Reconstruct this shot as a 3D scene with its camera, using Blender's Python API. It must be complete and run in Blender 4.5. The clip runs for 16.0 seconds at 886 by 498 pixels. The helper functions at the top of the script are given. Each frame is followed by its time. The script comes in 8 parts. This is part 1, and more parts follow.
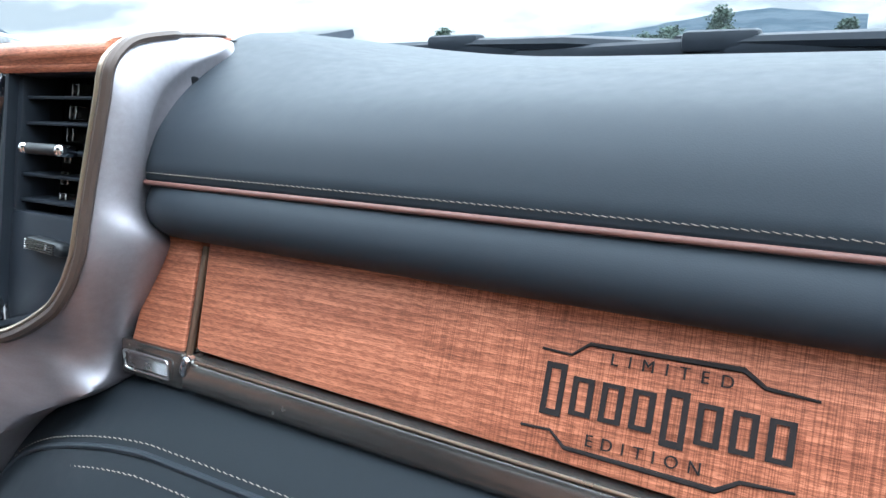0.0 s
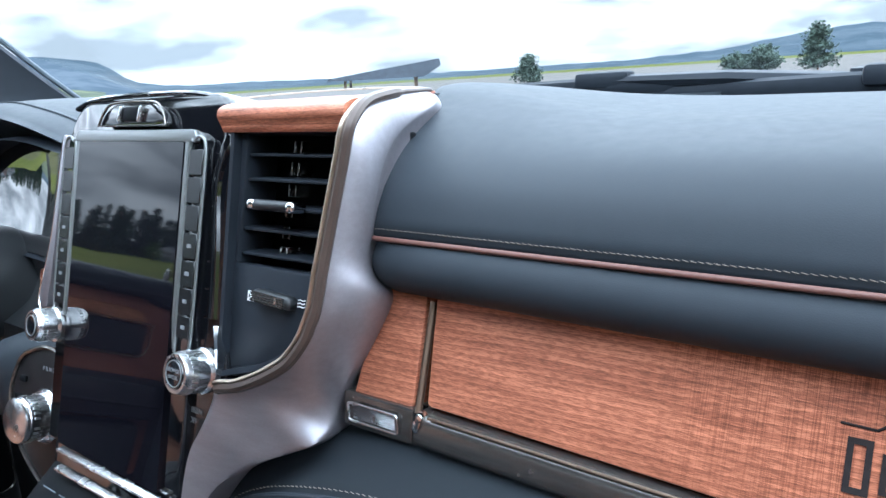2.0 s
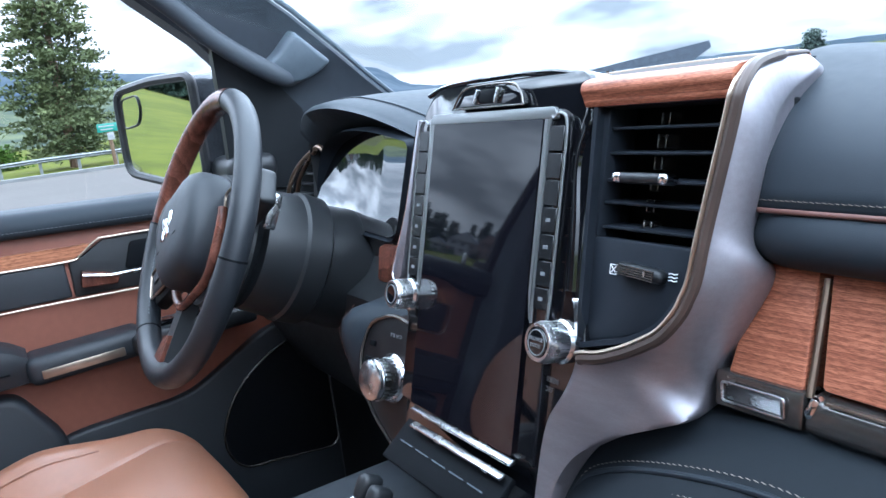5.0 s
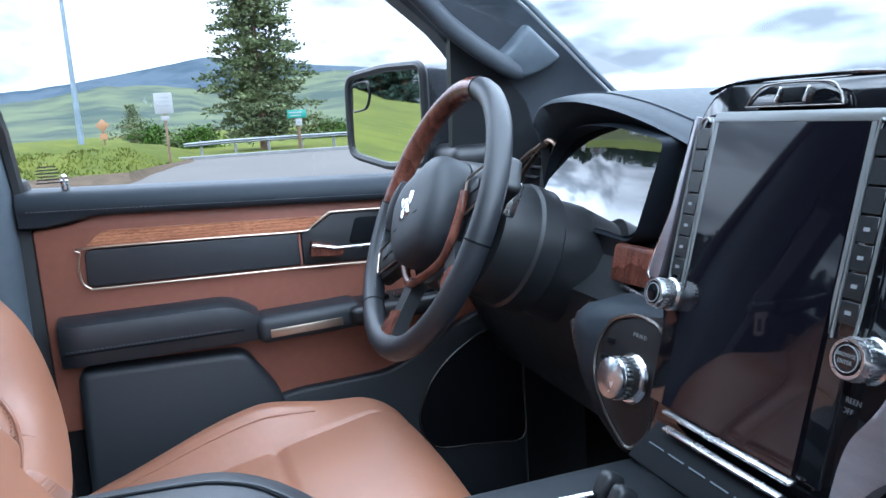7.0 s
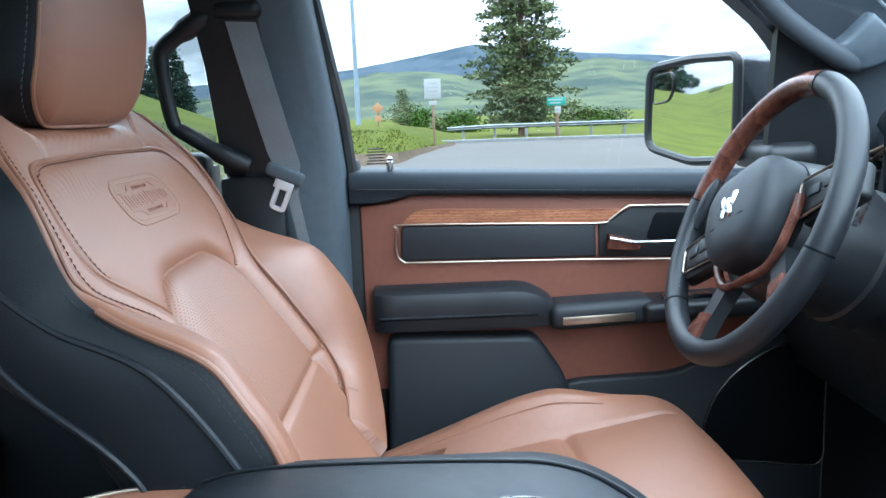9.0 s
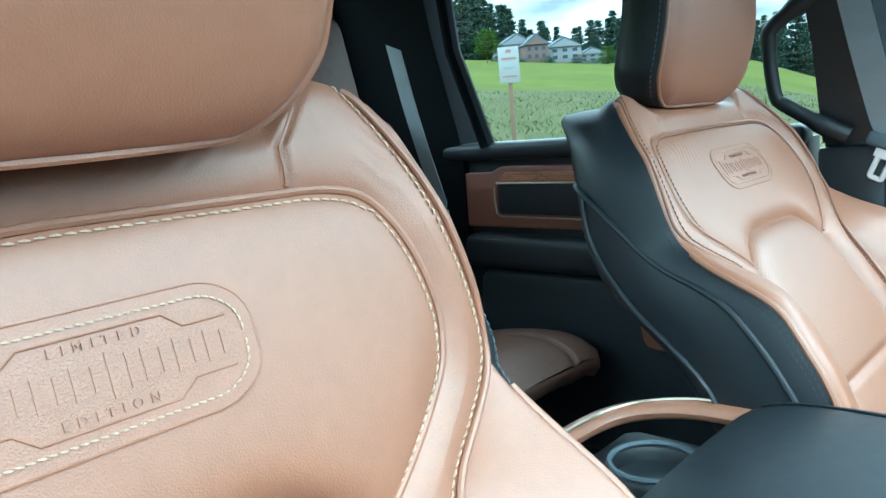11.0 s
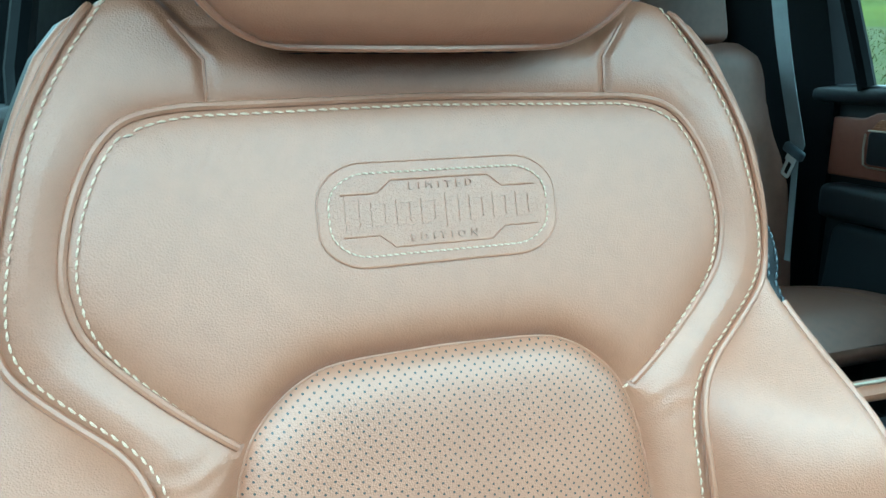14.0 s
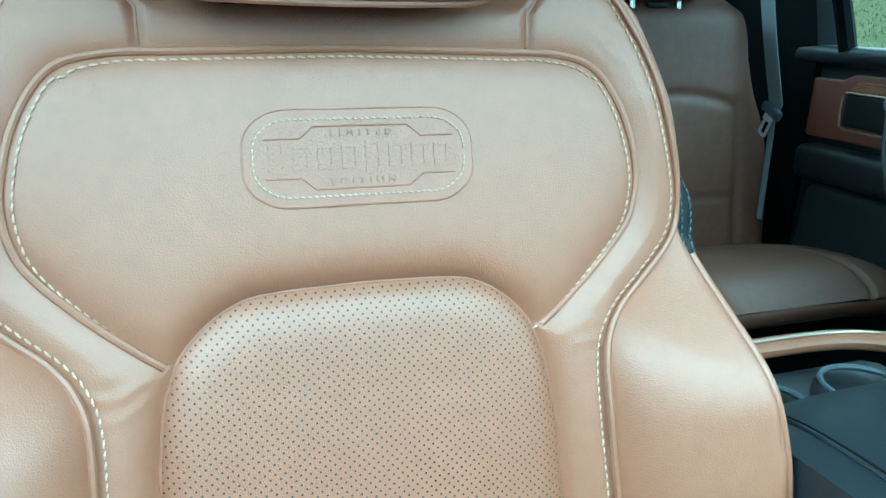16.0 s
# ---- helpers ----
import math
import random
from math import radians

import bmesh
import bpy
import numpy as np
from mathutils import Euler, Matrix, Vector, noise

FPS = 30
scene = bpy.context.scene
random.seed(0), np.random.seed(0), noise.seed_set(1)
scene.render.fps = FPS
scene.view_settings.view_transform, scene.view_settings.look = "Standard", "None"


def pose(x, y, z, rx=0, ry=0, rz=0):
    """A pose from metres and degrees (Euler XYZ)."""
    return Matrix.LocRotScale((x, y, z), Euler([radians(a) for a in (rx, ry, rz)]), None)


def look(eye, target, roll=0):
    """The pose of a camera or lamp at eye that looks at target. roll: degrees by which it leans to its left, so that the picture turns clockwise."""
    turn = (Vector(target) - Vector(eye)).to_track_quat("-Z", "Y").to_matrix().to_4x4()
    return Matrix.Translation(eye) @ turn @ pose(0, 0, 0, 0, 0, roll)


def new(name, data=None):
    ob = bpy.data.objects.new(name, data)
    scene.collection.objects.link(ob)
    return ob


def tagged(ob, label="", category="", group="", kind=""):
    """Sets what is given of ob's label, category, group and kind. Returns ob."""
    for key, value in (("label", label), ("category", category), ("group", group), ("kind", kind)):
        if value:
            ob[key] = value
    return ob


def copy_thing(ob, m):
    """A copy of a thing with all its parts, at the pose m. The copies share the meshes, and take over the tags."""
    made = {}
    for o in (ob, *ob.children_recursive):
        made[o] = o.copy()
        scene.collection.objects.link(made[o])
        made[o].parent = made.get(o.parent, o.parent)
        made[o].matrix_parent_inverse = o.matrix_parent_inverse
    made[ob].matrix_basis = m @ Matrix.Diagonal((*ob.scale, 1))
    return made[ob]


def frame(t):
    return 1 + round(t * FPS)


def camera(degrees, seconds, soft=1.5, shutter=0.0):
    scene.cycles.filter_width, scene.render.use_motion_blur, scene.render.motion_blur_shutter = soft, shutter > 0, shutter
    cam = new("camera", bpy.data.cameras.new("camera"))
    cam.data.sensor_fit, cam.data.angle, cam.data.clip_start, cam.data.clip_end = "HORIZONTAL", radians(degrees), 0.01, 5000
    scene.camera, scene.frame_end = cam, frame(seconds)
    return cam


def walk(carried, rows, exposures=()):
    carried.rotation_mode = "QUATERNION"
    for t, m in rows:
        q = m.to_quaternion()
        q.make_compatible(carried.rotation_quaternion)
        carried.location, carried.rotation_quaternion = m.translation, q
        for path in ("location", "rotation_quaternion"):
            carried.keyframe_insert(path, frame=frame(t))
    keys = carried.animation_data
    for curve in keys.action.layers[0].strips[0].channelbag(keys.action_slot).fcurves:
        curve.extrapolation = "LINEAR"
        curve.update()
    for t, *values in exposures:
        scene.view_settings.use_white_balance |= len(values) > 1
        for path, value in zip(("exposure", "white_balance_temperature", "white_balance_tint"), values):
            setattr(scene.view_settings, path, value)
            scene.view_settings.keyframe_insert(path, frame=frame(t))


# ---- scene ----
cam = camera(60.6, 16.0)
PATH = [
    (0, (0.584, 0.013, 1.403), (-0.462, 1.637, 0.884), -2.0),
    (0.5, (0.562, 0.006, 1.406), (-0.519, 1.611, 0.901), -2.7),
    (1, (0.546, -0.002, 1.41), (-0.581, 1.576, 0.918), -3.4),
    (1.5, (0.53, -0.016, 1.415), (-0.638, 1.54, 0.948), -3.3),
    (2, (0.514, -0.026, 1.422), (-0.72, 1.484, 0.979), -3.7),
    (2.5, (0.499, -0.039, 1.42), (-0.804, 1.419, 0.998), -4.0),
    (3, (0.489, -0.051, 1.416), (-0.885, 1.341, 0.999), -4.6),
    (3.5, (0.479, -0.063, 1.415), (-0.973, 1.25, 1.007), -5.1),
    (4, (0.479, -0.072, 1.412), (-1.041, 1.163, 1.005), -5.7),
    (4.2, (0.481, -0.068, 1.412), (-1.083, 1.111, 1.01), -6.2),
    (6.3, (0.43, -0.112, 1.425), (-1.356, 0.706, 1.048), -5.0),
    (6.5, (0.426, -0.12, 1.419), (-1.382, 0.654, 1.058), -4.5),
    (7, (0.43, -0.158, 1.413), (-1.431, 0.481, 1.055), -3.5),
    (7.5, (0.426, -0.185, 1.414), (-1.477, 0.31, 1.048), -3.0),
    (8, (0.423, -0.206, 1.417), (-1.51, 0.157, 1.052), -2.7),
    (8.5, (0.423, -0.231, 1.419), (-1.533, -0.003, 1.067), -2.4),
    (9, (0.421, -0.24, 1.423), (-1.546, -0.233, 1.066), -2.2),
    (9.5, (0.401, -0.168, 1.407), (-1.522, -0.545, 1.009), -2.7),
    (10, (0.408, -0.163, 1.414), (-1.387, -0.948, 1.012), -3.5),
    (10.2, (0.432, -0.184, 1.419), (-1.292, -1.119, 1.027), -3.9),
    (12.3, (0.644, -0.109, 1.486), (-0.42, -1.788, 1.269), -6.0),
    (12.5, (0.643, -0.098, 1.498), (-0.392, -1.798, 1.294), -5.9),
    (13, (0.635, -0.087, 1.464), (-0.334, -1.824, 1.254), -4.9),
    (13.5, (0.614, -0.081, 1.448), (-0.244, -1.859, 1.129), -3.1),
    (14, (0.577, -0.072, 1.421), (-0.068, -1.906, 0.95), -0.6),
    (14.5, (0.566, -0.069, 1.417), (0.016, -1.914, 0.873), 1.3),
    (15, (0.565, -0.066, 1.41), (0.011, -1.902, 0.84), 1.9),
    (15.5, (0.555, -0.046, 1.415), (-0.028, -1.867, 0.827), 1.7),
    (16, (0.536, -0.022, 1.428), (-0.09, -1.823, 0.825), 1.3),
]
EXPOSURES = [(0.0, 2.68, 5600, 5), (2.0, 2.58, 5400, 7), (4.2, 2.48, 5220, 9), (7.0, 2.38, 5150, 9), (9.0, 2.43, 5160, 2), (10.2, 2.72, 4950, -8), (12.3, 3.05, 4600, -29), (14.2, 2.69, 4380, -31), (16.0, 2.71, 4260, -34)]
walk(cam, [(t, look(eye, target, roll)) for t, eye, target, roll in PATH], EXPOSURES)


# ---- daylight: bright broken cloud ----
SUN_FROM = (10.0, 1.0, 6.5)


def cloudy_sky():
    world = bpy.data.worlds.new("cloudy_sky")
    scene.world = world
    world.use_nodes = True
    nt = world.node_tree
    nt.nodes.clear()
    n = nt.nodes.new
    out = n("ShaderNodeOutputWorld")
    sky = n("ShaderNodeTexSky")
    sky.sky_type, sky.sun_disc = "NISHITA", False
    sky.sun_elevation, sky.sun_rotation = radians(33), radians(84)
    blue, cloud, mix = n("ShaderNodeBackground"), n("ShaderNodeBackground"), n("ShaderNodeMixShader")
    blue.inputs["Strength"].default_value = 0.12
    nt.links.new(sky.outputs[0], blue.inputs[0])
    tc, mp = n("ShaderNodeTexCoord"), n("ShaderNodeMapping")
    mp.inputs["Scale"].default_value = (1.0, 1.0, 3.2)
    nt.links.new(tc.outputs["Generated"], mp.inputs[0])
    noise_a, noise_b = n("ShaderNodeTexNoise"), n("ShaderNodeTexNoise")
    noise_a.inputs["Scale"].default_value, noise_a.inputs["Detail"].default_value = 2.6, 7
    noise_b.inputs["Scale"].default_value, noise_b.inputs["Detail"].default_value = 5.5, 6
    for q in (noise_a, noise_b):
        nt.links.new(mp.outputs[0], q.inputs["Vector"])
    cover, shade = n("ShaderNodeValToRGB"), n("ShaderNodeValToRGB")
    cover.color_ramp.elements[0].position, cover.color_ramp.elements[1].position = 0.14, 0.32
    shade.color_ramp.elements[0].position, shade.color_ramp.elements[0].color = 0.38, (0.46, 0.485, 0.51, 1)
    shade.color_ramp.elements[1].position, shade.color_ramp.elements[1].color = 0.60, (1.24, 1.25, 1.26, 1)
    nt.links.new(noise_a.outputs["Fac"], cover.inputs[0])
    nt.links.new(noise_b.outputs["Fac"], shade.inputs[0])
    nt.links.new(shade.outputs[0], cloud.inputs[0])
    # broken cloud: dim toward the horizon, brightest well above it
    height, climb, lift = n("ShaderNodeSeparateXYZ"), n("ShaderNodeValToRGB"), n("ShaderNodeMath")
    ramp = climb.color_ramp
    ramp.elements[0].position, ramp.elements[0].color = 0.14, (0.172, 0.172, 0.172, 1)
    ramp.elements[1].position, ramp.elements[1].color = 0.80, (0.74, 0.74, 0.74, 1)
    for at_height, level in ((0.24, 0.245), (0.36, 0.68), (0.52, 0.88)):
        ramp.elements.new(at_height).color = (level, level, level, 1)
    lift.operation = "MULTIPLY"
    # brighter round the veiled sun, ahead of the car
    toward, glow, grow = n("ShaderNodeVectorMath"), n("ShaderNodeMapRange"), n("ShaderNodeMath")
    toward.operation, grow.operation = "DOT_PRODUCT", "MULTIPLY"
    toward.inputs[1].default_value = Vector(SUN_FROM).normalized()
    glow.interpolation_type = "SMOOTHSTEP"
    glow.inputs["From Min"].default_value, glow.inputs["From Max"].default_value = 0.15, 1.0
    glow.inputs["To Min"].default_value, glow.inputs["To Max"].default_value = 1.0, 1.25
    grow.inputs[1].default_value = 1.80
    nt.links.new(tc.outputs["Generated"], toward.inputs[0])
    nt.links.new(toward.outputs["Value"], glow.inputs["Value"])
    nt.links.new(glow.outputs[0], grow.inputs[0])
    nt.links.new(grow.outputs[0], lift.inputs[1])
    nt.links.new(tc.outputs["Generated"], height.inputs[0])
    nt.links.new(height.outputs[2], climb.inputs[0])
    nt.links.new(climb.outputs[0], lift.inputs[0])
    nt.links.new(lift.outputs[0], cloud.inputs["Strength"])
    nt.links.new(cover.outputs[0], mix.inputs[0])
    nt.links.new(blue.outputs[0], mix.inputs[1])
    nt.links.new(cloud.outputs[0], mix.inputs[2])
    nt.links.new(mix.outputs[0], out.inputs[0])


cloudy_sky()
sun = new("sun", bpy.data.lights.new("sun", "SUN"))
sun.data.energy, sun.data.angle, sun.data.color = 0.22, radians(40), (1.0, 0.965, 0.91)
sun.matrix_world = look(SUN_FROM, (0, 0, 0))


# ---- materials ----
def material(name, color, rough=0.5, metal=0.0, color2=None, scale=40.0, amount=0.25, bump=0.0, bump_scale=600.0,
             grain="noise", stretch=(1, 1, 1), coat=0.0, big=3.0, rough_var=0.08, sheen=0.0, spec=0.5, coat_rough=0.03, spread=0.15, ior=1.5):
    """A surface with colour variation at two scales, uneven gloss and fine relief, in object metres."""
    m = bpy.data.materials.new(name)
    m.use_nodes = True
    nt = m.node_tree
    b = nt.nodes["Principled BSDF"]
    n, ln = nt.nodes.new, nt.links.new
    b.inputs["Roughness"].default_value, b.inputs["Metallic"].default_value = rough, metal
    b.inputs["Coat Weight"].default_value, b.inputs["Sheen Weight"].default_value = coat, sheen
    b.inputs["IOR"].default_value = ior
    b.inputs["Specular IOR Level"].default_value, b.inputs["Coat Roughness"].default_value = spec, coat_rough
    tc, mp = n("ShaderNodeTexCoord"), n("ShaderNodeMapping")
    mp.inputs["Scale"].default_value = stretch
    ln(tc.outputs["Object"], mp.inputs[0])
    fine, broad = n("ShaderNodeTexNoise"), n("ShaderNodeTexNoise")
    fine.inputs["Scale"].default_value, fine.inputs["Detail"].default_value = scale, 5
    broad.inputs["Scale"].default_value, broad.inputs["Detail"].default_value = big, 3
    for q in (fine, broad):
        ln(mp.outputs[0], q.inputs["Vector"])
    add = n("ShaderNodeMath")
    add.operation = "MULTIPLY_ADD"
    add.inputs[1].default_value = 0.5
    half = n("ShaderNodeMath")
    half.operation = "MULTIPLY"
    half.inputs[1].default_value = 0.5
    ln(broad.outputs["Fac"], half.inputs[0])
    ln(fine.outputs["Fac"], add.inputs[0])
    ln(half.outputs[0], add.inputs[2])
    ramp = n("ShaderNodeValToRGB")
    c2 = color2 or tuple(c * (1 - amount) for c in color)
    ramp.color_ramp.elements[0].position, ramp.color_ramp.elements[0].color = 0.5 - spread, (*c2, 1)
    ramp.color_ramp.elements[1].position, ramp.color_ramp.elements[1].color = 0.5 + spread, (*color, 1)
    ln(add.outputs[0], ramp.inputs[0])
    ln(ramp.outputs[0], b.inputs["Base Color"])
    rr = n("ShaderNodeMapRange")
    rr.inputs["To Min"].default_value, rr.inputs["To Max"].default_value = max(0.02, rough - rough_var), min(1, rough + rough_var)
    ln(fine.outputs["Fac"], rr.inputs["Value"])
    ln(rr.outputs[0], b.inputs["Roughness"])
    if bump:
        if grain == "leather":
            tex = n("ShaderNodeTexVoronoi")
            tex.inputs["Scale"].default_value = bump_scale
            src = tex.outputs["Distance"]
        else:
            tex = n("ShaderNodeTexNoise")
            tex.inputs["Scale"].default_value, tex.inputs["Detail"].default_value = bump_scale, 4
            src = tex.outputs["Fac"]
        ln(mp.outputs[0], tex.inputs["Vector"])
        bp = n("ShaderNodeBump")
        bp.inputs["Strength"].default_value, bp.inputs["Distance"].default_value = bump, 0.0006
        ln(src, bp.inputs["Height"])
        ln(bp.outputs[0], b.inputs["Normal"])
    return m


def perforated(base):
    """The leather of base, punched with staggered holes 4.7 mm apart."""
    m = base.copy()
    m.name = "perforated_leather"
    nt = m.node_tree
    n, ln = nt.nodes.new, nt.links.new
    b = nt.nodes["Principled BSDF"]
    tc, sep = n("ShaderNodeTexCoord"), n("ShaderNodeSeparateXYZ")
    ln(tc.outputs["Object"], sep.inputs[0])

    def op(kind, a, c, d=None):
        q = n("ShaderNodeMath")
        q.operation = kind
        for i, v in enumerate((a, c, d)):
            if v is None:
                continue
            if isinstance(v, (int, float)):
                q.inputs[i].default_value = v
            else:
                ln(v, q.inputs[i])
        return q.outputs[0]

    pitch = 0.0064
    u, v = op("DIVIDE", sep.outputs[0], pitch), op("DIVIDE", sep.outputs[2], pitch)
    a, c = op("ADD", u, v), op("SUBTRACT", u, v)
    fa = op("SUBTRACT", op("FRACT", op("ADD", a, 100.0), 0), 0.5)
    fc = op("SUBTRACT", op("FRACT", op("ADD", c, 100.0), 0), 0.5)
    dist = op("SQRT", op("ADD", op("MULTIPLY", fa, fa), op("MULTIPLY", fc, fc)), 0)
    hole = op("LESS_THAN", dist, 0.165)
    mix = n("ShaderNodeMix")
    mix.data_type = "RGBA"
    old = b.inputs["Base Color"].links[0].from_socket
    ln(hole, mix.inputs[0])
    ln(old, mix.inputs[6])
    mix.inputs[7].default_value = (0.009, 0.006, 0.004, 1)
    ln(mix.outputs[2], b.inputs["Base Color"])
    return m


def wood(name, light, dark, scale=1.0, axis=0, cross=0.35, rough=0.42, start=None):
    """Open-pored veneer: long wavy growth lines, pores, and saw marks across it (all along, or from start on)."""
    m = bpy.data.materials.new(name)
    m.use_nodes = True
    nt = m.node_tree
    b = nt.nodes["Principled BSDF"]
    n, ln = nt.nodes.new, nt.links.new
    tc = n("ShaderNodeTexCoord")

    def mapped(along, over, turn=0):
        q = n("ShaderNodeMapping")
        s = [over * scale] * 3
        s[axis] = along * scale
        q.inputs["Scale"].default_value = s
        q.inputs["Rotation"].default_value = (0, radians(turn), 0) if axis == 0 else (radians(turn), 0, 0)
        ln(tc.outputs["Object"], q.inputs[0])
        return q.outputs[0]

    def noise_tex(vec, size, detail, distortion=0.0):
        q = n("ShaderNodeTexNoise")
        q.inputs["Scale"].default_value, q.inputs["Detail"].default_value, q.inputs["Distortion"].default_value = size, detail, distortion
        ln(vec, q.inputs["Vector"])
        return q.outputs["Fac"]

    def ramp(src, p0, c0, p1, c1):
        q = n("ShaderNodeValToRGB")
        q.color_ramp.elements[0].position, q.color_ramp.elements[0].color = p0, (*c0, 1)
        q.color_ramp.elements[1].position, q.color_ramp.elements[1].color = p1, (*c1, 1)
        ln(src, q.inputs[0])
        return q.outputs[0]

    def times(a, c, fac):
        q = n("ShaderNodeMix")
        q.data_type, q.blend_type = "RGBA", "MULTIPLY"
        if isinstance(fac, float):
            q.inputs[0].default_value = fac
        else:
            ln(fac, q.inputs[0])
        ln(a, q.inputs[6])
        ln(c, q.inputs[7])
        return q.outputs[2]

    wave = n("ShaderNodeTexWave")
    wave.wave_type, wave.bands_direction, wave.wave_profile = "BANDS", "Z", "SAW"
    wave.inputs["Scale"].default_value, wave.inputs["Distortion"].default_value = 62.0, 5.5
    wave.inputs["Detail"].default_value, wave.inputs["Detail Scale"].default_value = 3.5, 0.45
    ln(mapped(0.16, 1.0, 6), wave.inputs["Vector"])
    broad = noise_tex(mapped(8, 60, 6), 1.2, 5, 0.6)
    pores = noise_tex(mapped(90, 900), 1.6, 3)
    saw = noise_tex(mapped(1300, 14), 1.0, 3)
    base = ramp(broad, 0.34, dark, 0.64, light)
    base = times(base, ramp(wave.outputs["Fac"], 0.0, (1.1, 1.08, 1.06), 0.92, (0.55, 0.49, 0.46)), 0.75)
    base = times(base, ramp(pores, 0.41, (0.42, 0.35, 0.33), 0.57, (1.12, 1.08, 1.05)), 0.65)
    where = n("ShaderNodeMapRange")
    where.inputs["To Max"].default_value = cross
    if start is None:
        where.inputs["From Min"].default_value, where.inputs["From Max"].default_value = 0.42, 0.62
        ln(noise_tex(tc.outputs["Object"], 7.0, 2), where.inputs["Value"])
    else:
        sep, add = n("ShaderNodeSeparateXYZ"), n("ShaderNodeMath")
        ln(tc.outputs["Object"], sep.inputs[0])
        add.operation = "MULTIPLY_ADD"
        add.inputs[1].default_value = 0.30
        ln(noise_tex(tc.outputs["Object"], 9.0, 2), add.inputs[0])
        ln(sep.outputs[axis], add.inputs[2])
        where.inputs["From Min"].default_value, where.inputs["From Max"].default_value = start + 0.10, start + 0.22
        ln(add.outputs[0], where.inputs["Value"])
    base = times(base, ramp(saw, 0.42, (0.56, 0.49, 0.46), 0.53, (1.14, 1.12, 1.10)), where.outputs[0])
    ln(base, b.inputs["Base Color"])
    b.inputs["Roughness"].default_value, b.inputs["Specular IOR Level"].default_value = rough, 0.25
    bp = n("ShaderNodeBump")
    bp.inputs["Strength"].default_value, bp.inputs["Distance"].default_value = 0.35, 0.0005
    ln(pores, bp.inputs["Height"])
    ln(bp.outputs[0], b.inputs["Normal"])
    return m


def pane_glass(name, tint=(0.97, 0.99, 0.985)):
    m = bpy.data.materials.new(name)
    m.use_nodes = True
    nt = m.node_tree
    nt.nodes.clear()
    n, ln = nt.nodes.new, nt.links.new
    out, mix, clear, gloss, fr = n("ShaderNodeOutputMaterial"), n("ShaderNodeMixShader"), n("ShaderNodeBsdfTransparent"), n("ShaderNodeBsdfGlossy"), n("ShaderNodeLayerWeight")
    clear.inputs[0].default_value = (*tint, 1)
    gloss.inputs["Roughness"].default_value = 0.0
    fr.inputs[0].default_value = 0.5
    power, scaled = n("ShaderNodeMath"), n("ShaderNodeMath")
    power.operation, scaled.operation = "POWER", "MULTIPLY_ADD"
    power.inputs[1].default_value, scaled.inputs[1].default_value, scaled.inputs[2].default_value = 5.0, 0.45, 0.03
    ln(fr.outputs["Facing"], power.inputs[0])
    ln(power.outputs[0], scaled.inputs[0])
    ln(scaled.outputs[0], mix.inputs[0])
    ln(clear.outputs[0], mix.inputs[1])
    ln(gloss.outputs[0], mix.inputs[2])
    ln(mix.outputs[0], out.inputs[0])
    return m


BROWN = material("brown_leather", (0.295, 0.130, 0.072), 0.45, color2=(0.255, 0.109, 0.059), scale=90, bump=0.36, bump_scale=900, grain="leather", big=6, spec=0.8, coat=0.2, coat_rough=0.44)
PERF = perforated(BROWN)
# Redder leather for the doors, with their shade darkened into the colour.
DOOR_BROWN = material("shaded_russet_leather", (0.215, 0.080, 0.050), 0.5, color2=(0.185, 0.066, 0.041), scale=90, bump=0.18, bump_scale=1050, grain="leather", big=6, spec=0.5)
# Front brown made darker and duller, painting in the shade at the rear.
BROWN_SHADED = material("shaded_rear_leather", (0.185, 0.094, 0.064), 0.5, scale=70, bump=0.16, bump_scale=800, grain="leather")
BLACK_LEATHER = material("black_leather", (0.013, 0.016, 0.020), 0.46, color2=(0.009, 0.011, 0.014), scale=80, bump=0.22, bump_scale=900, grain="leather")
# Darker copy of the dash leather, so the lower pad reads as shaded.
KNEE_SHADED = material("shaded_knee_pad_leather", (0.0130, 0.0165, 0.0205), 0.58, color2=(0.0115, 0.0145, 0.0180), scale=120, bump=0.06, bump_scale=1500, grain="leather", spec=0.12)
DASH_LEATHER = material("smooth_black_dash_leather", (0.0215, 0.0270, 0.0335), 0.56, color2=(0.0190, 0.0240, 0.0300), scale=120, bump=0.05, bump_scale=1500, grain="leather", spec=0.17)
CLUSTER_LENS = material("clear_glossy_dial_lens", (0.010, 0.011, 0.013), 0.03, scale=20, rough_var=0.01, coat=1.0, ior=2.8)
BLACK_SOFT = material("black_soft_plastic", (0.016, 0.020, 0.025), 0.55, scale=60, bump=0.22, bump_scale=1400)
BLACK_PLASTIC = material("black_plastic", (0.010, 0.012, 0.014), 0.45, scale=60, bump=0.15, bump_scale=1600)
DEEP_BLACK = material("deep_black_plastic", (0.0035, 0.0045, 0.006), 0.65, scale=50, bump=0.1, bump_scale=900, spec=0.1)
GREY_TRIM = material("slate_grey_trim", (0.075, 0.094, 0.112), 0.62, scale=60, bump=0.25, bump_scale=1500)
# The slate trim at half brightness, for pillar faces painted as shaded.
SHADED_SLATE = material("shaded_slate_trim", (0.036, 0.044, 0.054), 0.62, scale=60, bump=0.25, bump_scale=1500)
GREY_CLOTH = material("dark_headliner_cloth", (0.016, 0.020, 0.025), 0.92, scale=400, bump=0.5, bump_scale=1800)
GEAR_BLACK = material("satin_black_gear_panel", (0.011, 0.010, 0.011), 0.42, color2=(0.008, 0.0075, 0.008), scale=60, bump=0.06, bump_scale=1200, spec=0.3)
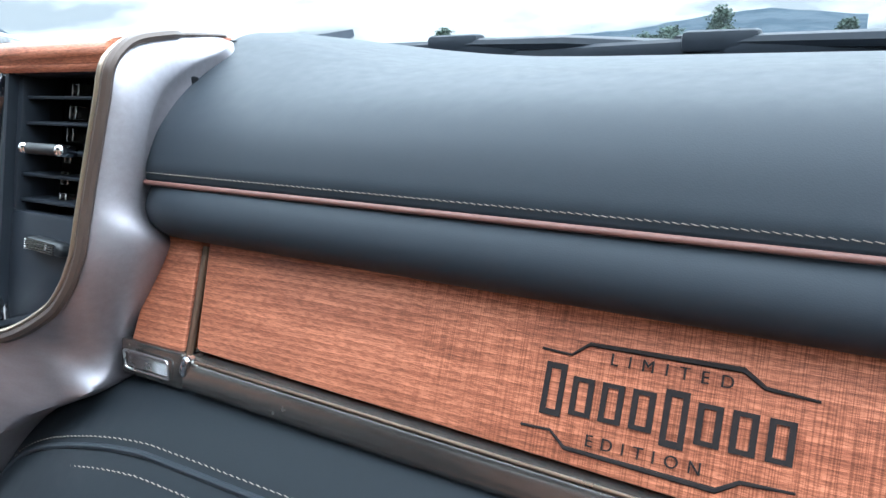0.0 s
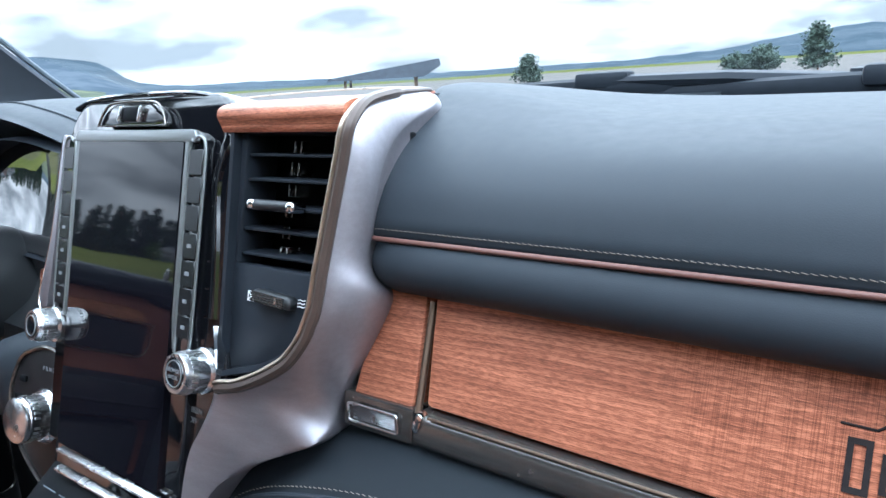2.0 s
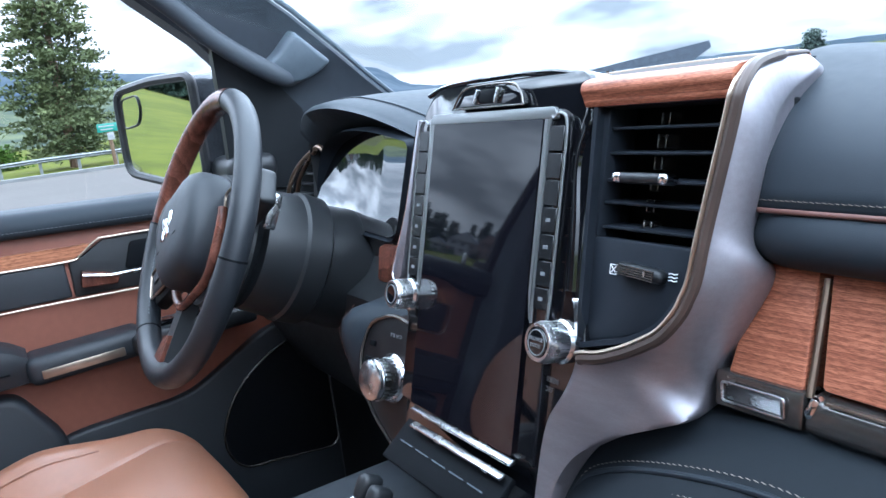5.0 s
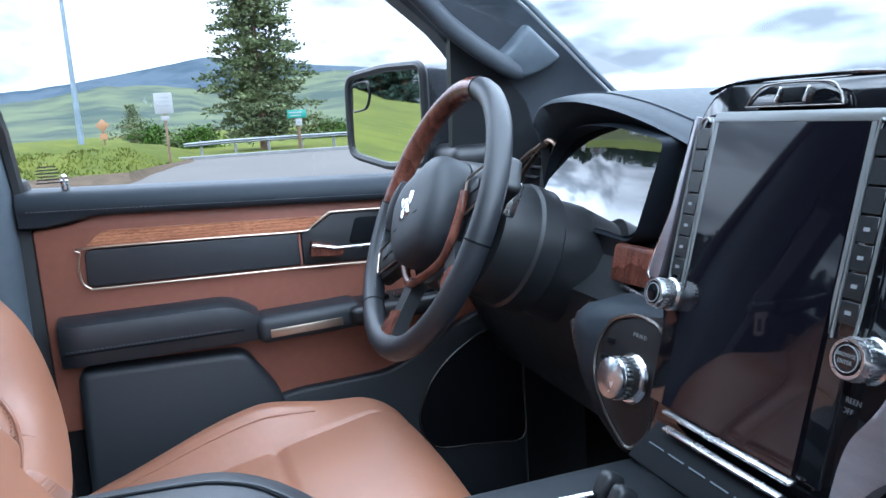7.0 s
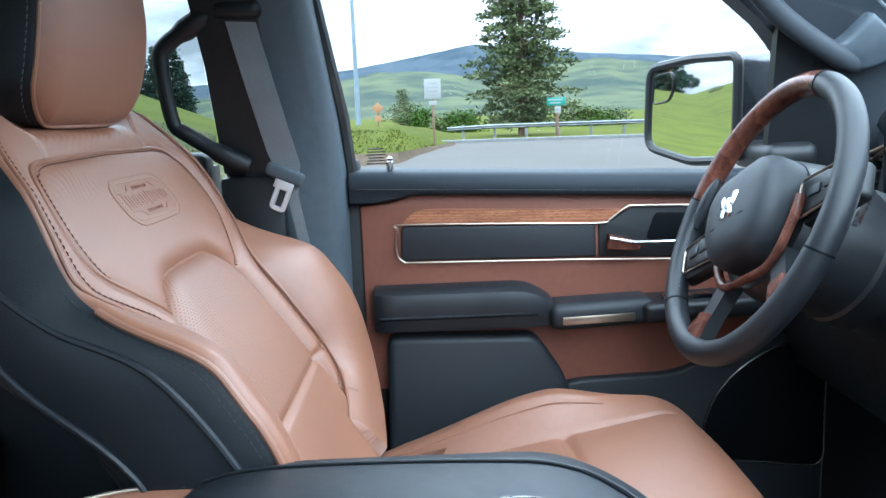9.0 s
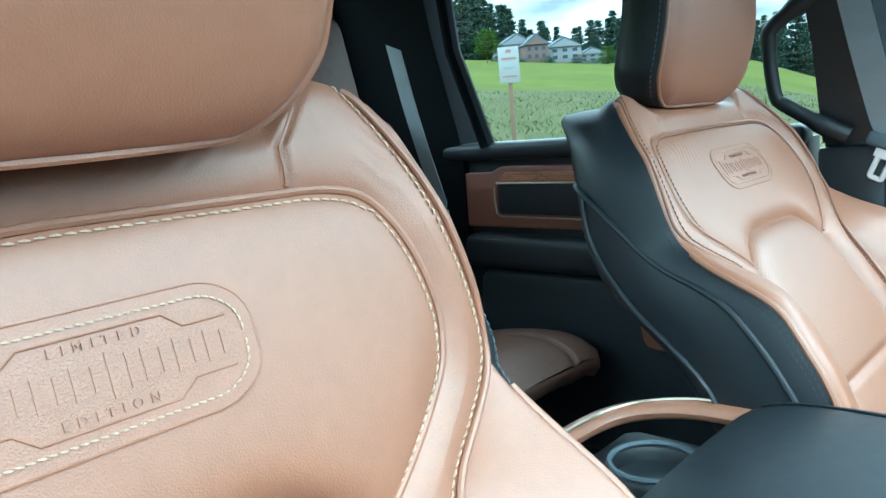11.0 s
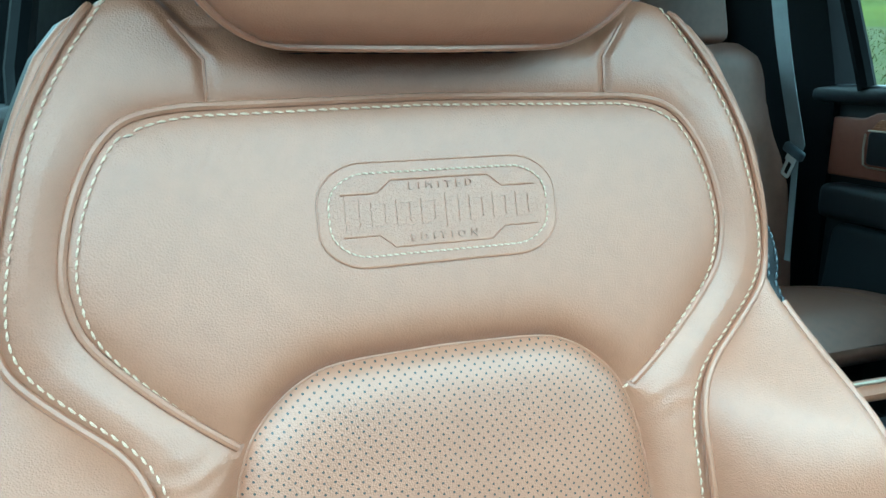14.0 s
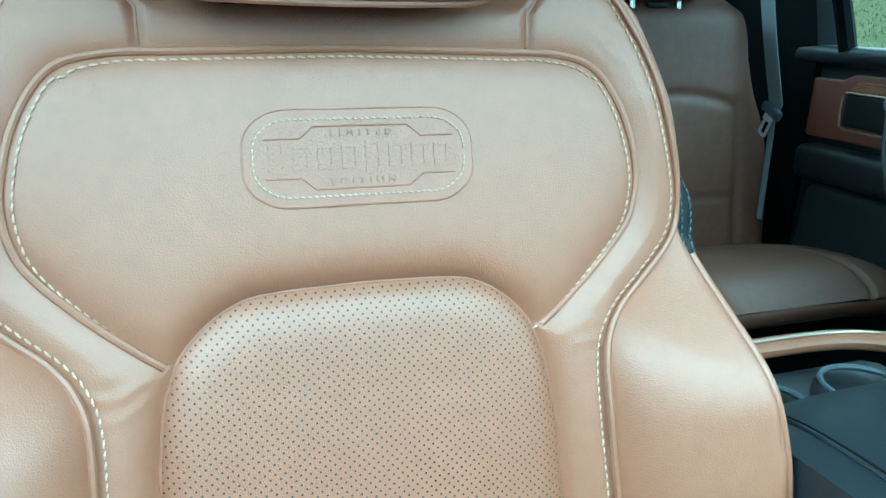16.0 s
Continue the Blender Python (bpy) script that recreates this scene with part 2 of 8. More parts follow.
GLOSS_BLACK = material("piano_black", (0.004, 0.0045, 0.006), 0.07, scale=30, rough_var=0.03, coat=0.5)
SCREEN = material("screen_glass", (0.004, 0.004, 0.0065), 0.03, scale=20, rough_var=0.010, ior=1.50, coat=0.10)
FRAME_SATIN = material("satin_grey_screen_frame", (0.22, 0.23, 0.232), 0.36, 0.75, scale=40, amount=0.12)
VENT_BLACK = material("dull_black_vent_plastic", (0.0165, 0.0205, 0.0270), 0.52, scale=60, bump=0.1, bump_scale=1500, spec=0.12)
BUTTON = material("smoked_grey_button", (0.010, 0.011, 0.012), 0.22, scale=60, amount=0.2, spec=0.45)
SATIN = material("brushed_satin_metal", (0.330, 0.318, 0.345), 0.46, 0.9, color2=(0.275, 0.262, 0.282), scale=30, stretch=(1.5, 70, 70), bump=0.07, bump_scale=60, rough_var=0.10)
DECK_GREY = material("grey_textured_deck", (0.085, 0.080, 0.075), 0.8, scale=120, bump=0.3, bump_scale=1500, spec=0.12)
BEZEL_BROWN = material("dark_brown_bezel", (0.070, 0.050, 0.041), 0.38, 0.35, color2=(0.052, 0.038, 0.032), scale=50)
BRONZE = material("dark_bronze_trim", (0.26, 0.19, 0.14), 0.30, 0.9, color2=(0.20, 0.145, 0.105), scale=50)
GOLD = material("champagne_trim", (0.47, 0.385, 0.305), 0.32, 0.95, scale=40)
CHROME = material("chrome", (0.80, 0.81, 0.82), 0.10, 1.0, scale=30, rough_var=0.05, amount=0.08)
SATIN_CHROME = material("satin_chrome", (0.62, 0.63, 0.64), 0.26, 1.0, scale=60, amount=0.12)
BRIGHT_STEEL = material("bright_satin_steel", (0.78, 0.79, 0.80), 0.42, 0.8, scale=60, amount=0.08)
DARK_METAL = material("dark_gunmetal", (0.17, 0.16, 0.15), 0.24, 0.85, scale=60)
WOOD_DASH = wood("walnut_veneer", (0.50, 0.203, 0.120), (0.32, 0.122, 0.072), scale=1.5, cross=0.8, start=0.40)
WOOD_DOOR = wood("door_walnut_veneer", (0.50, 0.235, 0.125), (0.33, 0.14, 0.075), axis=1, cross=0.2)
WOOD_WHEEL = wood("wheel_walnut", (0.17, 0.070, 0.048), (0.085, 0.034, 0.025), axis=2, cross=0.1, rough=0.2)
COPPER_PIPE = material("copper_piping_leather", (0.135, 0.060, 0.048), 0.5, scale=300, bump=0.3, bump_scale=1200)
THREAD = material("cream_thread", (0.58, 0.42, 0.30), 0.7, scale=300, amount=0.2)
DASH_THREAD = material("muted_tan_thread", (0.24, 0.21, 0.175), 0.75, scale=300, amount=0.2)
GREY_THREAD = material("grey_thread", (0.12, 0.135, 0.15), 0.7, scale=300)
BROWN_THREAD = material("dark_brown_thread", (0.16, 0.070, 0.042), 0.7, scale=300)
SIDE_THREAD = material("charcoal_thread", (0.035, 0.039, 0.044), 0.7, scale=300)
INK = material("burnt_lettering", (0.024, 0.019, 0.018), 0.7, color2=(0.012, 0.011, 0.012), scale=300, spec=0.1)
WHITE_PRINT = material("white_print", (0.72, 0.73, 0.74), 0.6, scale=80, amount=0.1)
GREY_PRINT = material("grey_print", (0.17, 0.18, 0.19), 0.5, scale=80)
BELT = material("grey_seat_belt_webbing", (0.205, 0.220, 0.235), 0.6, scale=300, stretch=(1, 1, 6), bump=0.5, bump_scale=900)
GLASS = pane_glass("window_glass")
# Tint added to hold down the overbright view and light at the rear doors.
TINTED = pane_glass("tinted_rear_glass", (0.62, 0.66, 0.65))
MIRROR = material("mirror_glass", (0.93, 0.94, 0.94), 0.015, 1.0, scale=5, amount=0.02, rough_var=0.005)
RUBBER = material("black_rubber", (0.012, 0.013, 0.014), 0.7, scale=80, bump=0.2, bump_scale=700)
PAINT = material("graphite_car_paint", (0.055, 0.062, 0.070), 0.25, 0.4, scale=900, coat=1.0)
CARPET = material("black_carpet", (0.010, 0.011, 0.013), 0.95, scale=300, bump=0.9, bump_scale=700)
ASPHALT = material("asphalt", (0.088, 0.080, 0.073), 0.95, color2=(0.068, 0.062, 0.057), scale=9, big=0.15, bump=0.6, bump_scale=40, spec=0.1)
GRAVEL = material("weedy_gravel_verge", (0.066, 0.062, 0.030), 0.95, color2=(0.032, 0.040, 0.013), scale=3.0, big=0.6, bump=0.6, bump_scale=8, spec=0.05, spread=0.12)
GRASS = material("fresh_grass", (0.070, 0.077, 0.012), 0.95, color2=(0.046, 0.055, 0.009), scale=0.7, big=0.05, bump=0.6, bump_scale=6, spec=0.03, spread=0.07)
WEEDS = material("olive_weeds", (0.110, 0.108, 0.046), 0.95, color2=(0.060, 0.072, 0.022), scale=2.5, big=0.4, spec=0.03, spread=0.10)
EARTH = material("bare_brown_earth", (0.070, 0.050, 0.034), 0.95, color2=(0.045, 0.034, 0.022), scale=3, spec=0.05)
# Aerial haze is mixed into both hill colours as paler, bluer tones.
HILL_GREEN = material("green_hillside", (0.080, 0.090, 0.055), 0.95, color2=(0.040, 0.051, 0.044), scale=0.016, big=0.005, spec=0.0, spread=0.09)
HILL_FAR = material("haze_tinted_ridge", (0.050, 0.063, 0.076), 0.95, color2=(0.034, 0.046, 0.058), scale=0.01, big=0.003, spec=0.0, spread=0.06)
BARK = material("pine_bark", (0.16, 0.10, 0.065), 0.9, scale=6, bump=1.0, bump_scale=20)
NEEDLES = material("pine_needles", (0.100, 0.115, 0.052), 0.9, color2=(0.058, 0.074, 0.036), scale=1.1, big=0.3, spec=0.05)
# Bluer than the near needles, painting in the haze between.
NEEDLES_FAR = material("far_fir_needles", (0.040, 0.060, 0.043), 0.9, color2=(0.024, 0.040, 0.031), scale=0.4, big=0.1, spec=0.05)
# Foliage colour paled to stand for the haze over the distance.
HAZY_LEAVES = material("haze_paled_foliage", (0.075, 0.100, 0.080), 0.9, color2=(0.050, 0.070, 0.058), scale=0.6, spec=0.05)
LEAVES = material("spring_leaves", (0.044, 0.078, 0.010), 0.9, color2=(0.026, 0.050, 0.008), scale=0.8, spec=0.05)
GALV = material("galvanised_steel", (0.17, 0.18, 0.18), 0.5, 0.6, scale=4)
POST = material("weathered_wood_post", (0.14, 0.09, 0.055), 0.9, scale=8, bump=0.5, bump_scale=30)
SIGN_WHITE = material("white_sign_board", (0.22, 0.22, 0.215), 0.8, scale=3, amount=0.08)
SIGN_GREEN = material("green_sign_board", (0.015, 0.16, 0.12), 0.4, scale=3, amount=0.1)
SIGN_YELLOW = material("faded_orange_sign", (0.24, 0.12, 0.05), 0.6, scale=3, amount=0.1)
SIGN_RED = material("faded_red_sign_print", (0.20, 0.085, 0.085), 0.6, scale=3, amount=0.1)
CONCRETE = material("pale_kerb_concrete", (0.14, 0.14, 0.135), 0.9, scale=2, bump=0.4, bump_scale=20)
SIDING = material("pale_house_siding", (0.15, 0.155, 0.165), 0.9, scale=1.5, amount=0.1)
SIDING_PINK = material("dusty_rose_house_siding", (0.10, 0.070, 0.064), 0.9, scale=1.5, amount=0.1)
SHINGLE = material("grey_roof_shingles", (0.055, 0.066, 0.085), 0.95, scale=3, bump=0.5, bump_scale=12)
WINDOW_DARK = material("dark_house_window", (0.03, 0.035, 0.045), 0.15, scale=3)
POLE_PAINT = material("pale_blue_grey_pole", (0.16, 0.20, 0.235), 0.6, 0.1, scale=3)


# ---- building helpers ----
def shade(bm, sharp=0.7):
    bm.normal_update()
    for f in bm.faces:
        f.smooth = True
    for e in bm.edges:
        if len(e.link_faces) == 2 and e.calc_face_angle(0) > sharp:
            e.smooth = False


def part(name, bm, mat, parent=None, label="", m=None, sharp=0.7, fix=True):
    """One mesh object of bm under a thing or a part, its vertices in the parent's space (or placed by m)."""
    if fix:
        bmesh.ops.recalc_face_normals(bm, faces=bm.faces)
    shade(bm, sharp)
    me = bpy.data.meshes.new(name)
    bm.to_mesh(me)
    bm.free()
    me.materials.append(mat)
    ob = new(name, me)
    if parent:
        ob.parent = parent
    if m is not None:
        ob.matrix_basis = m
    if label:
        ob["label"] = label
    return ob


def thing(name, m=None, label="", category="", group="", kind=""):
    ob = new(name)
    ob.empty_display_size = 0.05
    if m is not None:
        ob.matrix_basis = m
    return tagged(ob, label, category, group, kind)


def structure(name, bm, mat, label, category, m=None, sharp=0.7, kind="structure"):
    return tagged(part(name, bm, mat, None, "", m, sharp), label, category, "", kind)


def box(sx, sy, sz, r=0.0, seg=2, m=None, bm=None):
    """A box centred on the origin with rounded edges."""
    b = bmesh.new()
    bmesh.ops.create_cube(b, size=1.0, matrix=Matrix.Diagonal((sx, sy, sz, 1)))
    if r:
        bmesh.ops.bevel(b, geom=b.edges[:], offset=min(r, 0.49 * min(sx, sy, sz)), segments=seg, profile=0.5, affect="EDGES")
    if m is not None:
        bmesh.ops.transform(b, matrix=m, verts=b.verts)
    return merge(bm, b)


def merge(bm, b):
    if bm is None:
        return b
    me = bpy.data.meshes.new("tmp")
    b.to_mesh(me)
    bm.from_mesh(me)
    bpy.data.meshes.remove(me)
    b.free()
    return bm


def prism(poly, depth, m=None, r=0.0, seg=2, bm=None):
    """A polygon in x and z, from y = 0 to depth, its rims rounded by r."""
    b = bmesh.new()
    vs = [b.verts.new((x, 0, z)) for x, z in poly]
    f = b.faces.new(vs)
    got = bmesh.ops.extrude_face_region(b, geom=[f])
    top = [v for v in got["geom"] if isinstance(v, bmesh.types.BMVert)]
    bmesh.ops.translate(b, verts=top, vec=(0, depth, 0))
    bmesh.ops.recalc_face_normals(b, faces=b.faces)
    if r:
        rim = [e for e in b.edges if abs(e.verts[0].co.y - e.verts[1].co.y) < 1e-6]
        bmesh.ops.bevel(b, geom=rim, offset=r, segments=seg, profile=0.5, affect="EDGES", clamp_overlap=True)
    if m is not None:
        bmesh.ops.transform(b, matrix=m, verts=b.verts)
    return merge(bm, b)


def rounded(poly, r, n=5):
    """poly with its corners rounded; r: one radius or one for each corner."""
    out, k = [], len(poly)
    rs = r if isinstance(r, (list, tuple)) else [r] * k
    for i in range(k):
        p, a, b = Vector(poly[i]), Vector(poly[i - 1]), Vector(poly[(i + 1) % k])
        da, db = (a - p), (b - p)
        q = min(rs[i], 0.49 * da.length, 0.49 * db.length)
        pa, pb = p + da.normalized() * q, p + db.normalized() * q
        for j in range(n + 1):
            t = j / n
            out.append(tuple((1 - t) ** 2 * pa + 2 * t * (1 - t) * p + t * t * pb))
    return out


def spline(pts, n=8, closed=False):
    """A smooth line through pts."""
    p = [Vector(q) for q in pts]
    k, out = len(p), []
    for i in range(k if closed else k - 1):
        a = p[i - 1] if (closed or i > 0) else p[0]
        b, c = p[i], p[(i + 1) % k]
        d = p[(i + 2) % k] if (closed or i + 2 < k) else p[-1]
        for j in range(n):
            t = j / n
            out.append(0.5 * (2 * b + (c - a) * t + (2 * a - 5 * b + 4 * c - d) * t * t + (3 * b - a - 3 * c + d) * t ** 3))
    if not closed:
        out.append(p[-1])
    return out


def tube(pts, r, closed=False, seg=8, bm=None, flat=1.0, up=(0, 0, 1), cap=True):
    """A round (or flattened) bar along pts; r: one radius or one for each point."""
    b = bm or bmesh.new()
    pts = [Vector(p) for p in pts]
    k, rings = len(pts), []
    rs = r if isinstance(r, (list, tuple)) else [r] * k
    side = None
    for i, p in enumerate(pts):
        a = pts[i - 1] if (closed or i > 0) else p
        c = pts[(i + 1) % k] if (closed or i < k - 1) else p
        t = (c - a).normalized()
        if side is None:
            side = t.cross(Vector(up))
            if side.length < 1e-4:
                side = t.cross(Vector((1, 0, 0)))
        side = (side - t * side.dot(t)).normalized()
        other = t.cross(side).normalized()
        rings.append([b.verts.new(p + rs[i] * (side * math.cos(2 * math.pi * j / seg) + other * math.sin(2 * math.pi * j / seg) * flat)) for j in range(seg)])
    for i in range(k if closed else k - 1):
        a, c = rings[i], rings[(i + 1) % k]
        for j in range(seg):
            b.faces.new((a[j], a[(j + 1) % seg], c[(j + 1) % seg], c[j]))
    if not closed and cap:
        b.faces.new(rings[0][::-1])
        b.faces.new(rings[-1])
    return b


def loft(rings, closed=True, cap=True, bm=None):
    """Quads between rings of equally many points."""
    b = bm or bmesh.new()
    vr = [[b.verts.new(p) for p in ring] for ring in rings]
    n = len(vr[0])
    for a, c in zip(vr, vr[1:]):
        for j in range(n if closed else n - 1):
            b.faces.new((a[j], a[(j + 1) % n], c[(j + 1) % n], c[j]))
    if cap and closed:
        b.faces.new(vr[0][::-1])
        b.faces.new(vr[-1])
    return b


def lathe(profile, seg=32, m=None, bm=None):
    """(radius, along y) turned about the y axis."""
    b = loft([[(r * math.cos(2 * math.pi * j / seg), y, r * math.sin(2 * math.pi * j / seg)) for j in range(seg)] for r, y in profile])
    if m is not None:
        bmesh.ops.transform(b, matrix=m, verts=b.verts)
    return merge(bm, b)


def sweep_profile(profile, xs, shift=lambda x: (0, 0), bm=None):
    """An open or closed section in y, z carried along x; shift(x) moves it."""
    rings = []
    for x in xs:
        dy, dz = shift(x)
        rings.append([(x, y + dy, z + dz) for y, z in profile])
    return loft(rings, closed=True, bm=bm)


def solid_grid(fn, nu, nv, back):
    """A surface fn(a, b), a and b from 0 to 1, made solid by the vector back."""
    b = bmesh.new()
    back = Vector(back)
    f = [[b.verts.new(fn(i / nu, j / nv)) for j in range(nv + 1)] for i in range(nu + 1)]
    k = [[b.verts.new(Vector(v.co) + back) for v in row] for row in f]
    for i in range(nu):
        for j in range(nv):
            b.faces.new((f[i][j], f[i + 1][j], f[i + 1][j + 1], f[i][j + 1]))
            b.faces.new((k[i][j], k[i][j + 1], k[i + 1][j + 1], k[i + 1][j]))
    for i in range(nu):
        b.faces.new((f[i][0], k[i][0], k[i + 1][0], f[i + 1][0]))
        b.faces.new((f[i][nv], f[i + 1][nv], k[i + 1][nv], k[i][nv]))
    for j in range(nv):
        b.faces.new((f[0][j], f[0][j + 1], k[0][j + 1], k[0][j]))
        b.faces.new((f[nu][j], k[nu][j], k[nu][j + 1], f[nu][j + 1]))
    return b


def resample(pts, step, closed=False):
    """Points at even steps along a line."""
    p = [Vector(q) for q in pts] + ([Vector(pts[0])] if closed else [])
    out, carry = [], 0.0
    for a, b in zip(p, p[1:]):
        d = (b - a).length
        if d < 1e-9:
            continue
        s = carry
        while s < d:
            out.append(a.lerp(b, s / d))
            s += step
        carry = s - d
    return out


def stitches(pts, pitch=0.0062, length=0.0042, r=0.0006, normal=(0, 1, 0), closed=False, bm=None):
    """Sewn stitches along a line: short thread loops, each a little bar, in one mesh."""
    b = bm or bmesh.new()
    q = resample(pts, pitch, closed)
    nrm = Vector(normal)
    for i in range(len(q) - 1):
        t = (q[i + 1] - q[i])
        if t.length < 1e-6:
            continue
        t.normalize()
        s = t.cross(nrm).normalized()
        u = s.cross(t).normalized()
        c = q[i]
        e0, e1 = c - t * length / 2 - s * 0.0003, c + t * length / 2 + s * 0.0003
        ring0 = [b.verts.new(e0 + r * (s * math.cos(a) + u * math.sin(a)) * 0.5) for a in (0.8, 2.4, 3.9, 5.5)]
        mid = [b.verts.new(c + u * r * 0.7 + r * (s * math.cos(a) + u * math.sin(a))) for a in (0.8, 2.4, 3.9, 5.5)]
        ring1 = [b.verts.new(e1 + r * (s * math.cos(a) + u * math.sin(a)) * 0.5) for a in (0.8, 2.4, 3.9, 5.5)]
        for A, B in ((ring0, mid), (mid, ring1)):
            for j in range(4):
                b.faces.new((A[j], A[(j + 1) % 4], B[(j + 1) % 4], B[j]))
    return b


def lettering(name, text, size, m, mat, parent, depth=0.0004, spacing=1.0, label="", align="CENTER"):
    """Words in the built-in font, as a mesh; the letters face -y and read along x."""
    cu = bpy.data.curves.new(name, "FONT")
    cu.body, cu.size, cu.extrude, cu.align_x, cu.align_y = text, size, depth, align, "CENTER"
    cu.space_character = spacing
    ob = bpy.data.objects.new("tmp", cu)
    scene.collection.objects.link(ob)
    me = bpy.data.meshes.new_from_object(ob.evaluated_get(bpy.context.evaluated_depsgraph_get()))
    bpy.data.objects.remove(ob)
    me.name = name
    me.materials.clear()
    me.materials.append(mat)
    o = new(name, me)
    o.parent = parent
    o.matrix_basis = m @ pose(0, 0, 0, 90, 0, 0)
    if label:
        o["label"] = label
    return o


def wordmark(name, width, height, m, mat, parent, depth=0.0008):
    """A branded word drawn as plain hollow blocks: eight upright frames, the first and fifth taller."""
    w = width / 8
    for i in range(8):
        tall = i in (0, 4)
        h = height * (1.0 if tall else 0.72)
        z0 = -height / 2 + (0.0 if i == 0 else -0.06 if i == 4 else 0.10) * height
        x = -width / 2 + (i + 0.5) * w
        b = bmesh.new()
        for sx in (-1, 1):
            box(w * 0.19, depth, h, 0, m=pose(sx * w * 0.27, 0, 0), bm=b)
        for sz in (-1, 1):
            box(w * 0.35, depth * 0.98, h * 0.12, 0, m=pose(0, 0, sz * h * 0.44), bm=b)
        part(name, b, mat, parent, m=m @ pose(x, 0, z0 + h / 2))


def put(ob, label, category, group="", kind=""):
    return tagged(ob, label, category, group, kind)


# ---- shell of the cabin ----
def shell():
    # floor with its carpet, roof lining, bulkhead and rear wall
    structure("floor", box(1.66, 2.75, 0.05, 0.01, m=pose(0, -0.32, 0.60)), CARPET, "black carpeted cabin floor", "floor")
    prof = [(-0.17, 1.775), (-0.36, 1.818), (-0.9, 1.845), (-1.66, 1.835), (-1.66, 1.88), (-0.9, 1.90), (-0.36, 1.88), (-0.20, 1.82)]
    b = sweep_profile(prof, [-0.80, -0.77, -0.6, 0, 0.6, 0.77, 0.80], lambda x: (0, -0.07 * (abs(x) / 0.8) ** 6))
    structure("ceiling", b, GREY_CLOTH, "dark grey cloth roof lining", "ceiling")
    structure("wall_front", box(1.66, 0.04, 0.72, 0.01, m=pose(0, 0.86, 0.96)), DEEP_BLACK, "black bulkhead behind the dashboard", "wall")
    # rear wall below and beside the back window
    b = box(1.64, 0.05, 0.89, 0.01, m=pose(0, -1.66, 1.04))
    for x in (-0.72, 0.72):
        box(0.20, 0.05, 0.40, 0.01, m=pose(x, -1.66, 1.65), bm=b)
    box(1.64, 0.05, 0.07, 0.01, m=pose(0, -1.66, 1.848), bm=b)
    structure("wall_rear", b, GREY_CLOTH, "dark trimmed rear wall of the cab", "wall")
    g = structure("window_rear", box(1.26, 0.005, 0.36, m=pose(0, -1.66, 1.650)), GLASS, "clear rear window glass", "window")
    g.visible_shadow = False
    # windscreen, sloping back to the roof
    b = solid_grid(lambda a, c: (-0.74 + 1.48 * a, 0.90 - 1.06 * c - 0.10 * (2 * a - 1) ** 2, 1.395 + 0.380 * c), 16, 6, (0, 0.004, 0.004))
    g = structure("windscreen", b, GLASS, "clear laminated windscreen", "window")
    g.visible_shadow = False
    # sill and pillar on the open passenger side
    structure("sill", box(0.12, 2.2, 0.12, 0.02, m=pose(0.84, -0.3, 0.62)), BLACK_PLASTIC, "black door sill on the open side", "sill")
    b = tube(spline([(0.74, 0.86, 1.36), (0.735, 0.55, 1.50), (0.70, 0.20, 1.69), (0.66, 0.02, 1.77)], 8), 0.04, up=(1, 0, 0))
    structure("front_pillar", b, GREY_TRIM, "grey front pillar on the open side", "pillar")
    # bonnet and cowl outside
    b = solid_grid(lambda a, c: (-0.92 + 1.84 * a, 1.02 + 1.15 * c, 1.355 - 0.05 * c ** 2 + 0.025 * math.cos((2 * a - 1) * 1.5)), 16, 10, (0, 0, -0.05))
    structure("bonnet", b, PAINT, "graphite painted bonnet beyond the windscreen", "bonnet")
    b = solid_grid(lambda a, c: (-0.85 + 1.70 * a, 0.84 + 0.22 * c, 1.388 - 0.045 * c), 12, 4, (0, 0, -0.03))
    structure("cowl", b, VENT_BLACK, "black plastic cowl under the wipers", "cowl")


shell()


def wiper(x0, x1, y0, y1, z0, z1, name="wiper"):
    w = thing(name, pose(x0, y0, z0), "black windscreen wiper parked on the glass", "wiper", "wipers")
    d = Vector((x1 - x0, y1 - y0, z1 - z0))
    part("arm", tube([(0, 0, 0), d * 0.25 + Vector((0, -0.02, 0.01)), d * 0.55 + Vector((0, -0.012, 0.012))], [0.014, 0.013, 0.010], flat=0.7), VENT_BLACK, w)
    part("blade", tube(spline([d * 0.08 + Vector((0, -0.012, 0.0)), d * 0.5 + Vector((0, -0.016, 0.006)), d], 8), [0.008] * 16 + [0.005], flat=1.4), VENT_BLACK, w)
    part("joint", box(0.075, 0.026, 0.022, 0.006, m=pose(d.x * 0.55, d.y * 0.55 - 0.012, d.z * 0.55 + 0.013)), VENT_BLACK, w)
    part("pivot_cap", lathe([(0.004, 0.012), (0.016, 0.010), (0.018, -0.01)], 16, pose(0, 0, 0.004, 90, 0, 0)), VENT_BLACK, w)
    return w


wiper(0.36, -0.18, 0.86, 0.90, 1.390, 1.392)
wiper(0.72, 0.14, 0.80, 0.86, 1.386, 1.384)


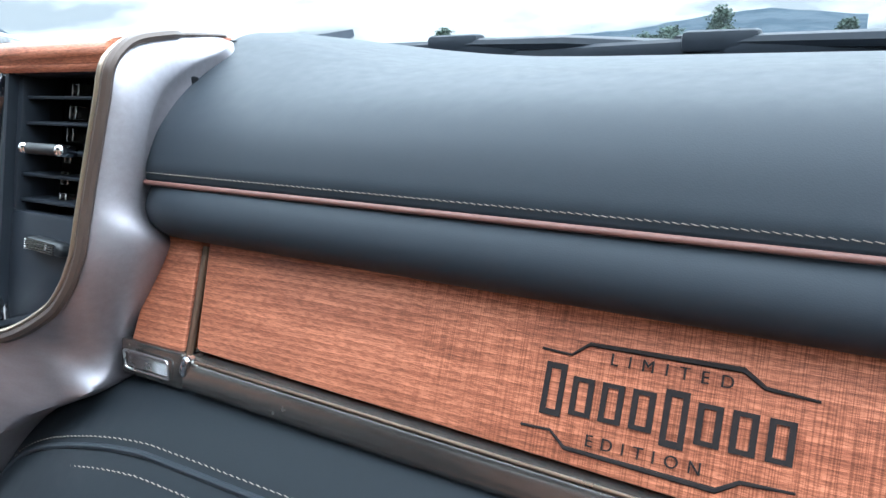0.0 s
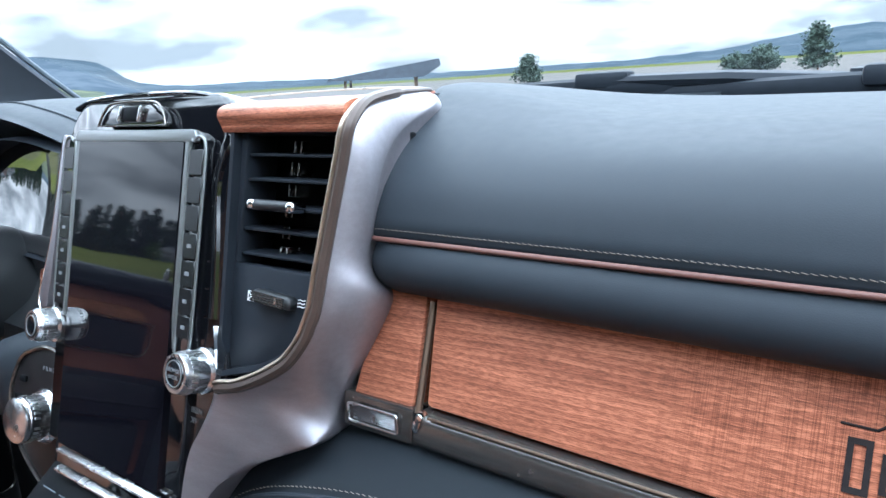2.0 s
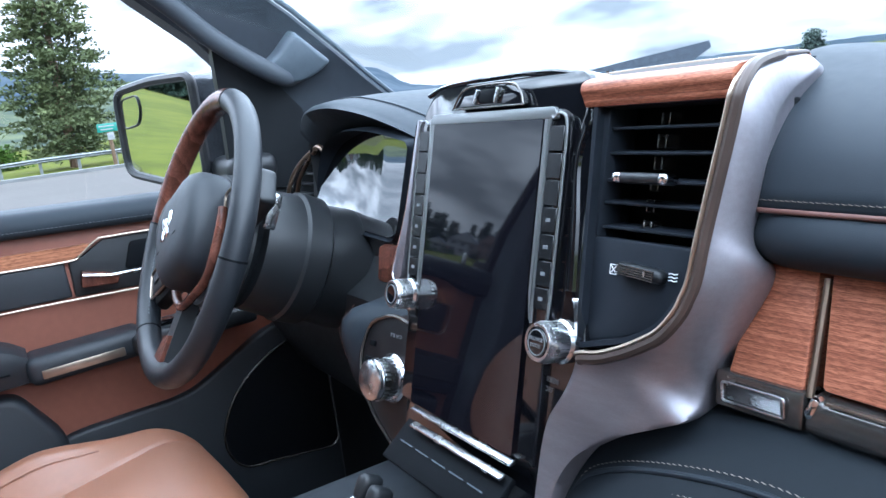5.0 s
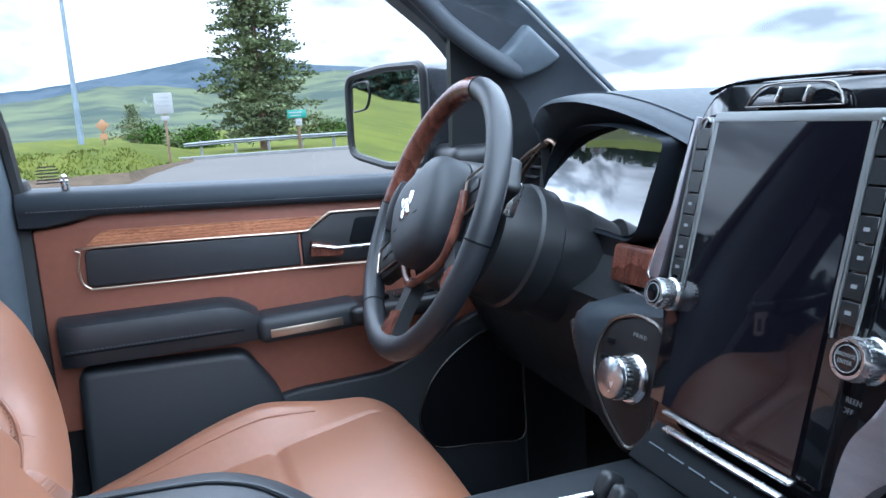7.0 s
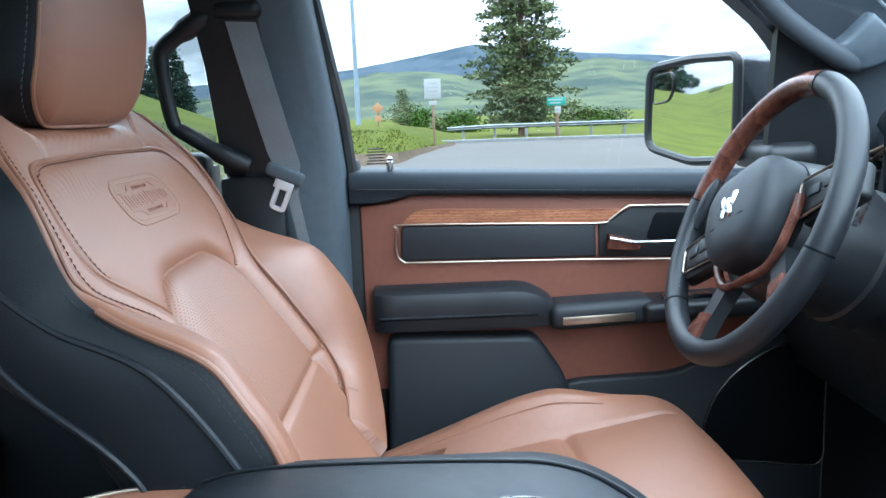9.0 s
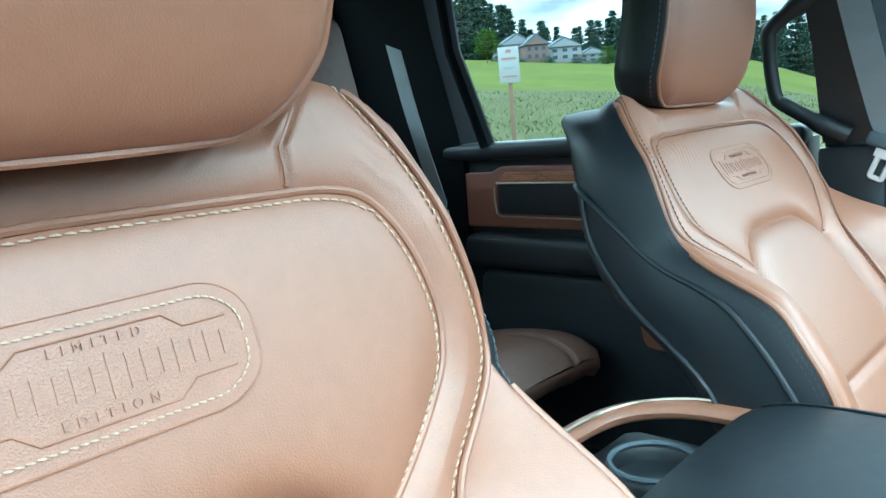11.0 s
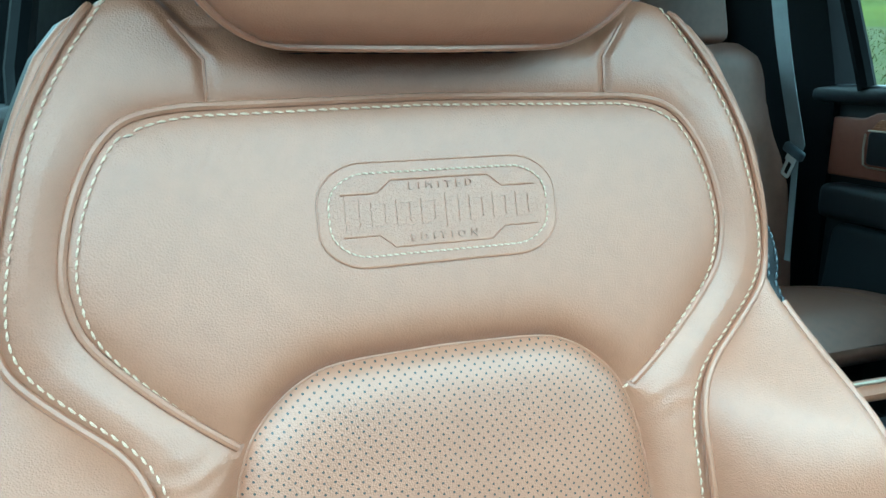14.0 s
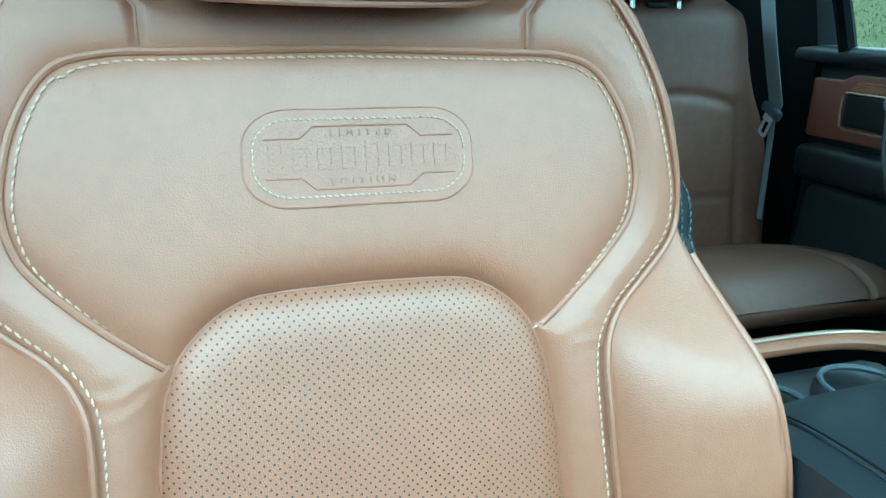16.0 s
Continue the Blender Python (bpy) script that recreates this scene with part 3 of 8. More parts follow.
# ---- dashboard, passenger side ----
def dashboard():
    d = thing("dashboard", pose(0, 0, 0), "black leather dashboard with walnut panel, copper piping and stitching", "dashboard")
    xs = [0.195, 0.197, 0.201, 0.208, 0.22, 0.24, 0.27, 0.30, 0.34, 0.40, 0.48, 0.56, 0.64, 0.72, 0.785, 0.79]

    def fall(x):
        return 0.0015 + 0.0035 * max(0.0, x - 0.2)

    def upper(x):
        t = min(1.0, max(0.0, (0.37 - x) / 0.17))
        rise = 0.024 * t * t * (3 - 2 * t)
        e = min(1.0, max(0.0, (0.207 - x) / 0.012))
        pts = spline([(0.2835, 1.337), (0.285, 1.347), (0.298, 1.366), (0.325, 1.381 + 0.15 * rise), (0.37, 1.390 + 0.60 * rise), (0.42, 1.3935 + 1.0 * rise), (0.50, 1.3945 + 0.85 * rise), (0.62, 1.392 + 0.4 * rise), (0.78, 1.386)], 7)
        def side(y):
            left = float(np.interp(y, [0.28, 0.30, 0.32, 0.34, 0.36, 0.38, 0.42, 0.50], [0.196, 0.198, 0.192, 0.186, 0.178, 0.168, 0.150, 0.140]))
            return left + (x - 0.195) / 0.595 * (0.79 - left)

        ring = [(side(p.x), p.x + 0.008 * e * e, p.y - 0.004 * e * e - fall(x)) for p in pts]
        return ring + [(x, 0.86, 1.38), (x, 0.86, 1.30), (x, 0.32, 1.29), (x, 0.292, 1.322)]

    part("upper_pad", loft([upper(x) for x in xs]), DASH_LEATHER, d, "black stitched leather pad")
    lower = [(p.x, p.y) for p in spline([(0.2845, 1.3345), (0.277, 1.327), (0.2735, 1.318), (0.276, 1.309), (0.284, 1.302), (0.30, 1.2985)], 6)] + [(0.33, 1.2985), (0.33, 1.334)]
    xs2 = [0.203, 0.206, 0.212, 0.225, 0.25, 0.35, 0.5, 0.65, 0.78, 0.788]

    def tuck(x):
        e = min(1.0, max(0.0, (0.235 - x) / 0.03))
        return (0.010 * e * e, -0.0035 * max(0.0, x - 0.25) / 0.33)

    part("lower_roll", sweep_profile(lower, xs2, tuck), DASH_LEATHER, d, "rolled black leather edge")
    part("piping", tube([(x, 0.2815 + (0.008 * max(0, (0.212 - x) / 0.01) ** 2), 1.3350 - fall(x)) for x in [0.204, 0.208, 0.215, 0.23, 0.3, 0.45, 0.6, 0.785]], 0.0015, seg=10), COPPER_PIPE, d, "copper brown piping")
    part("stitching", stitches([(x, 0.2832, 1.3405 - fall(x)) for x in (0.208, 0.4, 0.6, 0.78)], 0.0034, 0.0028, 0.00026, (0, -1, 0.15)), DASH_THREAD, d, "cream stitching")
    # walnut panels: a short one by the stack and the long glove box front
    k = math.atan(0.44)
    tilt = pose(0.0, 0.2665, 1.243, -math.degrees(k), 0, 0)
    s = math.hypot(1, 0.44)
    long_poly = rounded([(0.2555, 0.002), (0.79, -0.012), (0.79, 0.066 * s / 1.05), (0.2475, 0.061 * s / 1.05)], 0.003)
    part("glove_panel", prism(long_poly, 0.02, tilt, 0.0012), WOOD_DASH, d, "open-pored walnut glove box front")
    part("end_panel", prism(rounded([(0.200, -0.004), (0.2455, -0.001), (0.2405, 0.0615 * s / 1.05), (0.205, 0.0625 * s / 1.05)], 0.003), 0.02, tilt, 0.0012), WOOD_DASH, d, "short walnut panel")
    part("panel_seam", tube([(0.249, 0.267, 1.239), (0.2455, 0.2915, 1.297)], 0.0022), BRONZE, d, "bronze edge")
    # dark bright-work rail under the walnut
    rail = [(p.x, p.y) for p in spline([(0.2665, 1.2415), (0.261, 1.2395), (0.2585, 1.234), (0.258, 1.226), (0.262, 1.2215)], 5)] + [(0.29, 1.2215), (0.29, 1.2415)]
    part("rail", sweep_profile(rail, [0.2525, 0.2535, 0.257, 0.30, 0.40, 0.5, 0.6, 0.7, 0.79], lambda x: (0, -0.012 * max(0, (x - 0.26) / 0.53))), DARK_METAL, d, "dark polished rail")
    part("rail_edge", tube([(x, 0.2605, 1.2415 - 0.012 * max(0, (x - 0.26) / 0.53)) for x in (0.262, 0.5, 0.79)], 0.0009), BRONZE, d)
    part("rail_cap", box(0.006, 0.008, 0.014, 0.003, m=pose(0.2555, 0.2605, 1.238, 0, 25, 0)), CHROME, d, "chrome corner cap")
    # badge plate
    bp = part("badge_plate", box(0.055, 0.02, 0.0215, 0.002, m=pose(0.2205, 0.272, 1.2305, -8, 0, 0)), DARK_METAL, d, "dark metal badge plate")
    part("badge_rim", tube([(x + 0.2185, 0.2602, z + 1.2313) for x, z in rounded([(-0.019, -0.0055), (0.020, -0.0055), (0.020, 0.0060), (-0.019, 0.0060)], 0.002, 3)], 0.0008, closed=True), SATIN_CHROME, bp)
    b = bmesh.new()
    for i in range(7):
        box(0.0335, 0.0016, 0.0008, 0.0002, 1, m=pose(0.2190, 0.2614, 1.2277 + i * 0.00125), bm=b)
    part("badge_ribs", b, SATIN_CHROME, bp, "fine ribbed metal")
    # burnt emblem on the walnut
    c = tilt @ pose(0.5095, -0.0005, 0.0245)
    wordmark("emblem_block", 0.099, 0.0215, c, INK, d)
    lettering("upper_word", "LIMITED", 0.0068, c @ pose(0.002, -0.0008, 0.0160), INK, d, spacing=2.1)
    lettering("lower_word", "EDITION", 0.0068, c @ pose(-0.004, -0.0008, -0.0172), INK, d, spacing=1.9)
    for sgn in (1, -1):
        b = bmesh.new()
        pts = [(-0.053, 0.0155), (-0.040, 0.0150), (-0.033, 0.0205), (0.026, 0.0215), (0.034, 0.0165), (0.052, 0.0155)]
        wid = [0.0006, 0.0006, 0.0009, 0.0012, 0.0009, 0.0005]
        pts3 = [(x + (0.002 if sgn > 0 else -0.002), 0.0, sgn * z - (0.0 if sgn > 0 else 0.0015)) for x, z in pts]
        tube(pts3, wid, seg=6, bm=b, up=(0, 1, 0))
        bmesh.ops.transform(b, matrix=c, verts=b.verts)
        part("emblem_line", b, INK, d)
    # lower pad reaching toward the seat
    pad = [(p.x, p.y) for p in spline([(0.268, 1.2205), (0.256, 1.216), (0.232, 1.198), (0.200, 1.165), (0.178, 1.12), (0.168, 1.05), (0.175, 0.90)], 6)] + [(0.40, 0.90), (0.40, 1.2205)]

    def lean(x):
        t = max(0.0, (0.24 - x) / 0.16)
        return (0.012 * t * t, -0.050 * t ** 1.6)

    part("lower_pad", sweep_profile(pad, [0.07, 0.10, 0.13, 0.16, 0.19, 0.22, 0.26, 0.34, 0.5, 0.65, 0.79], lean), KNEE_SHADED, d, "black leather knee pad")
    arc = spline([(0.102, 0.222, 1.135), (0.1035, 0.228, 1.146), (0.1145, 0.232, 1.1570), (0.150, 0.2312, 1.1740), (0.200, 0.2292, 1.1895), (0.240, 0.230, 1.1965), (0.268, 0.2308, 1.1972), (0.36, 0.2308, 1.1972), (0.5, 0.2308, 1.1972)], 10)
    part("pad_welt", tube(arc, 0.0020), DASH_LEATHER, d)
    part("pad_stitching", stitches([p + Vector((0, 0.0035, 0.0045)) for p in arc], 0.0046, 0.0032, 0.0004, (0, -0.7, 0.7)), DASH_THREAD, d, "cream stitching")
    part("pad_stitching", stitches([p + Vector((0.004, -0.0085, -0.0075)) for p in arc], 0.0046, 0.0032, 0.0004, (0, -0.7, 0.7)), DASH_THREAD, d, "cream stitching")
    return d


dashboard()


# ---- centre stack ----
STACK = pose(-0.018, 0.243, 1.272, -14.04, 0, 0)


def local(pts, y=0.0):
    return [(x, y, z) for x, z in pts]


def knob(name, parent, m, r, length, mat=SATIN_CHROME, label="knurled satin chrome knob", face=GLOSS_BLACK):
    k = part(name, lathe([(r * 1.12, 0.0), (r * 1.12, -0.004), (r * 0.98, -0.006), (r, -0.008), (r, -length + 0.003), (r * 0.93, -length), (r * 0.78, -length), (r * 0.76, -length + 0.0015), (0.0005, -length + 0.0015)], 40, m), mat, parent, label, sharp=0.4)
    rib = None
    for i in range(28):
        if i % 7 == 0:
            continue
        place = m @ pose(0, -length * 0.55, 0, 0, 360 * i / 28, 0) @ pose(0, 0, r)
        if rib is None:
            rib = part("rib", box(r * 0.10, length * 0.5, 0.0012, 0), mat, k, m=place)
        else:
            o = new("rib", rib.data)
            o.parent, o.matrix_basis = k, place
    if face:
        part("face", lathe([(r * 0.76, -length + 0.0012), (r * 0.70, -length - 0.0003), (0.0005, -length - 0.0006)], 32, m), face, k, "black face with pale print")
        part("face_ring", tube([m @ Vector((r * 0.62 * math.cos(a), -length - 0.0006, r * 0.62 * math.sin(a))) for a in [2 * math.pi * i / 24 for i in range(24)]], 0.0004, True, 5), GREY_PRINT, k)
    return k


def centre_stack():
    s = thing("centre_stack", STACK, "piano black centre stack with tall touchscreen, satin surround and knobs", "centre stack")
    # glossy housing round the screen
    outline = rounded([(-0.088, 0.1545), (0.099, 0.1555), (0.1135, 0.142), (0.1165, 0.100), (0.1175, 0.0), (0.1250, -0.018), (0.1290, -0.034), (0.1245, -0.058), (0.1115, -0.080), (0.1085, -0.100), (0.1085, -0.170), (-0.095, -0.170), (-0.098, -0.085), (-0.114, -0.030), (-0.113, 0.060), (-0.109, 0.132)], [0.016, 0.010, 0.010, 0.02, 0.02, 0.01, 0.02, 0.02, 0.02, 0.01, 0.01, 0.01, 0.03, 0.03, 0.02, 0.016], 4)
    part("housing", prism(outline, 0.09, pose(0, 0.004, 0), 0.004), GLOSS_BLACK, s, "piano black housing")
    # bevelled shoulder, and a chrome sliver shaped as the glint beside the knob
    part("shoulder", tube(local(spline([(0.108, 0.136), (0.1085, 0.12), (0.1015, 0.092), (0.1055, 0.05), (0.1085, 0.005)], 6), 0.004), [0.0030] * 6 + [0.0045] * 19, flat=0.6, up=(0, 1, 0)), GLOSS_BLACK, s)
    part("glint_sliver", loft([[(0.1145, 0.0005, 0.001), (0.1200, 0.0005, 0.002), (0.1200, 0.006, 0.002), (0.1145, 0.006, 0.001)], [(0.1185, -0.0015, -0.006), (0.1225, -0.0015, -0.006), (0.1225, 0.006, -0.006), (0.1185, 0.006, -0.006)], [(0.1222, -0.001, -0.024), (0.1240, -0.001, -0.025), (0.1240, 0.006, -0.025), (0.1222, 0.006, -0.024)]]), CHROME, s, "chrome sliver standing for a glint")
    part("left_lip", prism(rounded([(-0.1065, 0.127), (-0.1105, 0.126), (-0.1185, 0.045), (-0.1330, -0.010), (-0.1300, -0.020), (-0.1180, -0.018), (-0.1125, 0.030)], 0.003, 3), 0.012, pose(0, 0.000, 0), 0.002), SATIN, s, "satin metal lip")
    part("left_edge", tube(local(spline([(-0.1115, 0.122), (-0.1195, 0.044), (-0.1345, -0.009), (-0.1310, -0.0215)], 6), 0.001), 0.0012), CHROME, s)
    part("housing_top", tube(spline([(-0.108, 0.010, 0.149), (-0.07, 0.006, 0.155), (0.0, 0.005, 0.1565), (0.07, 0.006, 0.155), (0.112, 0.012, 0.146)], 6), 0.003, flat=0.7), GLOSS_BLACK, s)
    # bright frame and screen
    fr = rounded([(-0.096, 0.128), (0.094, 0.128), (0.094, -0.122), (-0.094, -0.122)], [0.012, 0.012, 0.002, 0.002], 4)
    part("screen_frame", prism(fr, 0.010, pose(0, -0.002, 0), 0.0015), GLOSS_BLACK, s)
    part("top_strip", prism(rounded([(-0.0765, 0.1290), (0.0825, 0.1290), (0.0880, 0.1205), (-0.0830, 0.1205)], 0.003), 0.005, pose(0, -0.0045, 0), 0.001), FRAME_SATIN, s, "satin strip over the screen")
    for sx in (-1, 1):
        part("side_strip", prism([(sx * 0.0775, 0.121), (sx * 0.0735, 0.121), (sx * 0.0735, 0.0), (sx * 0.0762, -0.02)][::1 if sx < 0 else -1], 0.004, pose(0, -0.0042, 0)), FRAME_SATIN, s)
        part("column_frame", tube(local(spline([(sx * 0.079, -0.022), (sx * 0.079, 0.108), (sx * 0.084, 0.121), (sx * 0.091, 0.124), (sx * 0.097, 0.116), (sx * 0.0975, 0.08), (sx * 0.097, -0.005), (sx * 0.094, -0.020)], 5), -0.004), 0.0011), FRAME_SATIN, s)
        for i in range(7):
            top = 0.116 - i * 0.0186
            h = 0.0182 if i < 6 else 0.016
            bt = part("button", box(0.0150, 0.004, h - 0.0009, 0.0004, 1,  m=pose(sx * 0.088, -0.0028, top - h / 2)), BUTTON, s, "")
            if i > 2:
                part("button_print", box(0.0045, 0.0004, 0.0026, 0, m=pose(sx * 0.088, -0.0050, top - h / 2)), GREY_PRINT, bt)
    part("touchscreen", prism(rounded([(-0.0725, 0.1205), (0.0725, 0.1205), (0.0725, -0.121), (-0.0725, -0.121)], 0.002), 0.004, pose(0, -0.0048, 0)), SCREEN, s, "dark reflective touchscreen glass")
    # hazard cluster above the screen
    hz = part("hazard_panel", prism(rounded([(-0.047, 0.132), (0.045, 0.132), (0.040, 0.142), (0.026, 0.1485), (-0.026, 0.1485), (-0.040, 0.142)], 0.004), 0.006, pose(0.002, -0.0035, 0), 0.001), GLOSS_BLACK, s, "arched switch panel")
    part("hazard_rim", tube(local(spline([(-0.045, 0.1325), (-0.038, 0.1425), (-0.024, 0.149), (0.028, 0.149), (0.042, 0.1425), (0.047, 0.1325)], 5), -0.0042), 0.0010), DARK_METAL, hz)
    part("hazard_base", tube(local([(-0.046, 0.1322), (0.048, 0.1322)], -0.0045), 0.0006), DARK_METAL, hz)
    part("hazard_switch", box(0.020, 0.004, 0.011, 0.002, m=pose(0.002, -0.0042, 0.1405)), DEEP_BLACK, hz)
    for x in (-0.0115, 0.0155):
        part("divider", box(0.003, 0.005, 0.012, 0.0008, m=pose(x, -0.0045, 0.1405, 0, 14, 0)), SATIN_CHROME, hz)
    # knobs
    knob("volume_knob", s, pose(-0.087, -0.004, -0.028), 0.0128, 0.021)
    kn = knob("tuning_knob", s, pose(0.109, 0.002, -0.029), 0.0136, 0.024)
    lettering("knob_word", "BROWSE", 0.0036, pose(0.109, -0.0232, -0.0268), GREY_PRINT, kn, 0.0001)
    lettering("knob_word", "ENTER", 0.0036, pose(0.109, -0.0232, -0.0312), GREY_PRINT, kn, 0.0001)
    lettering("screen_word", "SCREEN", 0.0052, pose(0.097, 0.0030, -0.0585), GREY_PRINT, s, 0.0001)
    lettering("screen_word", "OFF", 0.0052, pose(0.097, 0.0030, -0.0655), GREY_PRINT, s, 0.0001)
    # bright bars under the screen
    for i, z in enumerate((-0.1245, -0.1345)):
        part("bar", box(0.142 - i * 0.014, 0.007, 0.0034, 0.0013, m=pose(0.006 + 0.006 * i, -0.006 - i * 0.007, z, 20, 0, 0)), SATIN_CHROME, s, "bright bar under the screen")
    part("switch_panel", box(0.150, 0.006, 0.040, 0.002, m=pose(0.004, -0.016, -0.152, -38, 0, 0)), DEEP_BLACK, s, "black switch panel")
    for i in range(5):
        k = part("switch_key", box(0.021, 0.004, 0.017, 0.0015, m=pose(-0.050 + 0.0255 * i, -0.021, -0.157, -38, 0, 0)), VENT_BLACK, s, "black switch key")
        part("key_edge", box(0.019, 0.0010, 0.0010, 0, m=pose(-0.050 + 0.0255 * i, -0.0190, -0.1500, -38, 0, 0)), GREY_TRIM, k)
    return s


centre_stack()


def air_vent():
    v = thing("air_vent", STACK, "black air vent with slats under a walnut cap", "air vent")
    panel = rounded([(0.1165, 0.1355), (0.2225, 0.1360), (0.2140, 0.080), (0.2085, 0.046), (0.2045, 0.022), (0.1880, -0.004), (0.165, -0.0165), (0.1215, -0.029)], [0.002, 0.002, 0.02, 0.02, 0.025, 0.02, 0.02, 0.002], 5)
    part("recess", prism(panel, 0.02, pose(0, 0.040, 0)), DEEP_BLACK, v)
    # walls of the recess
    part("liner", tube(local(panel, 0.020), 0.0035, True, 6, flat=6.0, up=(0, 1, 0)), VENT_BLACK, v)
    part("lower_face", prism(rounded([(0.1195, 0.044), (0.2070, 0.044), (0.2025, 0.022), (0.186, -0.003), (0.163, -0.0150), (0.1225, -0.0265)], [0.004, 0.004, 0.02, 0.02, 0.018, 0.003], 4), 0.02, pose(0, 0.008, 0), 0.003), VENT_BLACK, v, "black vent face")
    part("upper_lip", box(0.096, 0.02, 0.008, 0.003, m=pose(0.167, 0.012, 0.1315)), VENT_BLACK, v)
    part("side_cheek", prism([(0.1165, 0.133), (0.1245, 0.133), (0.1235, 0.044), (0.1165, 0.044)], 0.02, pose(0, 0.008, 0), 0.002), VENT_BLACK, v)
    for i in range(5):
        z = 0.1160 - i * 0.0160
        if i == 2:
            continue
        part("slat", box(0.088 - 0.0022 * i, 0.020, 0.0020, 0.0008, m=pose(0.1675 - 0.0012 * i, 0.021, z, 9, 0, 0)), VENT_BLACK, v)
    part("slat", box(0.084, 0.020, 0.0020, 0.0008, m=pose(0.165, 0.021, 0.0825, 9, 0, 0)), VENT_BLACK, v)
    for i in range(6):
        z = 0.1205 - i * 0.0135
        for dx in (-0.003, 0.003):
            part("vane", box(0.0013, 0.012, 0.0085, 0.0004, 1, m=pose(0.160 + dx - 0.0012 * i, 0.026, z)), DARK_METAL, v)
    tab = part("slide_tab", box(0.040, 0.012, 0.0068, 0.003, 3, m=pose(0.163, 0.004, 0.0825)), BLACK_PLASTIC, v, "sliding vent tab")
    for dx in (-0.0185, 0.0185):
        part("tab_end", box(0.008, 0.013, 0.0072, 0.003, 3, m=pose(0.163 + dx, 0.0035, 0.0825)), CHROME, tab, "chrome end")
    wh = part("flow_wheel", box(0.037, 0.012, 0.0085, 0.004, 3, m=pose(0.167, 0.0065, 0.0255, 0, 3, 0)), BLACK_PLASTIC, v, "ribbed flow wheel")
    for i in range(5):
        part("rib", box(0.030, 0.0012, 0.0007, 0, m=pose(0.166, 0.0004, 0.0225 + i * 0.0014, 0, 3, 0)), DARK_METAL, wh)
    part("wheel_mark", box(0.0018, 0.001, 0.004, 0, m=pose(0.174, 0.0002, 0.0255)), SATIN_CHROME, wh)
    b = tube(local([(0.1395, 0.0215), (0.1455, 0.0215), (0.1455, 0.0275), (0.1395, 0.0275)], 0.0068), 0.0004, True, 4)
    tube(local([(0.1395, 0.0215), (0.1455, 0.0275)], 0.0068), 0.0004, seg=4, bm=b)
    tube(local([(0.1455, 0.0215), (0.1395, 0.0275)], 0.0068), 0.0004, seg=4, bm=b)
    part("closed_mark", b, WHITE_PRINT, v)
    b = bmesh.new()
    for i in range(3):
        z = 0.0235 + i * 0.002
        tube(local([(0.187, z), (0.189, z + 0.0006), (0.191, z), (0.1935, z + 0.0006)], 0.0068), 0.00035, seg=4, bm=b)
    part("open_mark", b, WHITE_PRINT, v)
    # walnut cap wrapping over the top
    cap = spline([(-0.003, 0.1335, 0), (-0.0055, 0.1372, 0), (-0.004, 0.1425, 0), (0.005, 0.1470, 0), (0.03, 0.1535, 0), (0.07, 0.1630, 0), (0.108, 0.1722, 0)], 6)
    rings = []
    for p in cap:
        right = float(np.interp(p.x, [-0.006, 0.006, 0.025, 0.05, 0.075, 0.095, 0.110], [0.2250, 0.2245, 0.2215, 0.2160, 0.2090, 0.2010, 0.1930]))
        line = [0.1085 + (right - 0.1085) * k / 8 for k in range(9)]
        rings.append([(x, p.x, p.y) for x in line] + [(x, p.x + 0.004, p.y - 0.006) for x in reversed(line)])
    part("walnut_cap", loft(rings), WOOD_DASH, v, "walnut veneer cap")
    return v


air_vent()


def even_rings(rings, rounds=3):
    """Rings smoothed along their run."""
    for _ in range(rounds):
        rings = [rings[0]] + [[tuple((Vector(p) + 2 * Vector(q) + Vector(r)) / 4) for p, q, r in zip(a, b, c)] for a, b, c in zip(rings, rings[1:], rings[2:])] + [rings[-1]]
    return rings


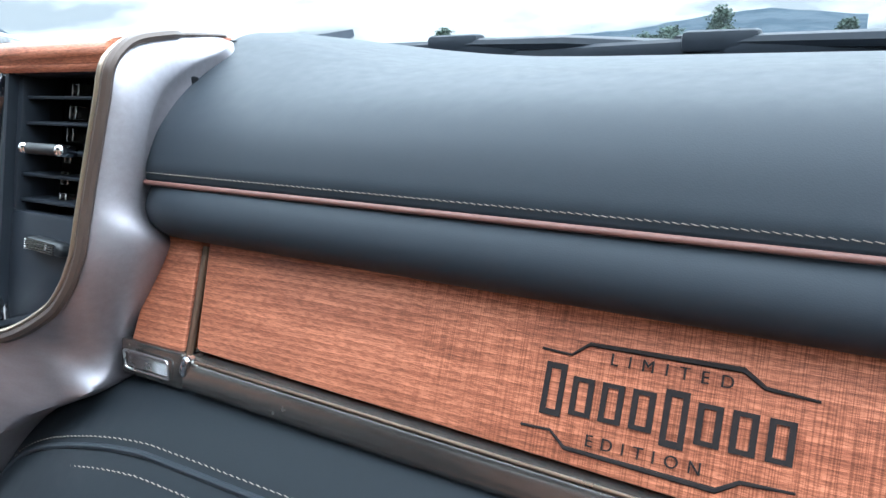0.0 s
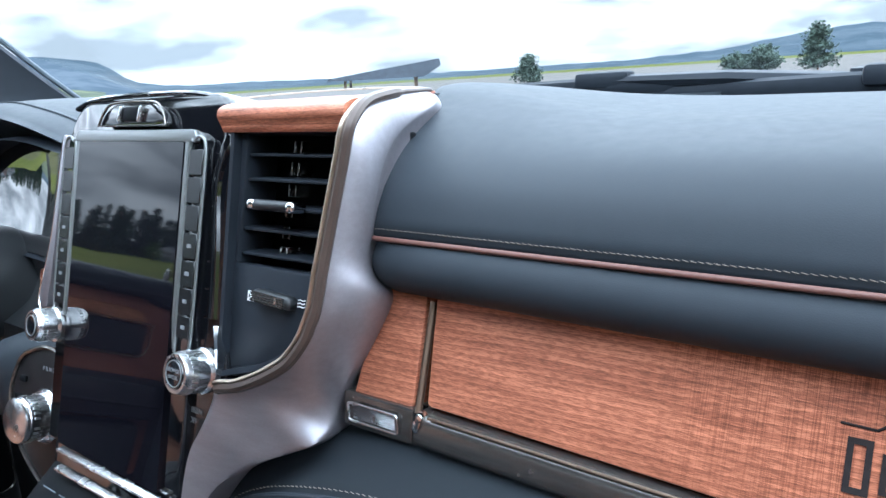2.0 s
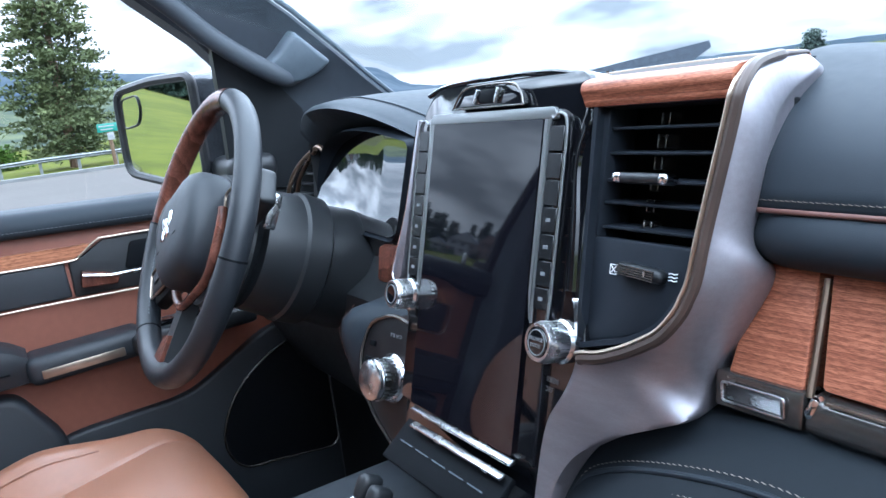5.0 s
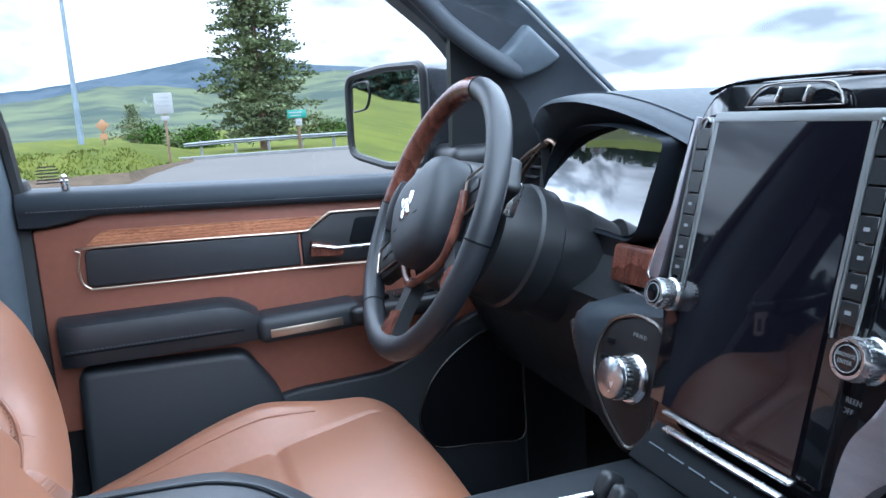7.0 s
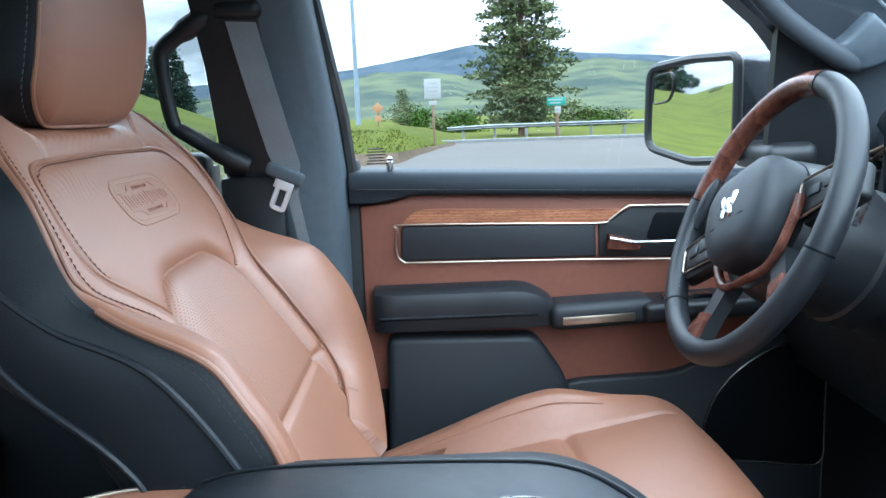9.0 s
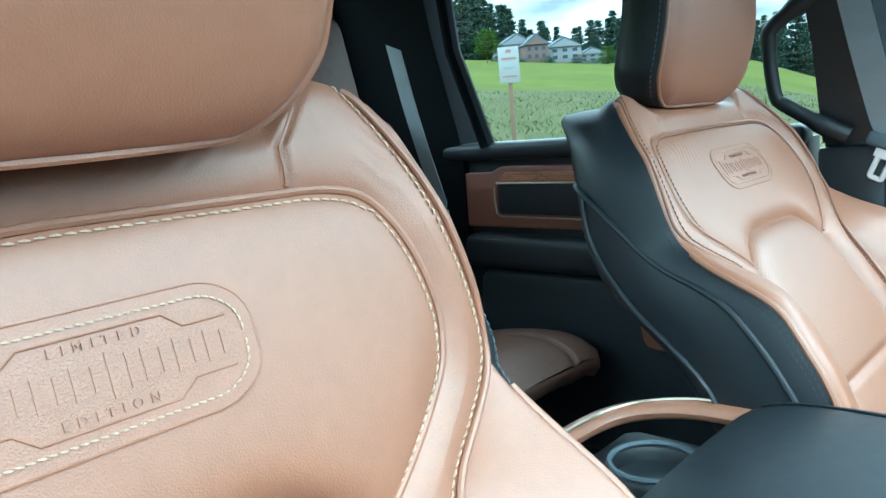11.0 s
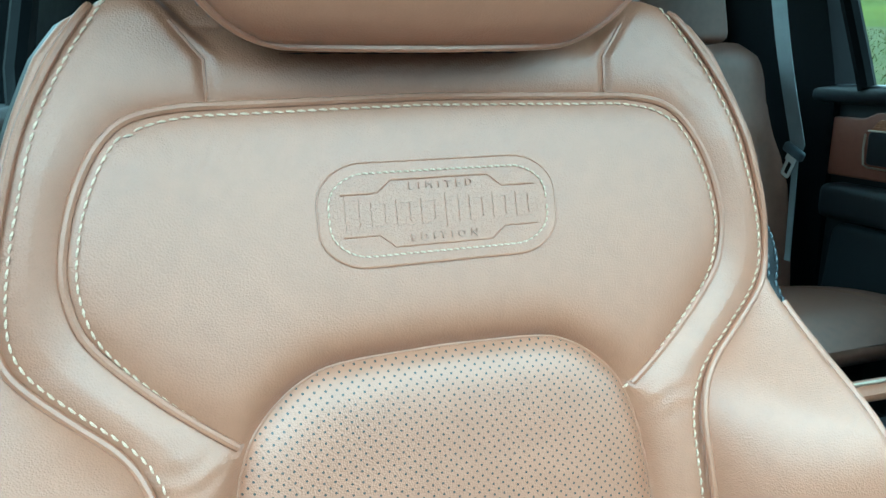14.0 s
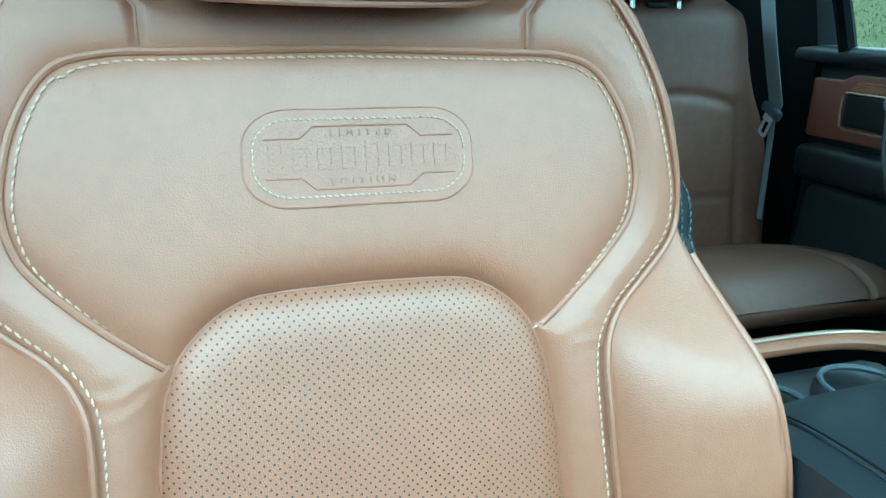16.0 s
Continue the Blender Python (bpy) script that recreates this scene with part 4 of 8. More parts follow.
def stack_surround():
    s = thing("stack_surround", pose(0, 0, 0), "brushed satin metal surround sweeping from dash top to console", "trim")

    def on_stack(x, y, z):
        return STACK @ Vector((x, y, z))

    # pairs of inner and outer edge, from the tip on the dash top down to the console
    run = [((0.178, 0.381, 1.4130), (0.192, 0.372, 1.4070)), ((0.186, 0.364, 1.4140), (0.2005, 0.360, 1.4035)), ((0.1945, 0.338, 1.4146), (0.2035, 0.338, 1.3975)),
           ((0.2015, 0.313, 1.4145), (0.2065, 0.318, 1.3905)), ((0.2065, 0.290, 1.4124), (0.2090, 0.305, 1.3830)), ((0.2095, 0.2755, 1.4072), (0.2110, 0.295, 1.3735)),
           ((0.2097, 0.2665, 1.3985), (0.2120, 0.2885, 1.3620)), ((0.2075, 0.2625, 1.3828), (0.2115, 0.285, 1.3480)), ((0.2048, 0.2581, 1.3652), (0.2100, 0.2815, 1.3340)),
           ((0.2018, 0.2532, 1.3456), (0.2090, 0.279, 1.3215)), ((0.1990, 0.2490, 1.3280), (0.2110, 0.280, 1.3095)), ((0.1977, 0.2462, 1.3177), (0.2165, 0.289, 1.2976)),
           ((0.1958, 0.2419, 1.3006), (0.2130, 0.286, 1.2855)), ((0.1925, 0.2395, 1.2910), (0.2080, 0.280, 1.2720)), ((0.1885, 0.2370, 1.2820), (0.2000, 0.275, 1.2555)),
           ((0.1784, 0.2342, 1.2700), (0.1915, 0.2665, 1.2385)), ((0.1660, 0.2320, 1.2620), (0.1893, 0.2610, 1.2280)), ((0.1515, 0.2304, 1.2546), (0.1890, 0.2540, 1.2175)),
           ((0.1340, 0.2287, 1.2477), on_stack(0.2035, 0.013, -0.0575)), ((0.1150, 0.2273, 1.2428), on_stack(0.190, 0.008, -0.0645)), (on_stack(0.1290, -0.007, -0.0430), on_stack(0.176, 0.004, -0.0715)),
           (on_stack(0.1254, -0.008, -0.0550), on_stack(0.162, 0.001, -0.0785)), (on_stack(0.1180, -0.008, -0.0680), on_stack(0.148, 0.000, -0.0880)), (on_stack(0.1110, -0.008, -0.0800), on_stack(0.135, -0.002, -0.0985)),
           (on_stack(0.1085, -0.009, -0.0984), on_stack(0.1255, -0.004, -0.1130)), (on_stack(0.1084, -0.010, -0.1250), on_stack(0.1190, -0.006, -0.1360)), (on_stack(0.1080, -0.012, -0.2100), on_stack(0.1150, -0.008, -0.2100))]
    inner, outer = spline([a for a, b in run], 5), spline([b for a, b in run], 5)
    n = len(inner)
    rings = []
    for i in range(n):
        a, c = inner[i], outer[i]
        along = inner[min(n - 1, i + 1)] - inner[max(0, i - 1)] + outer[min(n - 1, i + 1)] - outer[max(0, i - 1)]
        nrm = along.cross(c - a).normalized()
        if nrm.dot(Vector((0.5, -1.0, 0.4))) < 0:
            nrm = -nrm
        w = (c - a).length
        calm = 1.0 - 0.85 * min(1.0, max(0.0, (i / 5 - 12.0) / 5.0))
        ring = [a + Vector((-0.004, 0.020, -0.006)), a + nrm * -0.003]
        for f in (0.02, 0.08, 0.2, 0.35, 0.5, 0.62, 0.74, 0.86, 0.95, 1.0):
            lift = 0.15 * w * (1 - abs(2 * f - 1.12) ** 2.4 / 1.2) if f < 0.98 else -0.0008
            ring.append(a.lerp(c, f) + nrm * (max(lift, 0.0) * min(1.0, i / 6) * calm))
        ring += [c + Vector((-0.003, 0.012, -0.004)), c + Vector((-0.010, 0.035, -0.006))]
        rings.append(ring)
    part("band", loft(even_rings(rings, 5)), SATIN, s, "brushed satin metal band", sharp=1.2)
    # bronze bezel inside the band, its bright edge against the metal
    stop = 5 * 19 + 1
    bead = []
    for i in range(stop):
        t = (inner[min(stop - 1, i + 1)] - inner[max(0, i - 1)]).normalized()
        bead.append(inner[i] + t.cross(Vector((0.35, -1.0, 0.35)).normalized()) * -0.0038 + Vector((0, 0.0005, 0)))
    part("bezel_line", tube(bead, [0.0012] + [0.0018] * 12 + [0.0036] * (stop - 13), flat=0.9), BEZEL_BROWN, s, "dark brown bezel")
    part("bezel_highlight", tube([p + Vector((0, -0.0008, 0.0006)) for p in inner[:stop]], 0.0015), GOLD, s, "champagne edge")
    # low deck behind the walnut cap, edged with a bronze line
    far = spline([(0.178, 0.382, 1.4135), (0.150, 0.398, 1.4150), (0.090, 0.413, 1.4160), (0.0, 0.418, 1.4155), (-0.080, 0.405, 1.4130), (-0.120, 0.380, 1.4100)], 6)
    near = spline([(0.186, 0.350, 1.4118), (0.150, 0.352, 1.4120), (0.090, 0.352, 1.4118), (0.0, 0.352, 1.4095), (-0.080, 0.350, 1.4070), (-0.118, 0.350, 1.4060)], 6)
    part("top_deck", loft([[a, b, b - Vector((0, 0, 0.03)), a - Vector((0, 0, 0.03))] for a, b in zip(far, near)]), DECK_GREY, s, "grey textured deck on the dash top")
    part("top_trim", tube(far, 0.0016, flat=0.8), BRONZE, s, "bronze trim line")
    back = [p + Vector((0, 0.003, -0.002)) for p in far]
    part("top_cover", loft([[p, Vector((p.x, 0.52, 1.400)), Vector((p.x, 0.60, 1.392)), Vector((p.x, 0.60, 1.36)), p - Vector((0, 0, 0.04))] for p in back]), BLACK_SOFT, s, "soft black dash top", sharp=1.2)
    return s


stack_surround()


# ---- front seats ----
def seg_dist(U, V, pts, closed=False):
    """Distance from the points (U, V) to a line."""
    p = [(q[0], q[1]) for q in pts]
    if closed:
        p = p + [p[0]]
    best = np.full(U.shape, 9.0)
    for (ax, ay), (bx, by) in zip(p, p[1:]):
        dx, dy = bx - ax, by - ay
        L = dx * dx + dy * dy
        if L < 1e-12:
            continue
        t = np.clip(((U - ax) * dx + (V - ay) * dy) / L, 0, 1)
        best = np.minimum(best, np.hypot(U - ax - t * dx, V - ay - t * dy))
    return best


def inside(U, V, poly):
    hit = np.zeros(U.shape, bool)
    k = len(poly)
    for i in range(k):
        (ax, ay), (bx, by) = poly[i][:2], poly[(i + 1) % k][:2]
        if abs(by - ay) < 1e-12:
            continue
        cross = ((ay > V) != (by > V)) & (U < (bx - ax) * (V - ay) / (by - ay) + ax)
        hit ^= cross
    return hit


def mirrored(half):
    """A closed or open line from its right half, listed from the top down."""
    return [(-x, z) for x, z in half[::-1]] + list(half)


def xy(pts):
    return [(p.x, p.y) for p in pts]


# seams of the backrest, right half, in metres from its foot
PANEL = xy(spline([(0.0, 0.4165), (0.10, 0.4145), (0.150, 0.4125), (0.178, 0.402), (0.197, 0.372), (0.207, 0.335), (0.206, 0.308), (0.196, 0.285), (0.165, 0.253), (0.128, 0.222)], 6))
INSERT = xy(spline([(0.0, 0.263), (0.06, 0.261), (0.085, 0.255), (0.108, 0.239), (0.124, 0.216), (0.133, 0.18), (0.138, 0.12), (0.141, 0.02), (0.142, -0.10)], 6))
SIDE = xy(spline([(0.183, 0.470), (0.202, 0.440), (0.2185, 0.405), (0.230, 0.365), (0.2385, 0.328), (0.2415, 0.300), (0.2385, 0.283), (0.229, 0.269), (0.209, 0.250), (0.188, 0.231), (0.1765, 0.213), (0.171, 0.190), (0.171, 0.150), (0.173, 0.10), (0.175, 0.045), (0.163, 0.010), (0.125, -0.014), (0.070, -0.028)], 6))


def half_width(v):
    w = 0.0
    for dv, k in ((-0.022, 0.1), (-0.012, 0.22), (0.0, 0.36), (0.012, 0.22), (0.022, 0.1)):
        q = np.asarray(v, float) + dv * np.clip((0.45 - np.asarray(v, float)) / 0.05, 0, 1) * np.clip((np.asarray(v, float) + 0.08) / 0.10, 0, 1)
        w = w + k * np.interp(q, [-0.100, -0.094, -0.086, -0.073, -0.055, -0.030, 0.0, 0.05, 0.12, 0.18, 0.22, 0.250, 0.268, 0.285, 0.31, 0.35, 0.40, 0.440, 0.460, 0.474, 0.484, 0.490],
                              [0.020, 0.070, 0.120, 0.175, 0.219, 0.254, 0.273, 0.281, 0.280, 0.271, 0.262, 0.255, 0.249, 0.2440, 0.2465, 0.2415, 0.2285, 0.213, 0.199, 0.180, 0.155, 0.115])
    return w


FOOT = -0.096


class Backrest:
    """The front of a backrest as a height over its plane."""

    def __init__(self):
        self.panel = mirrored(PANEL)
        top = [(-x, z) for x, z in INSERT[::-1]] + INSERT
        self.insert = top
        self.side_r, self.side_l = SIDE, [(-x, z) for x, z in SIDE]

    def height(self, U, V):
        U, V = np.asarray(U, float), np.asarray(V, float)
        W = half_width(V)
        poly_p = self.panel + []
        in_ins = inside(U, V, self.insert)
        in_pan = inside(U, V, poly_p) & ~in_ins
        d_ins = seg_dist(U, V, self.insert)
        d_pan = seg_dist(U, V, self.panel)
        d_side = np.minimum(seg_dist(U, V, self.side_r), seg_dist(U, V, self.side_l))
        us = np.interp(V, [z for x, z in SIDE[::-1]], [x for x, z in SIDE[::-1]])
        bol = (np.abs(U) > us) & (V < 0.47)
        low = np.clip((0.31 - V) / 0.16, 0, 1)
        fade = np.clip((V + 0.09) / 0.20, 0, 1)
        low = low * low * (3 - 2 * low) * (0.30 + 0.70 * fade * fade * (3 - 2 * fade))
        w = np.zeros(U.shape)
        d_pp = np.minimum(d_pan, d_ins)
        # upholstered fields swell away from their seams
        w = np.where(in_pan, 0.0075 * (1 - np.exp(-d_pan / 0.014)) * (1 - np.exp(-d_ins / 0.010)) - 0.0065 * np.exp(-d_ins / 0.007), w)
        w = np.where(in_ins, 0.0125 * (1 - np.exp(-d_ins / 0.011)) - 0.0065 + 0.003 * np.clip((0.2 - V) / 0.2, 0, 1), w)
        wing = ~in_pan & ~in_ins & ~bol
        w = np.where(wing, 0.006 * (1 - np.exp(-np.minimum(d_pp, d_side) / 0.010)) + 0.012 * low * np.clip((np.abs(U) - 0.13) / 0.05, 0, 1) - 0.0065 * np.exp(-d_ins / 0.006), w)
        w = np.where(bol, 0.006 * (1 - np.exp(-d_side / 0.008)) + low * (0.012 + 0.062 * (1 - np.exp(-d_side / 0.045))), w)
        # lumbar crease
        w -= 0.005 * np.exp(-((V - 0.055) / 0.006) ** 2) * (np.abs(U) < 0.172)
        # leather creases on the neck and beside the insert
        w += np.where((V > 0.415) & (np.abs(U) < 0.13), 0.0002 * np.sin(U * 420 + 5 * np.sin(V * 160)) * np.exp(-((V - 0.436) / 0.010) ** 2), 0)
        w += np.where(wing & (V < 0.24), 0.00025 * np.sin(V * 430 + U * 60 + 3 * np.sin(U * 90)) * np.exp(-((V - 0.208) / 0.016) ** 2), 0)
        w += np.where(in_pan, 0.00022 * np.sin(U * 540 + 7 * np.sin(V * 70 + U * 40)) * (0.4 + np.sin(U * 173 + 1.0) ** 2) * np.exp(-((V - 0.385) / 0.020) ** 2) * np.exp(-((U - 0.125) / 0.045) ** 2), 0)
        w += np.where(wing, 0.00025 * np.sin(V * 520 - U * 260 + 3 * np.sin(U * 120)) * np.exp(-((V - 0.425) / 0.022) ** 2) * np.exp(-((U + 0.195) / 0.020) ** 2), 0)
        # gentle dish of the shoulders
        w += 0.018 * np.clip((np.abs(U) - 0.14) / 0.1, 0, 1) ** 2 * np.clip((V - 0.28) / 0.1, 0, 1)
        # neck between the shoulder lobes sits lower behind
        bound = 0.1275 + 0.75 * np.maximum(0, V - 0.440)
        dip = np.clip((bound - np.abs(U)) / 0.014, 0, 1)
        w -= np.where(V > 0.425, 0.022 * np.clip((V - 0.432) / 0.032, 0, 1) ** 2 * dip * dip * (3 - 2 * dip), 0)
        w -= np.where(V > 0.4165, 0.0035 * np.exp(-((np.abs(U) - bound) / 0.004) ** 2), 0)
        # rounded rim
        e = np.maximum(0.0, W - np.abs(U))
        r = np.interp(V, [0.22, 0.30], [0.012, 0.009])
        w -= np.where(e < r, r - np.sqrt(np.maximum(0, r * r - (r - np.minimum(e, r)) ** 2)), 0)
        t = np.maximum(0.0, 0.490 - V)
        r = 0.028
        w -= np.where(t < r, r - np.sqrt(np.maximum(0, r * r - (r - np.minimum(t, r)) ** 2)), 0)
        return w

    def on(self, pts, lift=0.0):
        U, V = np.array([p[0] for p in pts]), np.array([p[1] for p in pts])
        return [Vector((u, w + lift, v)) for u, v, w in zip(U, V, self.height(U, V))]


BACK = Backrest()


def grid_mesh(name, P, mat, parent, mask=None, label="", keep=True):
    """A smooth mesh of a grid of points P[i, j], kept where mask holds for most of a cell (or, with keep off, where it does not)."""
    nu, nv = P.shape[:2]
    idx = np.arange(nu * nv).reshape(nu, nv)
    quads = np.stack([idx[:-1, :-1], idx[1:, :-1], idx[1:, 1:], idx[:-1, 1:]], -1).reshape(-1, 4)
    if mask is not None:
        mk = mask.reshape(-1)
        quads = quads[(mk[quads].sum(1) >= 3) == keep]
    used = np.unique(quads)
    remap = np.full(nu * nv, -1)
    remap[used] = np.arange(len(used))
    me = bpy.data.meshes.new(name)
    me.from_pydata(P.reshape(-1, 3)[used].tolist(), [], remap[quads].tolist())
    me.materials.append(mat)
    me.polygons.foreach_set("use_smooth", [True] * len(me.polygons))
    me.update()
    ob = new(name, me)
    ob.parent = parent
    if label:
        ob["label"] = label
    return ob


def patch_outline(w, h, cut):
    return [(p[0], p[1]) for p in rounded([(-w / 2, h / 2 - cut), (-w / 2 + cut * 1.3, h / 2), (w / 2 - cut * 1.3, h / 2), (w / 2, h / 2 - cut), (w / 2, -h / 2 + cut), (w / 2 - cut * 1.3, -h / 2), (-w / 2 + cut * 1.3, -h / 2), (-w / 2, -h / 2 + cut)], cut * 0.9, 5)]


def front_seat(place, label, lean, reach, thin, head_at, thread):
    seat = thing("front_seat", place, label, "seat", "front seats")
    back = thing("tmp")
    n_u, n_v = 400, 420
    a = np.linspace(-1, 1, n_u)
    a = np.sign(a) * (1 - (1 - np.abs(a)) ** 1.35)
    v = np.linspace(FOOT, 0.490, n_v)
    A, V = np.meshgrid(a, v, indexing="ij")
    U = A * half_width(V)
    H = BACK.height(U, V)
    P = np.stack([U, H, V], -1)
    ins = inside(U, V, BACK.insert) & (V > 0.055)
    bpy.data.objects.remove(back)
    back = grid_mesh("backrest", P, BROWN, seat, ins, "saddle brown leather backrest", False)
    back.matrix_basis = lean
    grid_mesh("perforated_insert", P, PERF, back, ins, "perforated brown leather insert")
    # black sides and rear cover
    edge = [P[0, j] for j in range(n_v)] + [P[i, n_v - 1] for i in range(1, n_u)] + [P[n_u - 1, j] for j in range(n_v - 2, -1, -1)]
    edge = [edge[i] for i in range(0, len(edge), 7)]
    calm = [Vector(q) for q in edge]
    for _ in range(30):
        calm = [calm[0]] + [(a + 2 * b + c) / 4 for a, b, c in zip(calm, calm[1:], calm[2:])] + [calm[-1]]
    def slim(v):
        t = min(1.0, max(0.0, (v - 0.22) / 0.22))
        return 1.0 - thin * t * t * (3 - 2 * t)

    def shoulder(depth, v):
        t = min(1.0, max(0.0, (v - 0.12) / 0.30))
        return -reach * depth * t * t * (3 - 2 * t)

    rings = []
    for depth, grow in ((0.002, 1.0), (-0.006, 1.012), (-0.030, 1.03), (-0.062, 1.03), (-0.110, 1.01), (-0.132, 0.94)):
        rings.append([(q[0] * grow, q[1] + depth * slim(q[2]), q[2] + (grow - 1) * 0.25 * (q[2] - 0.1) + shoulder(depth * slim(q[2]), q[2])) for q in (edge if depth > -0.02 else calm)])
    part("side_panel", loft(rings, closed=False, cap=False), BLACK_LEATHER, back, "black leather side panels", sharp=2.0)
    b = bmesh.new()
    b.faces.new([b.verts.new((q[0] * 0.94, q[1] - 0.132 * slim(q[2]), q[2] - 0.015 * (q[2] - 0.1) + shoulder(-0.132 * slim(q[2]), q[2]))) for q in calm])
    part("rear_cover", b, BLACK_SOFT, back, "black rear cover")
    for dz, mat in ((-0.004, SIDE_THREAD), (-0.010, SIDE_THREAD)):
        for sgn in (0, 1):
            line = [P[0 if sgn == 0 else n_u - 1, j] for j in range(50, n_v - 130, 7)]
            part("side_stitching", stitches([Vector((q[0] * 1.014, q[1] + dz, q[2])) for q in line], 0.0075, 0.0052, 0.0008, (1 if sgn else -1, 0.2, 0)), mat, back, "charcoal double stitching")
    # welts across the black side
    for sgn in (-1, 1):
        for run in (((0.365, -0.135), (0.352, -0.110), (0.31, -0.062), (0.26, -0.037), (0.19, -0.030), (0.085, -0.030), (0.0, -0.030)),
                    ((0.352, -0.110), (0.30, -0.106), (0.23, -0.108), (0.13, -0.112), (0.0, -0.112))):
            line = []
            for v, depth in run:
                jj = int(np.clip((v - FOOT) / (0.490 - FOOT) * (n_v - 1), 0, n_v - 1))
                q = P[0 if sgn < 0 else n_u - 1, jj]
                g = float(np.interp(depth, [-0.132, -0.110, -0.062, -0.030, -0.006, 0.002], [0.94, 1.01, 1.03, 1.03, 1.012, 1.0]))
                line.append((q[0] * g, q[1] + depth * slim(q[2]), q[2] + (g - 1) * 0.25 * (q[2] - 0.1) + shoulder(depth * slim(q[2]), q[2])))
            part("side_welt", tube(spline(line, 6), 0.0035, seg=8), BLACK_LEATHER, back)
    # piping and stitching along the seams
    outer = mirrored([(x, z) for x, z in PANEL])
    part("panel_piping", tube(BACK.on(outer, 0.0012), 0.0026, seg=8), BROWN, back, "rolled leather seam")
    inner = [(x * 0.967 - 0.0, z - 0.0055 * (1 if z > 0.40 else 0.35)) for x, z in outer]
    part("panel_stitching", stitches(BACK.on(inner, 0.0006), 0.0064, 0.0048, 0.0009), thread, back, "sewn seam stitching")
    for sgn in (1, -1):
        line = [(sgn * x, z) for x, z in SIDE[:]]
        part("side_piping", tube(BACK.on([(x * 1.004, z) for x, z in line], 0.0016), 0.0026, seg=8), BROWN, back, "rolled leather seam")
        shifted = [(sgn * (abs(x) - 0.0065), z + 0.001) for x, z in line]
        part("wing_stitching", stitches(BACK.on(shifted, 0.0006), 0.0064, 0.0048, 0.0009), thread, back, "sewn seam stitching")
        part("neck_seam", tube(BACK.on([(sgn * 0.1275, 0.4165 + 0.002 * i) for i in range(12)] + [(sgn * (0.1275 + 0.0015 * i), 0.440 + 0.002 * i) for i in range(12)], 0.0001), 0.0010, seg=6), BROWN, back)
        edge_line = [P[0 if sgn < 0 else n_u - 1, j] for j in range(int(n_v * 0.26), int(n_v * 0.625))]
        part("edge_piping", tube([Vector((q[0] * 1.004, q[1] + 0.003, q[2])) for q in edge_line[::7]], 0.0035, seg=8), BROWN, back, "rolled leather edge")
    # gusset where the wing meets the bolster: black and stitched, or brown on the reclined seat
    for sgn in (1, -1) if reach == 0 else (-1,):
        rows = []
        for v in np.linspace(0.335, 0.240, 12):
            f = (0.335 - v) / 0.095
            w_in = float(half_width(v)) - 0.004
            w_out = w_in + 0.004 + 0.025 * max(0.0, math.sin(math.pi * f)) ** 0.8
            h = float(BACK.height(np.array([w_in - 0.012]), np.array([v]))[0])
            rows.append([(sgn * w_in, h - 0.012, v), (sgn * (w_in + 0.5 * (w_out - w_in)), h - 0.013, v), (sgn * w_out, h - 0.020, v), (sgn * w_out, h - 0.050, v), (sgn * w_in, h - 0.050, v)])
        gs = part("gusset", loft(rows), BLACK_LEATHER if reach == 0 else BROWN, back, "leather gusset")
        for k in (0.45, 0.8) if reach == 0 else ():
            line = [Vector(r[0]).lerp(Vector(r[2]), k) + Vector((0, 0.0025, 0)) for r in rows]
            part("gusset_stitching", stitches(line, 0.0062, 0.0046, 0.0009, (0, 1, 0)), GREY_THREAD, gs, "grey stitching")
    part("insert_welt", tube(BACK.on(resample([(x, z, 0) for x, z in BACK.insert[4:-4]], 0.004), 0.0002), 0.0013, seg=8), BROWN, back)
    # embossed patch
    c = pose(-0.003, 0, 0.346)
    pw, ph = 0.152, 0.062
    rows, b = [], bmesh.new()
    out = patch_outline(pw, ph, 0.0135)
    base = lambda x, z: float(BACK.height(np.array([x - 0.003]), np.array([z + 0.346]))[0])
    b.faces.new([b.verts.new((x - 0.003, base(x, z) + 0.0006, z + 0.346)) for x, z in out])
    bmesh.ops.triangulate(b, faces=b.faces)
    pt = part("patch", b, BROWN, back, "embossed leather patch")
    part("patch_edge", tube([(x - 0.003, base(x, z) + 0.0003, z + 0.346) for x, z in out], 0.0008, True, 6), BROWN, pt)
    small = patch_outline(pw - 0.013, ph - 0.013, 0.011)
    part("patch_stitching", stitches([(x - 0.003, base(x, z) + 0.0010, z + 0.346) for x, z in small + small[:1]], 0.0042, 0.0033, 0.0008), THREAD, pt, "cream stitching")
    face = Matrix.Translation((-0.003, float(BACK.height(np.array([0.0]), np.array([0.346]))[0]) + 0.0002, 0.346)) @ pose(0, 0, 0, 0, 0, 180)
    wordmark("embossed_block", 0.124, 0.021, face @ pose(0, 0, 0.001), BROWN, pt, 0.0020)
    lettering("embossed_word", "LIMITED", 0.0062, face @ pose(0, -0.0006, 0.0155), BROWN, pt, 0.0008, 2.0)
    lettering("embossed_word", "EDITION", 0.0062, face @ pose(0, -0.0006, -0.0155), BROWN, pt, 0.0008, 2.0)
    for sgn in (1, -1):
        line = [(-0.062, 0.0125), (-0.040, 0.0125), (-0.031, 0.020), (0.031, 0.020), (0.040, 0.0125), (0.062, 0.0125)]
        part("embossed_line", tube([face @ Vector((x, -0.0005, sgn * z)) for x, z in line], 0.0006, seg=5), BROWN, pt)
    # headrest
    head = headrest(seat)
    head.matrix_basis = head_at
    # cushion
    cushion(seat)
    return seat


